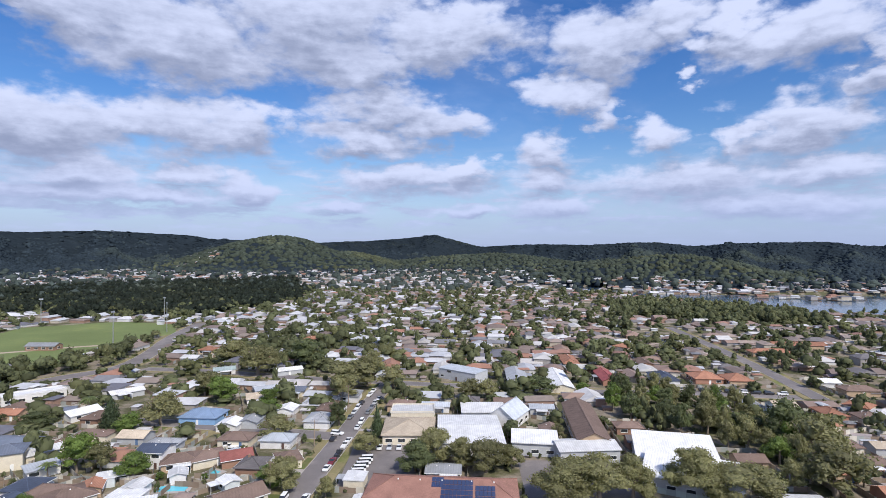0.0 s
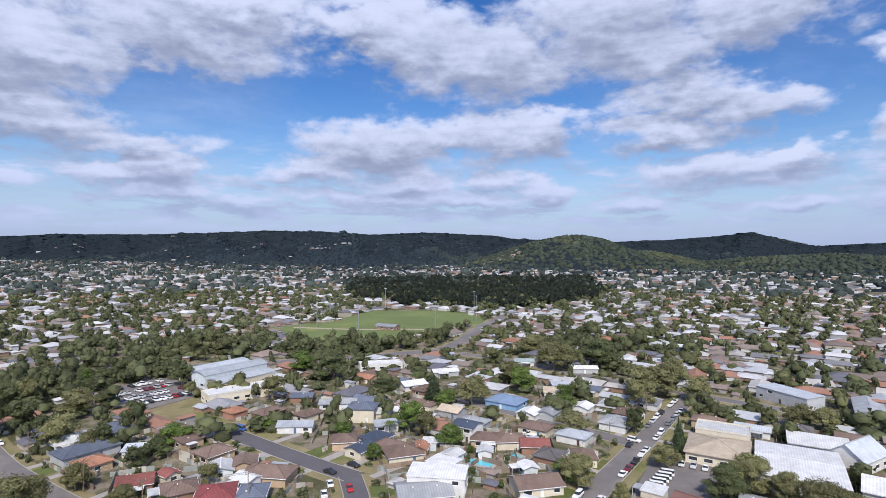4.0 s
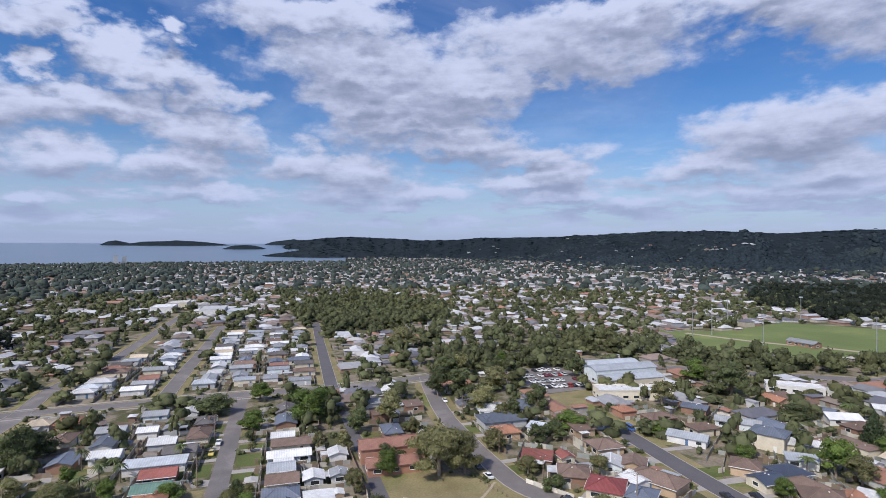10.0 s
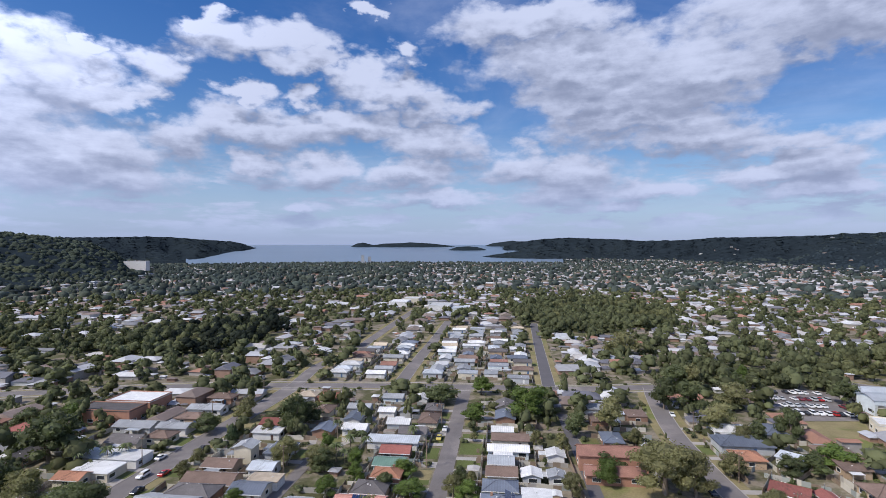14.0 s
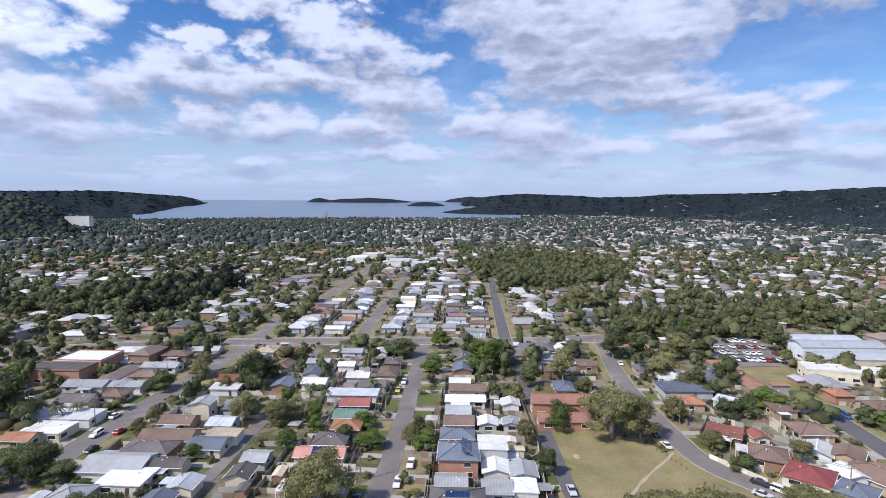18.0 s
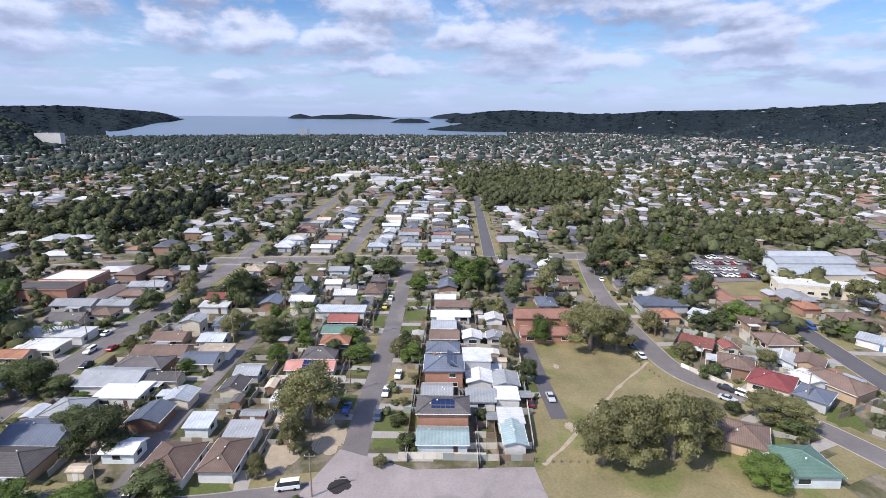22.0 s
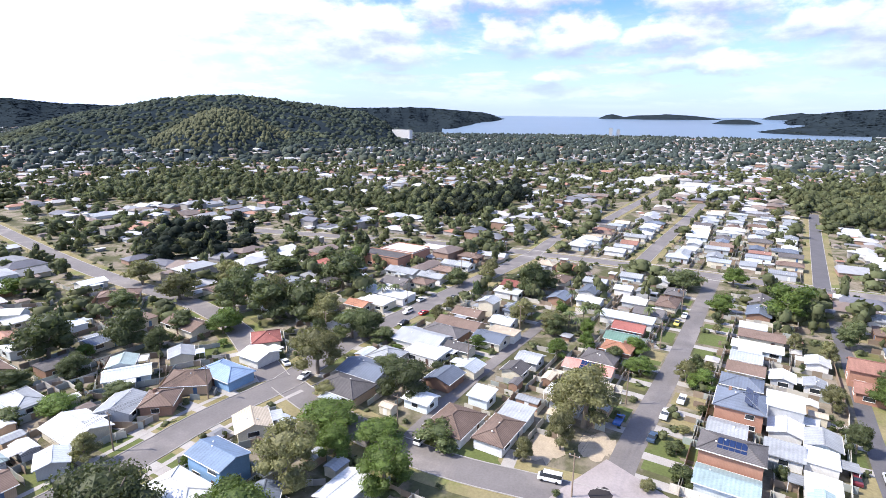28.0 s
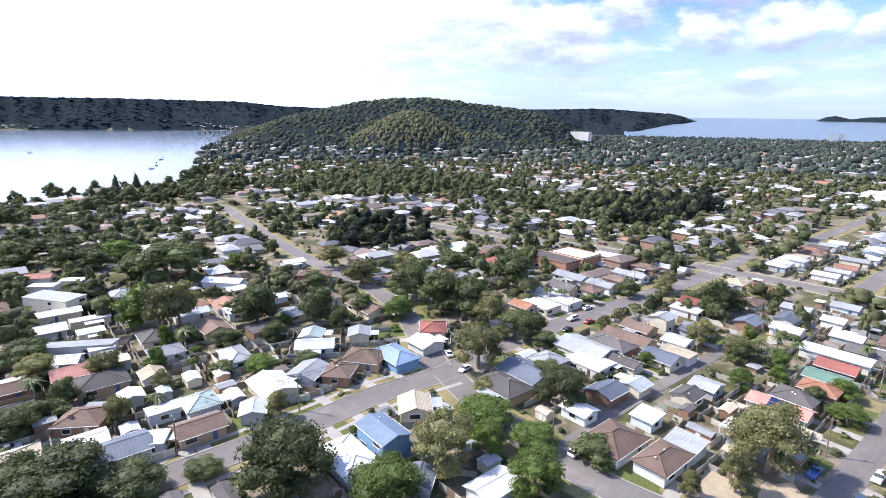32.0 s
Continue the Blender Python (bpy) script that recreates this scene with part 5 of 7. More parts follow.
house(-54.2, -83, 86, 14, 8.6, "white", "hip", 1, "white", cover="")
house(-69.6, -57.2, -4, 10.2, 6.6, "white", "gable", 1, "white", cover="")

# ---- larger buildings ----
def slab_building(name, x, y, turn, lx, ly, high, wall, roof, label, parapet=0.4, kind="flat", rise=1.5, rows=1):
    """A large plain building with walls, roof and rows of windows."""
    z = float(height(np.array([x]), np.array([y]))[0])
    ob = thing(name, pose(x, y, z, 0, 0, turn), label, "building")
    HOUSES.append((x, y, turn, lx, ly))
    wm, rm = WALL_MATS[wall], ROOF_MATS[roof]
    if kind == "flat":
        part("wall", box_mesh("wall", lx, ly, high + 0.1, wm), ob, pose(0, 0, -0.1))
        part("roof", box_mesh("roof", lx + 0.3, ly + 0.3, 0.3, rm, 0.04), ob, pose(0, 0, high))
        for s in (-1, 1):
            part("parapet", box_mesh("parapet", lx + 0.3, 0.25, parapet, wm), ob, pose(0, s * ly / 2, high + 0.3))
            part("parapet", box_mesh("parapet", 0.25, ly - 0.3, parapet, wm), ob, pose(s * lx / 2, 0, high + 0.3))
    elif kind == "gable":
        part("wall", prism("wall", [(-ly / 2, -0.1), (ly / 2, -0.1), (ly / 2, high), (0, high + rise), (-ly / 2, high)], lx, wm), ob)
        part("roof", prism("roof", gable_section(ly, rise, 0.5), lx + 1, rm), ob, pose(0, 0, high + 0.02))
        part("ridge_cap", box_mesh("ridge_cap", lx + 1, 0.5, 0.1, rm, 0.03), ob, pose(0, 0, high + rise + 0.18))
    elif kind == "hip":
        part("wall", box_mesh("wall", lx, ly, high + 0.1, wm), ob, pose(0, 0, -0.1))
        part("roof", hip_roof(lx, ly, rise, 0.7, rm), ob, pose(0, 0, high))
        part("ridge_cap", hip_caps(lx, ly, rise, 0.7, rm), ob, pose(0, 0, high + 0.02))
    elif kind == "arch":
        n = 10
        under = [(-ly / 2 * 1.04 + ly * 1.04 * k / n, rise * math.sin(math.pi * k / n)) for k in range(n + 1)]
        part("wall", prism("wall", [(-ly / 2, -high - 0.1)] + [(ly / 2, -high - 0.1)] + [(a * 0.96, b) for a, b in under[::-1]], lx, wm), ob, pose(0, 0, high))
        part("roof", prism("roof", under + [(a, b + 0.3) for a, b in under[::-1]], lx + 1.4, rm), ob, pose(0, 0, high + 0.02))
    else:
        part("wall", prism("wall", [(-ly / 2, -0.1), (ly / 2, -0.1), (ly / 2, high + rise), (-ly / 2, high)], lx, wm), ob)
        k = rise / ly
        part("roof", prism("roof", [(-ly / 2 - 0.6, -0.6 * k), (ly / 2 + 0.6, rise + 0.6 * k), (ly / 2 + 0.6, rise + 0.6 * k + 0.3), (-ly / 2 - 0.6, 0.3 - 0.6 * k)], lx + 1, rm), ob, pose(0, 0, high + 0.02))
    for level in range(rows):
        for side, span_, gap in ((0, lx, ly), (180, lx, ly), (90, ly, lx), (270, ly, lx)):
            n = int(span_ / 4.5)
            for k in range(n):
                frame_me, pane_me = WINDOWS[1]
                m = pose(0, 0, 0, 0, 0, side) @ pose((k + 0.5) / n * span_ - span_ / 2, -gap / 2 - 0.01, 1.0 + 3.1 * level)
                part("pane", pane_me, part("window", frame_me, ob, m))
    return ob


slab_building("community_club", -252, 190, 86, 34, 13, 5.2, "cream", "silver", "community club hall with pale curved metal roof", kind="arch", rise=1.6)
slab_building("community_club", -237.5, 188, 86, 36, 12, 6.2, "pale", "silver", "community club hall with high pale curved metal roof", kind="arch", rise=1.6)
slab_building("community_club", -224, 184, 86, 30, 12, 4.6, "cream", "silver", "community club wing with low pale curved metal roof", kind="arch", rise=1.3)
slab_building("club_annex", -206, 170, 70, 34, 11, 4.2, "cream", "white", "long cream annex with flat white roof")
slab_building("warehouse", -214, -145, 86, 24, 11, 5.6, "redbrick", "dark", "orange brick warehouse with flat dark roof")
slab_building("warehouse", -228.5, -142, 86, 20, 15, 5.8, "redbrick", "white", "brick warehouse with broad flat white roof")
slab_building("sports_hall", 11, 195, 0, 22, 30, 5.0, "white", "white", "large hall with very low white metal roof", kind="gable", rise=0.9)
slab_building("office", -11, 202, 0, 18, 20, 3.4, "cream", "tan", "cream office with tan hipped roof and arcade", kind="hip", rise=2.6)
slab_building("office", -10.5, 219, 0, 17, 11, 4.8, "cream", "white", "office with flat white roof")
home = slab_building("nursing_home", 1, 147.5, -5, 40, 14, 4.4, "redbrick", "rust", "long brick building with rust-brown tiled roof and solar panels", kind="hip", rise=3.0)
for first, across, down, top in ((0.5, 8, 4, 5.05), (9.6, 5, 3, 5.05), (-2.2, 3, 2, 2.6)):
    for k in range(across * down):
        yy = -top + 1.72 * (down - 1) / 2 - 1.72 * (k // across) + (0.86 if down % 2 == 0 else 0)
        part("solar_panel", PANEL, home, pose(first + (k % across) * 1.06, yy, 4.4 + 0.22 + (7.7 + yy) / 7.7 * 2.78 + 0.12, 19.9))
for u in (-12, -6, 0, 8, 14):
    part("roof_vent", VENT, home, pose(u, -1.2, 4.4 + 2.5))
slab_building("church", 28, 217, 60, 16, 11, 4.2, "white", "silver", "white church with a steep pale roof", kind="gable", rise=4.0)
slab_building("church_hall", 18, 222, 0, 17, 9, 3.8, "white", "white", "low white church hall", kind="skillion", rise=1.2)
slab_building("school", 33, 186, -8, 15, 9, 4.4, "grey", "white", "school block with white skillion roof", kind="skillion", rise=1.3)
slab_building("school", 49, 181, 5, 20, 11, 4.2, "grey", "white", "school block with white metal roof", kind="gable", rise=1.2)
slab_building("school_hall", 76, 174, -14, 24, 15, 4.5, "grey", "white", "school hall with broad tilted white roof", kind="skillion", rise=3.2)
slab_building("school_hall", 74, 157, -28, 26, 13, 4.2, "grey", "white", "school hall with broad tilted white roof", kind="skillion", rise=2.8)
slab_building("school_gymnasium", 55, 204, 84, 44, 11, 5.2, "tan", "brown", "long school gymnasium with brown gabled roof", kind="gable", rise=2.4)
slab_building("depot", -186, 249, 45, 24, 9, 3.4, "white", "white", "long low white depot with flat roof")
slab_building("pavilion", -270, 371, 0, 20, 8, 3.0, "brick", "grey", "sports pavilion with grey gabled roof", kind="gable", rise=1.6)
slab_building("townhouses", -175, 46, 86, 21, 8, 5.0, "redbrick", "rust", "row of brick townhouses with rust-brown tiled roof", kind="gable", rise=1.8, rows=1)
slab_building("townhouses", -164.5, 44, 86, 17, 7, 3.0, "redbrick", "rust", "row of brick townhouses with rust-brown tiled roof", kind="gable", rise=1.4)
slab_building("shop", -660, -82, -4, 30, 22, 6, "white", "white", "white shopping centre block", rows=0)
slab_building("shop", -690, -70, -4, 26, 20, 7, "cream", "white", "white shopping centre block", rows=0)
slab_building("shop", -620, -30, -4, 34, 24, 6, "white", "white", "white shopping centre block", rows=0)
slab_building("shop", -600, -8, -4, 22, 16, 5, "pale", "silver", "pale shop block with metal roof", rows=0)
slab_building("hotel", -math.sin(radians(122.1)) * 1450, math.cos(radians(122.1)) * 1450, 92, 52, 16, 22, "white", "white", "large white hotel block at the foot of a wooded hill", rows=0)
slab_building("tower_block", -math.sin(radians(101)) * 2480, math.cos(radians(101)) * 2480, 10, 18, 14, 40, "grey", "grey", "far grey apartment tower by the sea", rows=0)
slab_building("tower_block", -math.sin(radians(100.3)) * 2500, math.cos(radians(100.3)) * 2500, 10, 14, 14, 34, "grey", "grey", "far grey apartment tower by the sea", rows=0)

# ---- the nearer trees ----
tree("gum", -116.4, -23.5, 9.1, 16.3)
tree("gum", -104.8, -25.8, 3.6, 11.1)
tree("gum", -171.2, -47.2, 5.8, 8.3)
tree("leafy", -150.9, -40.0, 3.5, 7.2)
tree("dark", -201.9, -65.8, 5.7, 16.2)
tree("gum", -198.4, -74.0, 2.8, 7.5)
tree("cypress", -194.3, -86.2, 2.3, 6.0)
tree("gum", -215.9, -91.5, 5.0, 7.7)
tree("dark", -169.1, -135.2, 11.5, 18.5)
tree("gum", -107.3, -95.9, 8.1, 16.3)
tree("dark", -107.5, -67.7, 7.0, 12.5)
tree("dark", -116.7, -77.6, 4.8, 6.7)
tree("gum", -97.6, -84.8, 3.4, 5.1)
tree("dark", -132.7, -103.2, 6.5, 11.6)
tree("dark", -135.7, -98.2, 6.4, 9.6)
tree("bush", -93.1, -50.2, 5.5, 6.0)
tree("leafy", -87.4, -75.5, 6.9, 7.5)
tree("leafy", -87.7, -61.7, 5.8, 6.4)
tree("gum", -97.0, -31.6, 2.5, 6.1)
tree("bush", -89.5, -22.4, 1.2, 1.5)
tree("gum", -152.0, -4.1, 3.4, 7.9)
tree("leafy", -149.7, 0.2, 3.8, 6.2)
tree("bush", -105.3, -1.0, 3.2, 4.2)
tree("bush", -115.1, -3.1, 2.7, 3.3)
tree("gum", -152.7, 29.4, 3.5, 8.1)
tree("leafy", -222.3, 25.5, 9.5, 14.8)
tree("dark", -202.5, 40.1, 5.0, 10.2)
tree("gum", -207.9, 54.3, 6.9, 14.9)
tree("leafy", -260.4, 7.0, 5.5, 10.0)
tree("leafy", -218.8, 3.1, 5.8, 8.1)
tree("dark", -245.1, -12.0, 7.8, 10.1)
tree("cypress", -244.3, 21.2, 1.6, 7.7)
tree("leafy", -162.2, 41.3, 4.8, 7.8)
tree("gum", -156.2, 56.2, 10.1, 18.0)
tree("gum", -154.9, 64.4, 6.5, 13.6)
tree("gum", -98.0, 39.8, 6.4, 14.7)
tree("gum", -97.5, 47.0, 7.2, 16.1)
tree("gum", -98.8, 55.1, 7.4, 18.1)
tree("gum", -101.8, 62.5, 5.6, 13.3)
tree("gum", -111.4, 51.4, 6.4, 8.2)
tree("bush", -116.6, 79.0, 2.6, 3.3)
tree("gum", -147.6, 82.3, 4.2, 6.5)
tree("bush", -133.7, 83.7, 3.9, 5.1)
tree("gum", -112.9, 84.6, 5.6, 8.2)
tree("gum", -109.6, 88.7, 6.4, 7.8)
tree("bush", -104.8, 86.6, 3.9, 5.0)
tree("leafy", -90.1, 69.8, 5.4, 6.0)
tree("gum", -169.3, 81.0, 5.1, 9.1)
tree("dark", -169.1, 98.7, 4.7, 7.4)
tree("dark", -176.2, 110.2, 2.8, 6.2)
tree("gum", -208.1, 94.5, 7.3, 13.2)
tree("dark", -235.7, 94.6, 8.0, 14.6)
tree("dark", -240.0, 85.8, 6.7, 15.0)
tree("gum", -239.7, 115.4, 8.4, 12.4)
tree("dark", -194.3, 101.4, 4.7, 10.9)
tree("dark", -270.1, 103.0, 9.1, 13.6)
tree("gum", -99.7, -6.8, 1.9, 2.6)
tree("palm", -171.4, -124.3, 4.5, 8.2)
tree("palm", -166.4, -123.8, 3.9, 8.2)
tree("palm", -175.9, -43.1, 3.0, 7.4)
tree("palm", -173.0, -39.5, 2.4, 6.4)
tree("palm", -184.0, -34.7, 2.5, 6.7)
tree("dark", -41.6, -85.0, 9.0, 17.1)
tree("dark", -31.7, -99.9, 3.8, 4.6)
tree("dark", -11.0, -109.0, 10.6, 11.6)
tree("dark", -4.1, -114.4, 8.2, 9.0)
tree("dark", -19.0, -103.4, 7.0, 7.8)
tree("gum", -67.7, -69.0, 7.3, 14.7)
tree("leafy", -79.1, -67.3, 4.4, 8.8)
tree("leafy", -75.9, -52.4, 6.2, 10.5)
tree("leafy", -54.3, -69.7, 8.0, 8.8)
tree("gum", -49.6, -186.0, 8.3, 19.0)
tree("gum", -55.9, -185.9, 7.3, 18.8)
tree("leafy", -43.8, -189.7, 7.3, 17.7)
tree("dark", -75.9, -170.6, 8.6, 15.5)
tree("dark", -74.0, -152.6, 4.7, 7.3)
tree("dark", -92.8, -158.1, 7.0, 13.6)
tree("dark", -94.9, -147.0, 4.3, 8.7)
tree("leafy", -114.9, -142.9, 6.0, 7.5)
tree("dark", -133.2, -138.7, 10.4, 16.5)
tree("dark", -131.1, -155.9, 6.6, 14.2)
tree("gum", -130.5, -185.5, 8.4, 12.8)
tree("dark", -135.8, -120.9, 5.9, 8.5)
tree("dark", -12.8, -181.9, 6.9, 9.3)
tree("leafy", -100.9, -244.0, 6.2, 8.5)
tree("dark", -70.1, -242.1, 14.6, 19.0)
tree("dark", -60.9, -256.9, 8.3, 12.4)
tree("dark", -75.6, -209.7, 3.6, 5.2)
tree("cypress", -86.3, -181.9, 1.7, 13.2)
tree("bush", -41.9, -125.0, 3.4, 3.7)
tree("dark", -9.8, -145.0, 4.5, 6.2)
tree("palm", -11.9, -158.8, 4.0, 7.1)
tree("palm", -32.6, -132.3, 2.7, 5.7)
tree("palm", -170.5, -117.0, 2.8, 7.3)
tree("palm", -174.3, -113.2, 2.8, 6.7)
tree("palm", -196.8, -47.6, 2.4, 8.5)
tree("palm", -188.1, -41.0, 2.6, 5.8)
tree("palm", -191.5, -37.9, 2.6, 5.9)
tree("palm", -195.1, -19.5, 2.6, 7.0)
tree("leafy", -151.1, -15.9, 5.1, 5.6)
tree("leafy", -165.2, -19.6, 4.1, 5.4)
tree("dark", -154.2, -24.1, 3.0, 6.4)
tree("palm", -51.2, -167.0, 3.8, 6.9)
tree("bush", -52.2, -141.6, 4.2, 4.6)
tree("bush", -14.3, -145.7, 4.9, 5.4)
tree("leafy", -112.5, 168.6, 6.0, 13.1)
tree("gum", -105.8, 169.5, 4.8, 9.9)
tree("leafy", -92.8, 164.7, 5.6, 9.0)
tree("gum", -109.8, 214.0, 10.2, 14.5)
tree("leafy", -98.2, 245.6, 6.9, 11.3)
tree("cypress", -125.7, 208.3, 3.6, 12.4)
tree("gum", -45.6, 268.8, 14.3, 15.7)
tree("gum", -36.4, 288.4, 9.1, 16.8)
tree("leafy", -71.4, 226.4, 5.0, 7.8)
tree("dark", -77.2, 320.7, 12.0, 19.0)
tree("gum", -60.4, 200.2, 7.8, 8.6)
tree("leafy", -47.9, 161.4, 6.5, 7.1)
tree("cypress", -22.8, 199.6, 2.4, 11.8)
tree("gum", -24.6, 184.8, 6.1, 7.7)
tree("gum", -23.1, 269.1, 8.5, 12.6)
tree("gum", -100.1, 299.0, 13.1, 19.0)
tree("gum", -354.6, 101.2, 14.3, 18.9)
tree("dark", -200.8, 116.7, 4.9, 14.1)
tree("leafy", -177.4, 117.5, 6.8, 7.6)
tree("gum", -189.8, 172.7, 6.7, 12.3)
tree("dark", -249.3, 168.7, 6.3, 11.6)
tree("dark", -193.5, 217.0, 9.1, 16.8)
tree("leafy", -217.0, 219.1, 8.0, 13.2)
tree("bush", -172.4, 44.3, 5.8, 6.4)
tree("leafy", -162.0, 144.3, 4.6, 5.1)
tree("bush", -171.5, 106.4, 5.4, 7.0)
tree("gum", -194.9, 96.6, 4.6, 8.4)
tree("gum", -124.6, 328.6, 10.9, 16.6)
tree("gum", -110.2, 255.0, 7.3, 13.3)
tree("palm", -118.1, 164.0, 3.3, 5.9)
tree("palm", -148.4, 229.8, 4.3, 7.9)
tree("dark", -40.8, -311.8, 13.1, 14.4)
tree("dark", -51.3, -288.3, 9.2, 10.6)
tree("leafy", -63.1, -298.7, 9.5, 11.1)
tree("dark", -23.7, -314.1, 9.8, 14.8)
tree("dark", -90.3, -268.6, 8.9, 11.8)
tree("dark", -111.0, -190.2, 5.9, 9.4)
tree("gum", -135.7, -215.9, 8.0, 11.9)
tree("dark", -34.4, -238.0, 6.4, 7.0)
tree("dark", -17.3, -254.3, 5.4, 9.8)
tree("dark", -60.2, -158.9, 5.6, 6.2)
tree("dark", -52.6, -171.2, 4.9, 5.6)
tree("leafy", -60.7, -136.8, 5.0, 5.5)
tree("dark", -72.5, -130.9, 4.2, 4.6)
tree("dark", -12.4, -214.6, 5.7, 9.2)
tree("gum", -150.6, -179.1, 7.4, 13.5)
tree("dark", -109.3, -155.8, 5.1, 8.2)
tree("dark", -178.7, -176.6, 7.9, 9.0)
tree("dark", -202.3, -170.0, 6.9, 9.8)
tree("gum", -172.1, -58.4, 5.4, 9.8)
tree("dark", -167.6, -45.2, 3.8, 7.8)
tree("dark", -209.2, -67.6, 6.4, 12.9)
tree("dark", -212.5, -63.7, 5.9, 10.7)
tree("gum", -221.4, -91.7, 5.1, 9.2)
tree("dark", -201.5, -99.3, 5.4, 8.5)
tree("leafy", -145.5, -64.4, 3.5, 4.4)
tree("dark", -123.1, -66.2, 3.2, 3.9)
tree("dark", -133.6, -92.3, 4.0, 6.2)
tree("cypress", -123.3, 203.4, 3.8, 13.4)
tree("leafy", -116.3, 202.3, 6.2, 8.7)
tree("leafy", -103.5, 256.5, 7.2, 10.3)
tree("leafy", -75.0, 240.3, 5.3, 8.3)
tree("gum", -45.2, 156.5, 6.3, 10.3)
tree("gum", -44.0, 244.8, 7.9, 14.3)
tree("gum", -36.5, 275.0, 7.3, 16.3)
tree("dark", -39.3, 212.7, 4.6, 10.8)
tree("dark", -7.3, 169.3, 6.5, 9.7)
tree("gum", -1.2, 177.4, 6.8, 12.2)
tree("gum", 7.8, 172.3, 5.7, 10.2)
tree("gum", 14.8, 168.7, 7.4, 12.3)
tree("gum", 23.1, 171.8, 4.7, 8.5)
tree("gum", 34.5, 147.1, 9.3, 12.9)
tree("gum", 44.4, 149.1, 10.4, 14.8)
tree("gum", 54.1, 150.2, 7.1, 13.6)
tree("gum", 72.4, 152.1, 10.2, 14.2)
tree("gum", 82.9, 147.9, 11.2, 12.3)
tree("gum", 21.8, 250.6, 5.3, 11.0)
tree("gum", 14.0, 250.6, 6.6, 10.7)
tree("dark", 48.5, 259.9, 8.3, 9.5)
tree("dark", -155.3, 211.0, 6.9, 7.6)
tree("gum", 112.5, 152.0, 11.3, 15.9)
tree("gum", 122.9, 176.2, 11.5, 18.3)
tree("dark", 125.0, 190.7, 9.7, 17.6)
tree("leafy", 69.0, 260.1, 3.5, 6.5)
tree("dark", -6.0, -141.0, 5.0, 9.0)
tree("gum", -13.6, -169.4, 5.5, 9.0)
tree("dark", -3.5, -118.0, 5.0, 10.5)
tree("dark", -17.0, -150.0, 4.0, 8.0)
tree("gum", -28.0, -160.0, 5.0, 9.5)
tree("dark", -139.1, -160.0, 7.5, 17.0)
tree("gum", -136.7, -139.2, 8.5, 18.0)
tree("dark", -136.5, -127.1, 8.5, 17.0)
tree("gum", -136.0, -116.3, 6.5, 13.0)
tree("leafy", -118.4, -143.4, 5.5, 9.0)
tree("leafy", -209.0, -157.3, 5.5, 10.0)
tree("leafy", -182.2, -142.9, 6.0, 11.0)
tree("dark", -41.7, -290.5, 8.0, 13.0)
tree("dark", -65.1, -312.4, 9.0, 14.0)
# tall trees along the bay shore
tree("dark", -76.2, -557.9, 6.3, 15.0)
tree("dark", -80.2, -546.2, 5.5, 13.0)
tree("dark", -112.8, -574.4, 5.9, 14.0)
tree("cypress", -127.1, -563.2, 4.8, 17.0)
tree("cypress", -147.9, -577.7, 4.5, 16.0)
tree("dark", -154.4, -567.2, 4.2, 10.0)
tree("dark", -51.0, -538.3, 5.0, 12.0)
tree("dark", -179.9, -586.7, 5.0, 12.0)
tree("dark", -206.9, -616.8, 6.7, 16.0)
tree("dark", -225.2, -631.0, 7.6, 18.0)
tree("dark", -245.7, -661.7, 7.1, 17.0)
tree("dark", -245.4, -630.6, 7.6, 18.0)

# ---- the rest of the suburb ----
GROVES = {
    "reserve": [(69, 223), (86, 262), (113, 266), (115, 231), (128, 236), (129, 209), (126, 186), (118, 155), (108, 151), (96, 151), (100, 171), (101, 191), (76, 212)],
    "wood_east": [(-461, 51), (-638, 51), (-742, 114), (-740, 156), (-630, 230), (-472, 178), (-444, 91)],
    "club_trees": [(-253, 99), (-322, 129), (-301, 149), (-280, 140), (-234, 128), (-216, 105)],
    "road_trees": [(-333, 160), (-409, 180), (-376, 249), (-312, 272), (-270, 240), (-300, 210)],
    "oval_front": [(-250, 228), (-291, 280), (-240, 306), (-215, 364), (-199, 379), (-195, 310), (-217, 260)],
    "oval_wood": [(-373, 516), (-594, 919), (-316, 1187), (-174, 696), (-244, 556)],
    "dark_wood": [(-383, -237), (-460, -275), (-457, -214), (-569, -197), (-454, -152), (-360, -157), (-335, -191)],
    "mid_wood": [(-322.4, 111.2), (-334.7, 167.0), (-319.5, 209.9), (-274.0, 184.5), (-268.2, 135.3), (-284.2, 103.3)],
    "grove_north": [(-157, -249), (-207, -319), (-255, -278), (-207, -225), (-170, -221)],
    "grove_far": [(-370, -356), (-399, -285), (-521, -210), (-417, -158), (-333, -199)],
    "hillfoot": [(-236, -514), (-452, -622), (-471, -360), (-404, -328), (-280, -412)],
    "south_trees": [(-131, 333), (-123, 459), (-34, 417), (-20, 334), (-68, 301)],
    "south_wood": [(-470, 560), (-700, 817), (-509, 1092), (-200, 900), (-190, 700), (-270, 580)],
    "west_shore": [(177, 558), (239, 706), (352, 641), (384, 552), (365, 481), (273, 497)],
    "bay_trees": [(-66, -491), (-108, -532), (-197, -573), (-264, -588), (-227, -521), (-126, -485), (-63, -453)],
}
rng = np.random.default_rng(21)
U = np.array([-0.9976, 0.0698])
V = np.array([0.0698, 0.9976])


def in_view(x, y, margin=6):
    yaw = np.degrees(np.arctan2(-x, y))
    yaw = np.where(yaw < -100, yaw + 360, yaw)
    return (yaw > -40 - margin) & (yaw < 176 + margin)


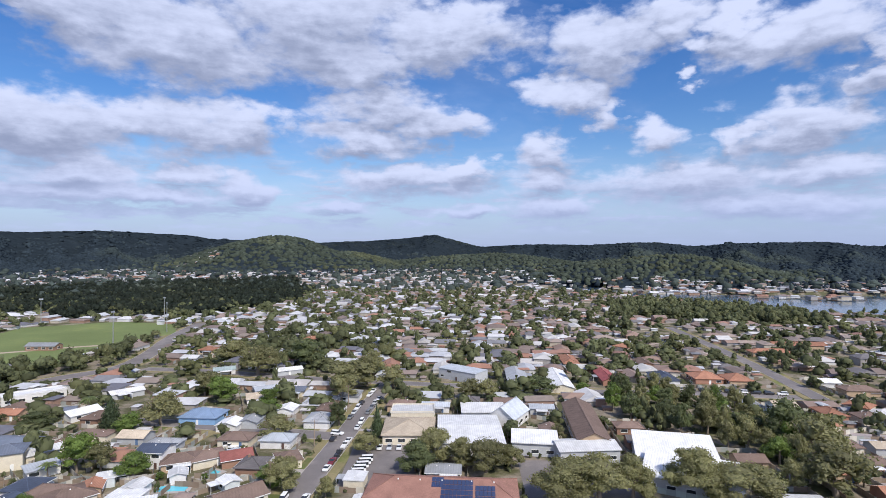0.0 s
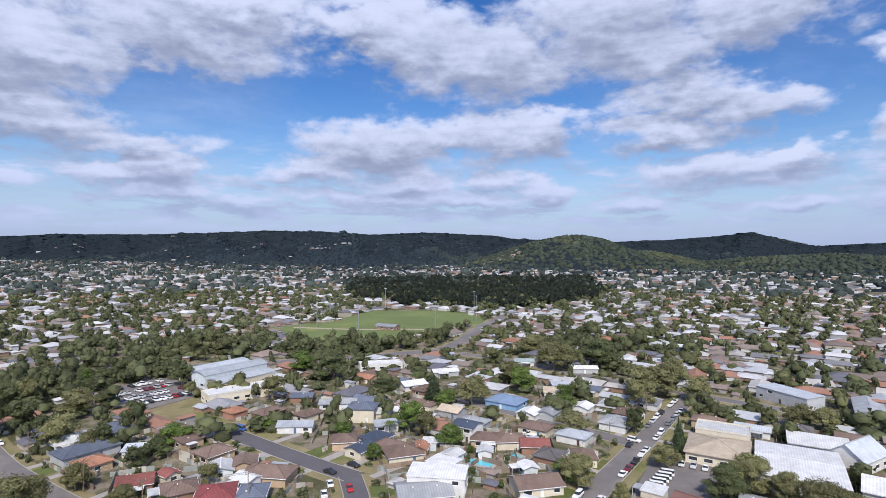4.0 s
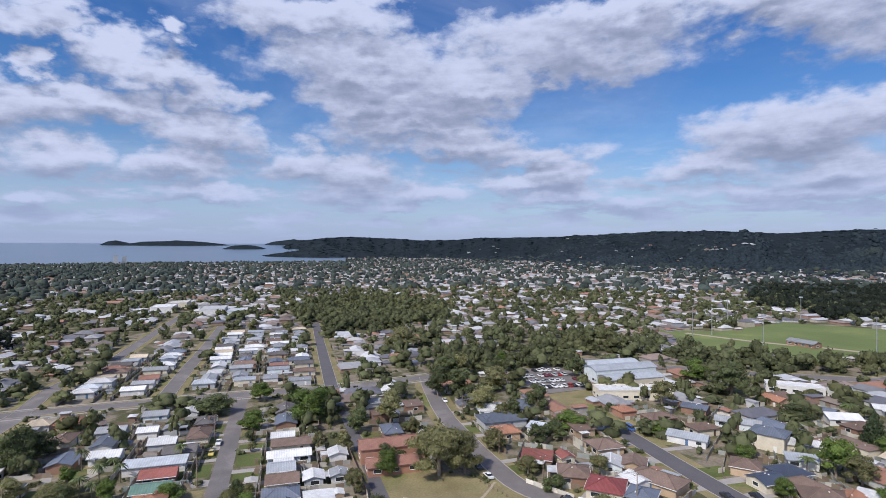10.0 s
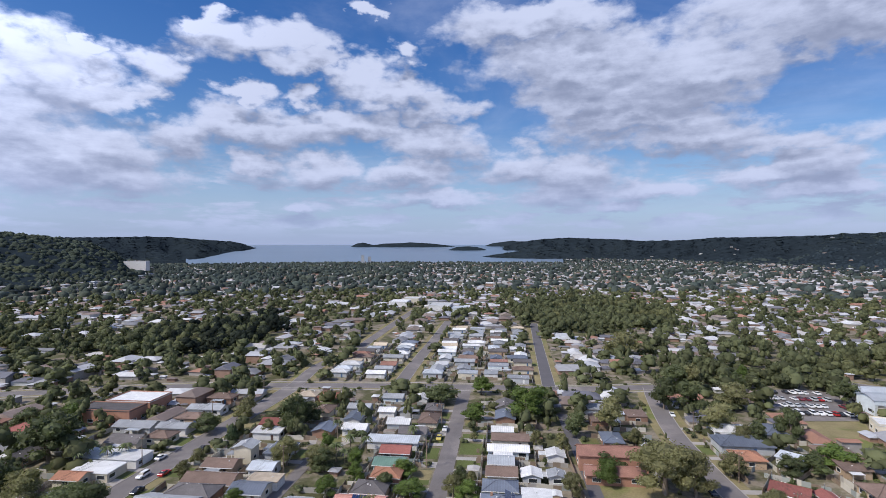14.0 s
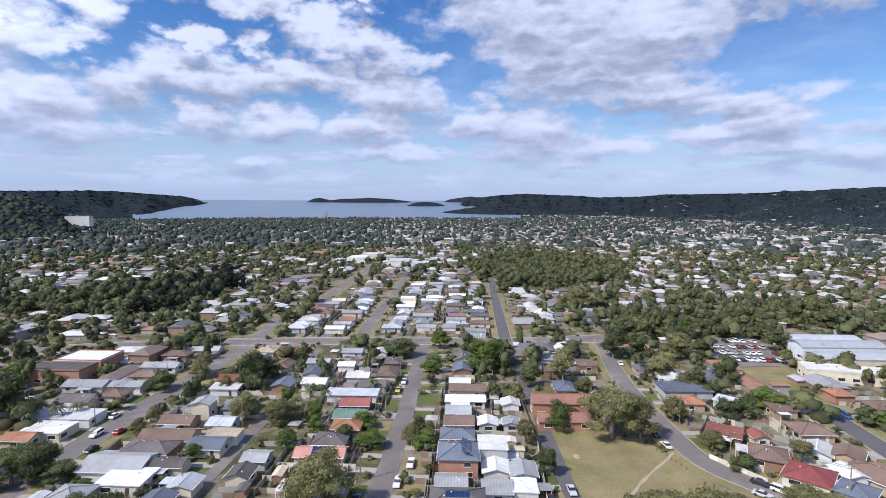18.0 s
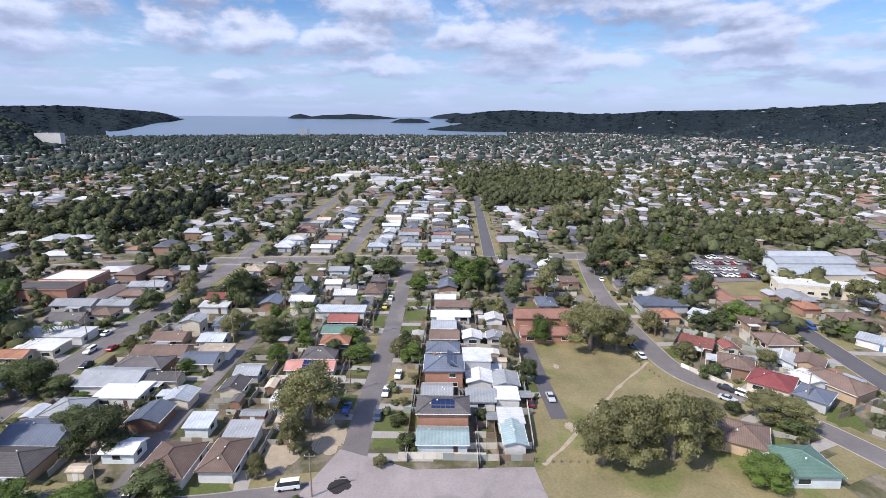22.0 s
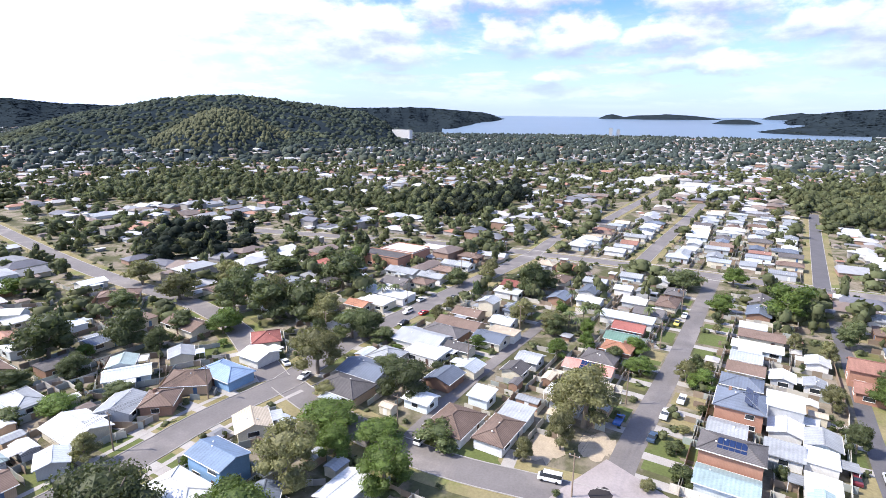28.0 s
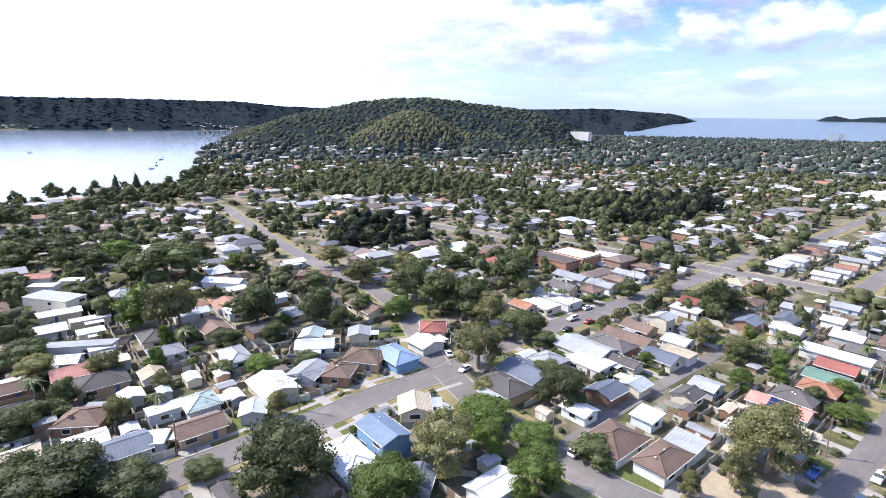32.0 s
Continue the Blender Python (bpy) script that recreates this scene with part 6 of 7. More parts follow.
def free_ground(x, y):
    ok = (height(x, y) < 14) & in_view(x, y) & (np.hypot(x, y) < 3300)
    ok &= ~inside_many(BAY_SHORE, x, y) & ~inside_many(INLET_SHORE, x, y)
    yaw = np.degrees(np.arctan2(-x, y))
    ok &= ~((np.hypot(x, y) > 2620) & (yaw > 80) & (yaw < 122))
    for poly in OPEN:
        ok &= ~inside_many(poly, x, y)
    return ok


# lots in rows between streets that run with the grid
us, vs_ = np.meshgrid(np.arange(-900, 3400, 13.0), np.arange(-3300, 3300, 15.5))
us = us + rng.uniform(-2.5, 2.5, us.shape)
row_id = np.round(vs_ / 15.5).astype(int)
keep = (row_id % 6 != 0) | (rng.random(us.shape) < 0.3)
block = (np.floor(us / 13.0).astype(int) % 11 != 0)
lot_x = (us * U[0] + vs_ * V[0])[keep & block]
lot_y = (us * U[1] + vs_ * V[1])[keep & block]
lot_x, lot_y = lot_x + rng.uniform(-2, 2, lot_x.shape), lot_y + rng.uniform(-3, 3, lot_y.shape)
dist = np.hypot(lot_x, lot_y)
ok = free_ground(lot_x, lot_y) & (dist > 95) & ((road_gap(lot_x, lot_y) > 8.5) | (dist > 750))
for name, poly in GROVES.items():
    if name not in ("south_trees", "club_trees"):
        ok &= ~inside_many(poly, lot_x, lot_y)


def yaw_of(x, y):
    a = np.degrees(np.arctan2(-x, y))
    return np.where(a < -100, a + 360, a)


def nearest_seen(x, y):
    """How near the ground comes into view in a direction."""
    return np.interp(yaw_of(x, y), [-60, 48, 56, 180], [146, 146, 90, 82])


def rect_points(x, y, turn, lx, ly):
    c, s = math.cos(radians(turn)), math.sin(radians(turn))
    return np.array([(x + c * u * lx / 2 - s * v * ly / 2, y + s * u * lx / 2 + c * v * ly / 2) for u in (-1, -0.33, 0.33, 1) for v in (-1, 0, 1)])


def fits(x, y, turn, lx, ly, gap, road=2.5):
    """Whether a footprint stands clear of houses, trunks, roads and open ground."""
    p = rect_points(x, y, turn, lx, ly)
    for hx_, hy_, ht, hl_, hw_ in HOUSES:
        if abs(hx_ - x) + abs(hy_ - y) > (hl_ + hw_ + lx + ly) * 0.75:
            continue
        c, s = math.cos(radians(ht)), math.sin(radians(ht))
        dx, dy = p[:, 0] - hx_, p[:, 1] - hy_
        if (np.maximum(np.abs(dx * c + dy * s) - hl_ / 2, np.abs(-dx * s + dy * c) - hw_ / 2) < gap).any() or math.hypot(hx_ - x, hy_ - y) < min(lx, ly) / 2 + gap:
            return False
    if any(math.hypot(tx - x, ty - y) < 0.4 * r + min(lx, ly) / 2 for tx, ty, r in TREES):
        return False
    return bool((road_gap(p[:, 0], p[:, 1]) > road).all() and free_ground(p[:, 0], p[:, 1]).all())


# close-set rows of cottages in the blocks beyond the cross street
ROW_ROOFS = ["white", "grey", "silver", "white", "slate", "grey", "brown", "silver", "white", "rust", "dark", "tan"]
for low_line, high_line, rows in (([(-276, -26), (-520, -11)], [(-276, 36), (-520, 56)], (0.13, 0.37, 0.63, 0.87)), ([(-276, -82), (-400, -68)], [(-276, -40), (-400, -32)], (0.22, 0.78))):
    for q in rows:
        for k in range(18):
            x = -284 - 10.4 * k + house_rng.uniform(-1.4, 1.4)
            if x < low_line[1][0] + 4:
                break
            a = np.interp(-x, [-low_line[0][0], -low_line[1][0]], [low_line[0][1], low_line[1][1]])
            b = np.interp(-x, [-high_line[0][0], -high_line[1][0]], [high_line[0][1], high_line[1][1]])
            y = float(a + (b - a) * q) + house_rng.uniform(-2.2, 2.2)
            lx, ly = house_rng.uniform(9.5, 13.0), house_rng.uniform(7.0, 8.2)
            if fits(x, y, 86, lx, ly, 0.9, 3.0):
                house(x, y, house_rng.choice((86, 86, 86, -4)), lx, ly, house_rng.choice(ROW_ROOFS), house_rng.choice(("gable", "hip", "gable", "flat")), cover="")
FILL = ["white", "brown", "grey", "silver", "dark", "brown", "slate", "rust", "tan", "grey", "brown", "dark", "brown"]
FILL_WEST = ["orange", "brown", "orange", "tan", "brown", "white", "dark", "rust"]
cu, cv = np.meshgrid(np.arange(-200, 520, 7.5), np.arange(-420, 420, 7.5))
cx, cy = (cu * U[0] + cv * V[0]).ravel(), (cu * U[1] + cv * V[1]).ravel()
cd = np.hypot(cx, cy)
m = (cd > nearest_seen(cx, cy)) & (cd < 300) & free_ground(cx, cy)
for poly in GROVES.values():
    m &= ~inside_many(poly, cx, cy)
cand = sorted(zip(cd[m], cx[m], cy[m]))
made = 0
for _, x, y in cand:
    if made >= 85:
        break
    turn = 86 if house_rng.random() < 0.35 else -4
    lx, ly = house_rng.uniform(9.5, 13), house_rng.uniform(7, 8.8)
    if fits(x, y, turn, lx, ly, 2.2, 3.5):
        house(float(x), float(y), turn, lx, ly, house_rng.choice(FILL_WEST if x > 60 else FILL), house_rng.choice(("gable", "hip", "hip", "gable", "flat")))
        made += 1

# garden sheds and garages in what room is left
SHED_DOOR = box_mesh("door", 1.1, 0.06, 1.9, TRIM)


def shed(x, y, turn, lx, ly, roof, walls):
    HOUSES.append((x, y, turn, lx, ly))
    ob = thing("garden_shed", pose(x, y, 0, 0, 0, turn), f"small {WALL_WORDS[walls]} backyard shed with {WORDS[roof]} roof", "shed", "sheds")
    part("wall", prism("wall", [(-ly / 2, -0.1), (ly / 2, -0.1), (ly / 2, 2.1), (0, 2.5), (-ly / 2, 2.1)], lx, WALL_MATS[walls]), ob)
    part("roof", prism("roof", gable_section(ly, 0.4, 0.2), lx + 0.4, ROOF_MATS[roof]), ob, pose(0, 0, 2.11))
    part("door", SHED_DOOR, ob, pose(0, -ly / 2 - 0.02, 0.02))


cand = [(d_, x + house_rng.uniform(-2, 2), y + house_rng.uniform(-2, 2)) for d_, x, y in cand]
made = 0
for d_, x, y in cand:
    if made >= 34 or d_ > 230:
        break
    lx, ly = house_rng.uniform(3, 6), house_rng.uniform(2.4, 3.6)
    turn = house_rng.choice((-4, 86))
    if house_rng.random() < 0.7 and fits(x, y, turn, lx, ly, 0.5, 4.0):
        shed(float(x), float(y), turn, lx, ly, house_rng.choice(["silver", "grey", "dark", "slate", "white", "tan"]), house_rng.choice(["grey", "tan", "brick", "cream"]))
        made += 1

hx, hy, _, hl, hw = np.array(HOUSES).T
for i in np.nonzero(ok & (dist < 480))[0]:
    if dist[i] < 180 or np.min(np.hypot(hx - lot_x[i], hy - lot_y[i]) - (hl + hw) / 4) < 6.5 or min((math.hypot(tx - lot_x[i], ty - lot_y[i]) - 0.5 * r for tx, ty, r in TREES), default=99) < 4:
        ok[i] = False
lot_x, lot_y, dist = lot_x[ok], lot_y[ok], dist[ok]
order = np.argsort(dist)
lot_x, lot_y, dist = lot_x[order], lot_y[order], dist[order]
fx, fy, fd = lot_x, lot_y, dist
thin = rng.random(len(fx)) < np.clip(1.05 - fd / 2600, 0.45, 0.92) * np.where(fx > 60, 0.8, 1.0) * np.interp(yaw_of(fx, fy), [92, 102], [1.0, 0.55])
fx, fy, fd = fx[thin], fy[thin], fd[thin]


def far_houses(x, y, tiles, size=1.0):
    """Distant houses joined into one mesh of roofs and one of walls."""
    n = len(x)
    L, W = rng.uniform(9.5, 16.5, n) / 2 * size, rng.uniform(7.5, 11.5, n) / 2 * size
    low, rise = rng.choice([2.2] * 12 + [4.6], n) * (size if size < 1 else 1) ** 0.3, W * rng.uniform(0.25, 0.45, n)
    hip = np.where(rng.random(n) < 0.5, 1.0, 0.0)
    ridge = L - hip * W * 0.9
    turn = np.radians(np.where(rng.random(n) < 0.4, 86, -4) + rng.normal(0, 3, n))
    z0 = height(x, y)

    def put(px_, py_, pz):
        return np.stack([x + px_ * np.cos(turn) - py_ * np.sin(turn), y + px_ * np.sin(turn) + py_ * np.cos(turn), z0 + pz], 1)
    e = 0.5
    one = np.ones(n)
    roof_v = np.stack([put(-L - e, -W - e, low), put(L + e, -W - e, low), put(L + e, W + e, low), put(-L - e, W + e, low), put(-ridge, 0 * one, low + rise), put(ridge, 0 * one, low + rise)], 1)
    roof_f = np.array([(0, 1, 5), (0, 5, 4), (2, 3, 4), (2, 4, 5), (1, 2, 5), (3, 0, 4), (0, 3, 2), (0, 2, 1)])
    wall_v = np.stack([put(sx * L, sy * W, zz) for zz in (0 * one - 0.5, low) for sx, sy in ((-1, -1), (1, -1), (1, 1), (-1, 1))], 1)
    wall_f = np.array([(0, 1, 5, 4), (1, 2, 6, 5), (2, 3, 7, 6), (3, 0, 4, 7)])
    shift6, shift8 = np.arange(n)[:, None, None] * 6, np.arange(n)[:, None, None] * 8
    bulk("distant_roofs", roof_v.reshape(-1, 3), (roof_f[None] + shift6).reshape(-1, 3), FAR_TILES if tiles else FAR_ROOFS, "distant suburban roofs, white, grey, brown and terracotta", "houses")
    bulk("distant_walls", wall_v.reshape(-1, 3), (wall_f[None] + shift8).reshape(-1, 4), FAR_WALLS, "distant house walls, cream, white and brick", "houses")


west = (fx > 60) & (fd < 900)
far_houses(fx[~west], fy[~west], False)
far_houses(fx[west], fy[west], True)
# carports, sheds and annexes behind the houses
sheds = fd < 1100
far_houses(fx[sheds] + rng.uniform(6, 9, sheds.sum()) * rng.choice([-1, 1], sheds.sum()), fy[sheds] + rng.uniform(5, 9, sheds.sum()) * rng.choice([-1, 1], sheds.sum()), False, 0.42)

# houses among the trees on the hillsides
hill_yaw = np.concatenate([rng.normal(24, 1.5, 14), rng.normal(42, 1.6, 13), rng.normal(52, 3, 12), rng.uniform(-38, 2, 110), rng.normal(155, 4, 60), rng.normal(66, 6, 12)])
hill_r = np.concatenate([rng.uniform(1500, 1700, 14), rng.uniform(1950, 2200, 13), rng.uniform(1700, 2500, 12), rng.uniform(880, 1060, 110), rng.uniform(3080, 3300, 60), rng.uniform(2600, 3000, 12)])
far_houses(-np.sin(np.radians(hill_yaw)) * hill_r, np.cos(np.radians(hill_yaw)) * hill_r, False)


# ---- trees of the suburb ----
def thicket(name, x, y, r, h, mat, label, detail, sink=0.0, leaf=0.06):
    """Many tree crowns in one mesh, each a cluster of ragged leaf clumps."""
    n = len(x)
    if not n:
        return
    z0 = height(x, y)
    allv, allf, base = [], [], 0
    if detail == "far":
        lumps = ICO_V[None] * rng.uniform(0.6, 1.25, (n, len(ICO_V), 1))
        v = lumps * np.stack([r, r, h * 0.5], 1)[:, None, :] + np.stack([x, y, z0 + h * 0.52 - sink], 1)[:, None, :]
        f = ICO_F[None] + np.arange(n)[:, None, None] * len(ICO_V)
        return bulk(name, v.reshape(-1, 3), f.reshape(-1, 3), mat, label, "trees", True)
    protos = [crown_arrays(s, 40 + k, detail, leaf, 0.25 if detail > 30 else 0.08, 0.82) for k, s in enumerate(("gum", "dark", "leafy", "dark", "gum"))]
    pick = rng.integers(0, len(protos), n)
    for k, (pv, pf) in enumerate(protos):
        m = pick == k
        a = rng.uniform(0, 6.283, m.sum())
        c, s = np.cos(a)[:, None], np.sin(a)[:, None]
        X = (pv[None, :, 0] * c - pv[None, :, 1] * s) * 2 * r[m][:, None] + x[m][:, None]
        Y = (pv[None, :, 0] * s + pv[None, :, 1] * c) * 2 * r[m][:, None] + y[m][:, None]
        Z = pv[None, :, 2] * h[m][:, None] + z0[m][:, None] - sink
        allv.append(np.stack([X, Y, Z], -1).reshape(-1, 3))
        allf.append((pf[None] + (np.arange(m.sum()) * len(pv))[:, None, None]).reshape(-1, 3) + base)
        base += m.sum() * len(pv)
    v, f = np.vstack(allv), np.vstack(allf)
    return bulk(name, v, f, mat, label, "trees", True)


def scatter(count, r0, r1):
    a = np.radians(rng.uniform(-46, 182, count))
    r = np.sqrt(rng.uniform(r0 * r0, r1 * r1, count))
    return -np.sin(a) * r, np.cos(a) * r


ALL_HOUSES = np.array([(a, b, c, d, e) for a, b, c, d, e in HOUSES])


def clear_of_houses(x, y, gap):
    ok_ = np.ones(len(x), bool)
    for hx_, hy_, ht, hl_, hw_ in ALL_HOUSES:
        c, s = math.cos(radians(ht)), math.sin(radians(ht))
        dx, dy = x - hx_, y - hy_
        u, v = np.abs(dx * c + dy * s) - hl_ / 2, np.abs(-dx * s + dy * c) - hw_ / 2
        ok_ &= (np.maximum(u, v) > gap)
    return ok_


# small sheds and lean-tos in the back yards, too many to tell apart
x, y = scatter(9000, 100, 480)
ok = free_ground(x, y) & (np.hypot(x, y) > nearest_seen(x, y)) & (road_gap(x, y) > 5) & clear_of_houses(x, y, 2.6)
for tx, ty, r in TREES:
    ok &= np.hypot(x - tx, y - ty) > 0.6 * r + 1.5
for poly in GROVES.values():
    ok &= ~inside_many(poly, x, y)
x, y = x[ok], y[ok]
apart = [i for i in range(len(x)) if i == 0 or np.min(np.hypot(x[:i] - x[i], y[:i] - y[i])) > 6.5][:520]
far_houses(x[apart], y[apart], False, 0.27)

# fence panels along the sides and backs of the lots
fence_at = []
for hx_, hy_, ht, hl_, hw_ in HOUSES:
    if hl_ < 7 or hl_ > 22 or math.hypot(hx_, hy_) > 420:
        continue
    c, s = math.cos(radians(ht)), math.sin(radians(ht))
    for side in (-1, 1):
        for k in range(-6, 7):
            fence_at.append((hx_ + c * side * (hl_ / 2 + 1.6) - s * k * 2.4, hy_ + s * side * (hl_ / 2 + 1.6) + c * k * 2.4, ht + 90))
    for k in range(-3, 4):
        fence_at.append((hx_ + c * k * 2.4 - s * (hw_ / 2 + 8), hy_ + s * k * 2.4 + c * (hw_ / 2 + 8), ht))
fence_at = np.array(fence_at)
fx_, fy_ = fence_at[:, 0], fence_at[:, 1]
ok = free_ground(fx_, fy_) & (road_gap(fx_, fy_) > 4.5) & clear_of_houses(fx_, fy_, 1.3) & (np.hypot(fx_, fy_) > nearest_seen(fx_, fy_))
fx_, fy_, turn = fx_[ok], fy_[ok], np.radians(fence_at[ok, 2])
n = len(fx_)
tall = rng.uniform(1.4, 1.8, n)
corner = []
for u, v, top in ((-1.2, -0.04, 0), (1.2, -0.04, 0), (1.2, 0.04, 0), (-1.2, 0.04, 0), (-1.2, -0.04, 1), (1.2, -0.04, 1), (1.2, 0.04, 1), (-1.2, 0.04, 1)):
    corner.append(np.stack([fx_ + u * np.cos(turn) - v * np.sin(turn), fy_ + u * np.sin(turn) + v * np.cos(turn), np.where(top, tall, -0.1)], 1))
panel_f = np.array([(0, 1, 5, 4), (1, 2, 6, 5), (2, 3, 7, 6), (3, 0, 4, 7), (4, 5, 6, 7)])
bulk("yard_fences", np.stack(corner, 1).reshape(-1, 3), (panel_f[None] + np.arange(n)[:, None, None] * 8).reshape(-1, 4), YARD_FENCE, "paling and sheet metal fences between back yards", "fences")

# single trees in gardens close by
x, y = scatter(1500, 88, 330)
ok = free_ground(x, y) & (np.hypot(x, y) > nearest_seen(x, y)) & (road_gap(x, y) > 2.0) & clear_of_houses(x, y, 1.2)
for tx, ty, r in TREES:
    ok &= np.hypot(x - tx, y - ty) > r + 1.5
x, y = x[ok], y[ok]
sel = np.argsort(np.hypot(x, y))[:90]
for i in sel:
    small = rng.random() < 0.6
    tree(str(rng.choice(["bush", "bush", "leafy", "gum", "dark"] if small else ["gum", "dark", "leafy", "gum"])), float(x[i]), float(y[i]),
         float(rng.uniform(1.0, 2.0) if small else rng.uniform(2.2, 3.6)), float(rng.uniform(2.0, 4.2) if small else rng.uniform(5, 9)))

# groves: the nearest as single trees, the rest in one mass
gx, gy, shady = [], [], []
for name, poly in GROVES.items():
    px_, py_ = np.array(poly).T
    step = 10.0
    mx, my = np.meshgrid(np.arange(px_.min(), px_.max(), step), np.arange(py_.min(), py_.max(), step))
    mx, my = mx.ravel() + rng.uniform(-4.5, 4.5, mx.size), my.ravel() + rng.uniform(-4.5, 4.5, my.size)
    m = inside_many(poly, mx, my) & (road_gap(mx, my) > 3)
    if name in ("south_trees", "club_trees", "road_trees"):
        m &= rng.random(mx.size) < {"south_trees": 0.4, "club_trees": 0.3, "road_trees": 0.5}[name]
    m &= clear_of_houses(mx, my, 0.5)
    if name == "reserve" or name == "club_trees":
        for X, Y in zip(mx[m], my[m]):
            tree(str(rng.choice(["gum", "gum", "leafy", "dark"])), float(X), float(Y), float(rng.uniform(3.2, 5.2)), float(rng.uniform(9, 15)))
        continue
    # these groves take the canopy colour with cloud shade in it
    shady.append(np.full(m.sum(), name in ("oval_wood", "south_wood", "dark_wood", "grove_north")))
    gx.append(mx[m])
    gy.append(my[m])
gx, gy, shady = np.concatenate(gx), np.concatenate(gy), np.concatenate(shady)
gr, gh = rng.uniform(3.2, 7.2, len(gx)), rng.uniform(6, 15, len(gx))
gum_like = ~shady
close_by = np.hypot(gx, gy) < 520
for m, leaves, size in ((close_by, 200, 0.05), (~close_by, 60, 0.085)):
    thicket("grove", gx[gum_like & m], gy[gum_like & m], gr[gum_like & m], gh[gum_like & m], WOODS, "dense groves of olive green trees", leaves, 1.0, size)
    thicket("grove", gx[shady & m], gy[shady & m], gr[shady & m], gh[shady & m], CLOUDED_WOODS, "dense groves of dark green trees, cloud shade in their colour", leaves, 1.0, size)

x, y = scatter(12000, 86, 420)
ok = free_ground(x, y) & (np.hypot(x, y) > nearest_seen(x, y)) & (road_gap(x, y) > 1.2) & clear_of_houses(x, y, 0.5)
x, y = x[ok][:3300], y[ok][:3300]
n = len(x)
thicket("garden_shrubs", x, y, rng.uniform(0.6, 1.7, n), rng.uniform(1.0, 3.4, n), WOODS, "clipped and straggling garden shrubs", 20, 0.5, 0.16)
x, y = scatter(7600, 200, 900)
ok = free_ground(x, y) & (road_gap(x, y) > 2.5) & clear_of_houses(x, y, 0.8)
x, y = x[ok], y[ok]
d = np.hypot(x, y)
keep_ = rng.random(len(x)) < np.where(x > 40, 0.9, np.where((x < -276) & (x > -520) & (y > -60) & (y < 56), 0.35, 1.0))
x, y = x[keep_], y[keep_]
mid = len(x)
thicket("garden_trees", x, y, rng.uniform(1.9, 6.8, mid), rng.uniform(4, 12, mid), WOODS, "garden and street trees among the houses", 44, 0.8, 0.1)
x, y = scatter(60000, 850, 3200)
ok = free_ground(x, y) & (rng.random(len(x)) < np.interp(yaw_of(x, y), [92, 104], [0.42, 0.8]))
x, y = x[ok], y[ok]
n = len(x)
thicket("distant_trees", x, y, 2.6 + 9.0 * rng.random(n) ** 2.2, rng.uniform(5.5, 13.5, n), FAR_TREES, "distant trees between suburban roofs, haze put into their colour", "far")

# forest on the hills, closer set on the bluff
x, y = scatter(46000, 800, 4700)
bx, by = scatter(52000, 1030, 2350)
b_yaw = np.degrees(np.arctan2(-bx, by))
b_yaw = np.where(b_yaw < -100, b_yaw + 360, b_yaw)
m = (b_yaw > 117) & (b_yaw < 162)
bx, by = bx[m], by[m]
fx_, fy_ = scatter(40000, 830, 1950)
m = yaw_of(fx_, fy_) < 62
x, y = np.concatenate([x, bx, fx_[m]]), np.concatenate([y, by, fy_[m]])
kx, ky = rng.normal(0, 62, 1500), rng.normal(0, 62, 1500)
x = np.concatenate([x, kx - math.sin(radians(139.6)) * 1165])
y = np.concatenate([y, ky + math.cos(radians(139.6)) * 1165])
z = height(x, y)
ok = (z > 6) & (z < 400) & in_view(x, y) & ~(inside_many(BAY_SHORE, x, y) & (z < 12))
x, y = x[ok], y[ok]
d = np.hypot(x, y)
n = len(x)
r_, h_ = rng.uniform(4.5, 10.0, n) * (0.5 + d / 3000), rng.uniform(8, 14, n) * (0.8 + d / 9000)
near_hill = (yaw_of(x, y) > 117) & (d < 2400)
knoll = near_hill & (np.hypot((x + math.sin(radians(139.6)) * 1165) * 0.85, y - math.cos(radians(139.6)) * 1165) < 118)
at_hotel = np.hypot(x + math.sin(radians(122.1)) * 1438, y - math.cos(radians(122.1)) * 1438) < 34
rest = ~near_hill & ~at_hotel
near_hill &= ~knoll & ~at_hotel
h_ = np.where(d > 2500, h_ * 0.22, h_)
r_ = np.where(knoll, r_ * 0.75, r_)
# foothill bumps get the lighter canopy: sun between cloud shadows, put into colour
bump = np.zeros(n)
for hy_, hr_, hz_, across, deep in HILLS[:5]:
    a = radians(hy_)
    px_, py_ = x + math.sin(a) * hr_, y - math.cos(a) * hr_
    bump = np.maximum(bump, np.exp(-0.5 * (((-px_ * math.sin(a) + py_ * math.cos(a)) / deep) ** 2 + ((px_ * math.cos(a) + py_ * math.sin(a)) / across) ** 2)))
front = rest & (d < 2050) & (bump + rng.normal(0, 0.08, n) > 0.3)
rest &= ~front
thicket("hill_forest", x[rest], y[rest], r_[rest], h_[rest], HAZED_FOREST, "eucalypt forest on the far hills, haze and cloud shade in its colour", "far", 0.55 * h_[rest])
thicket("foothill_forest", x[front], y[front], r_[front], h_[front], BLUFF_WOOD, "foothill eucalypt forest, sunlight put into its olive green", "far", 0.5 * h_[front])
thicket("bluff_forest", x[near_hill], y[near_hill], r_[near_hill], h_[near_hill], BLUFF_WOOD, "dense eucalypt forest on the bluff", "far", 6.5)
# the knoll's sunlight is painted as a lighter canopy
thicket("knoll_scrub", x[knoll], y[knoll], r_[knoll], h_[knoll], SUNLIT_WOOD, "forest on a knoll, lighter green to stand for sunlight", "far", 6.0)

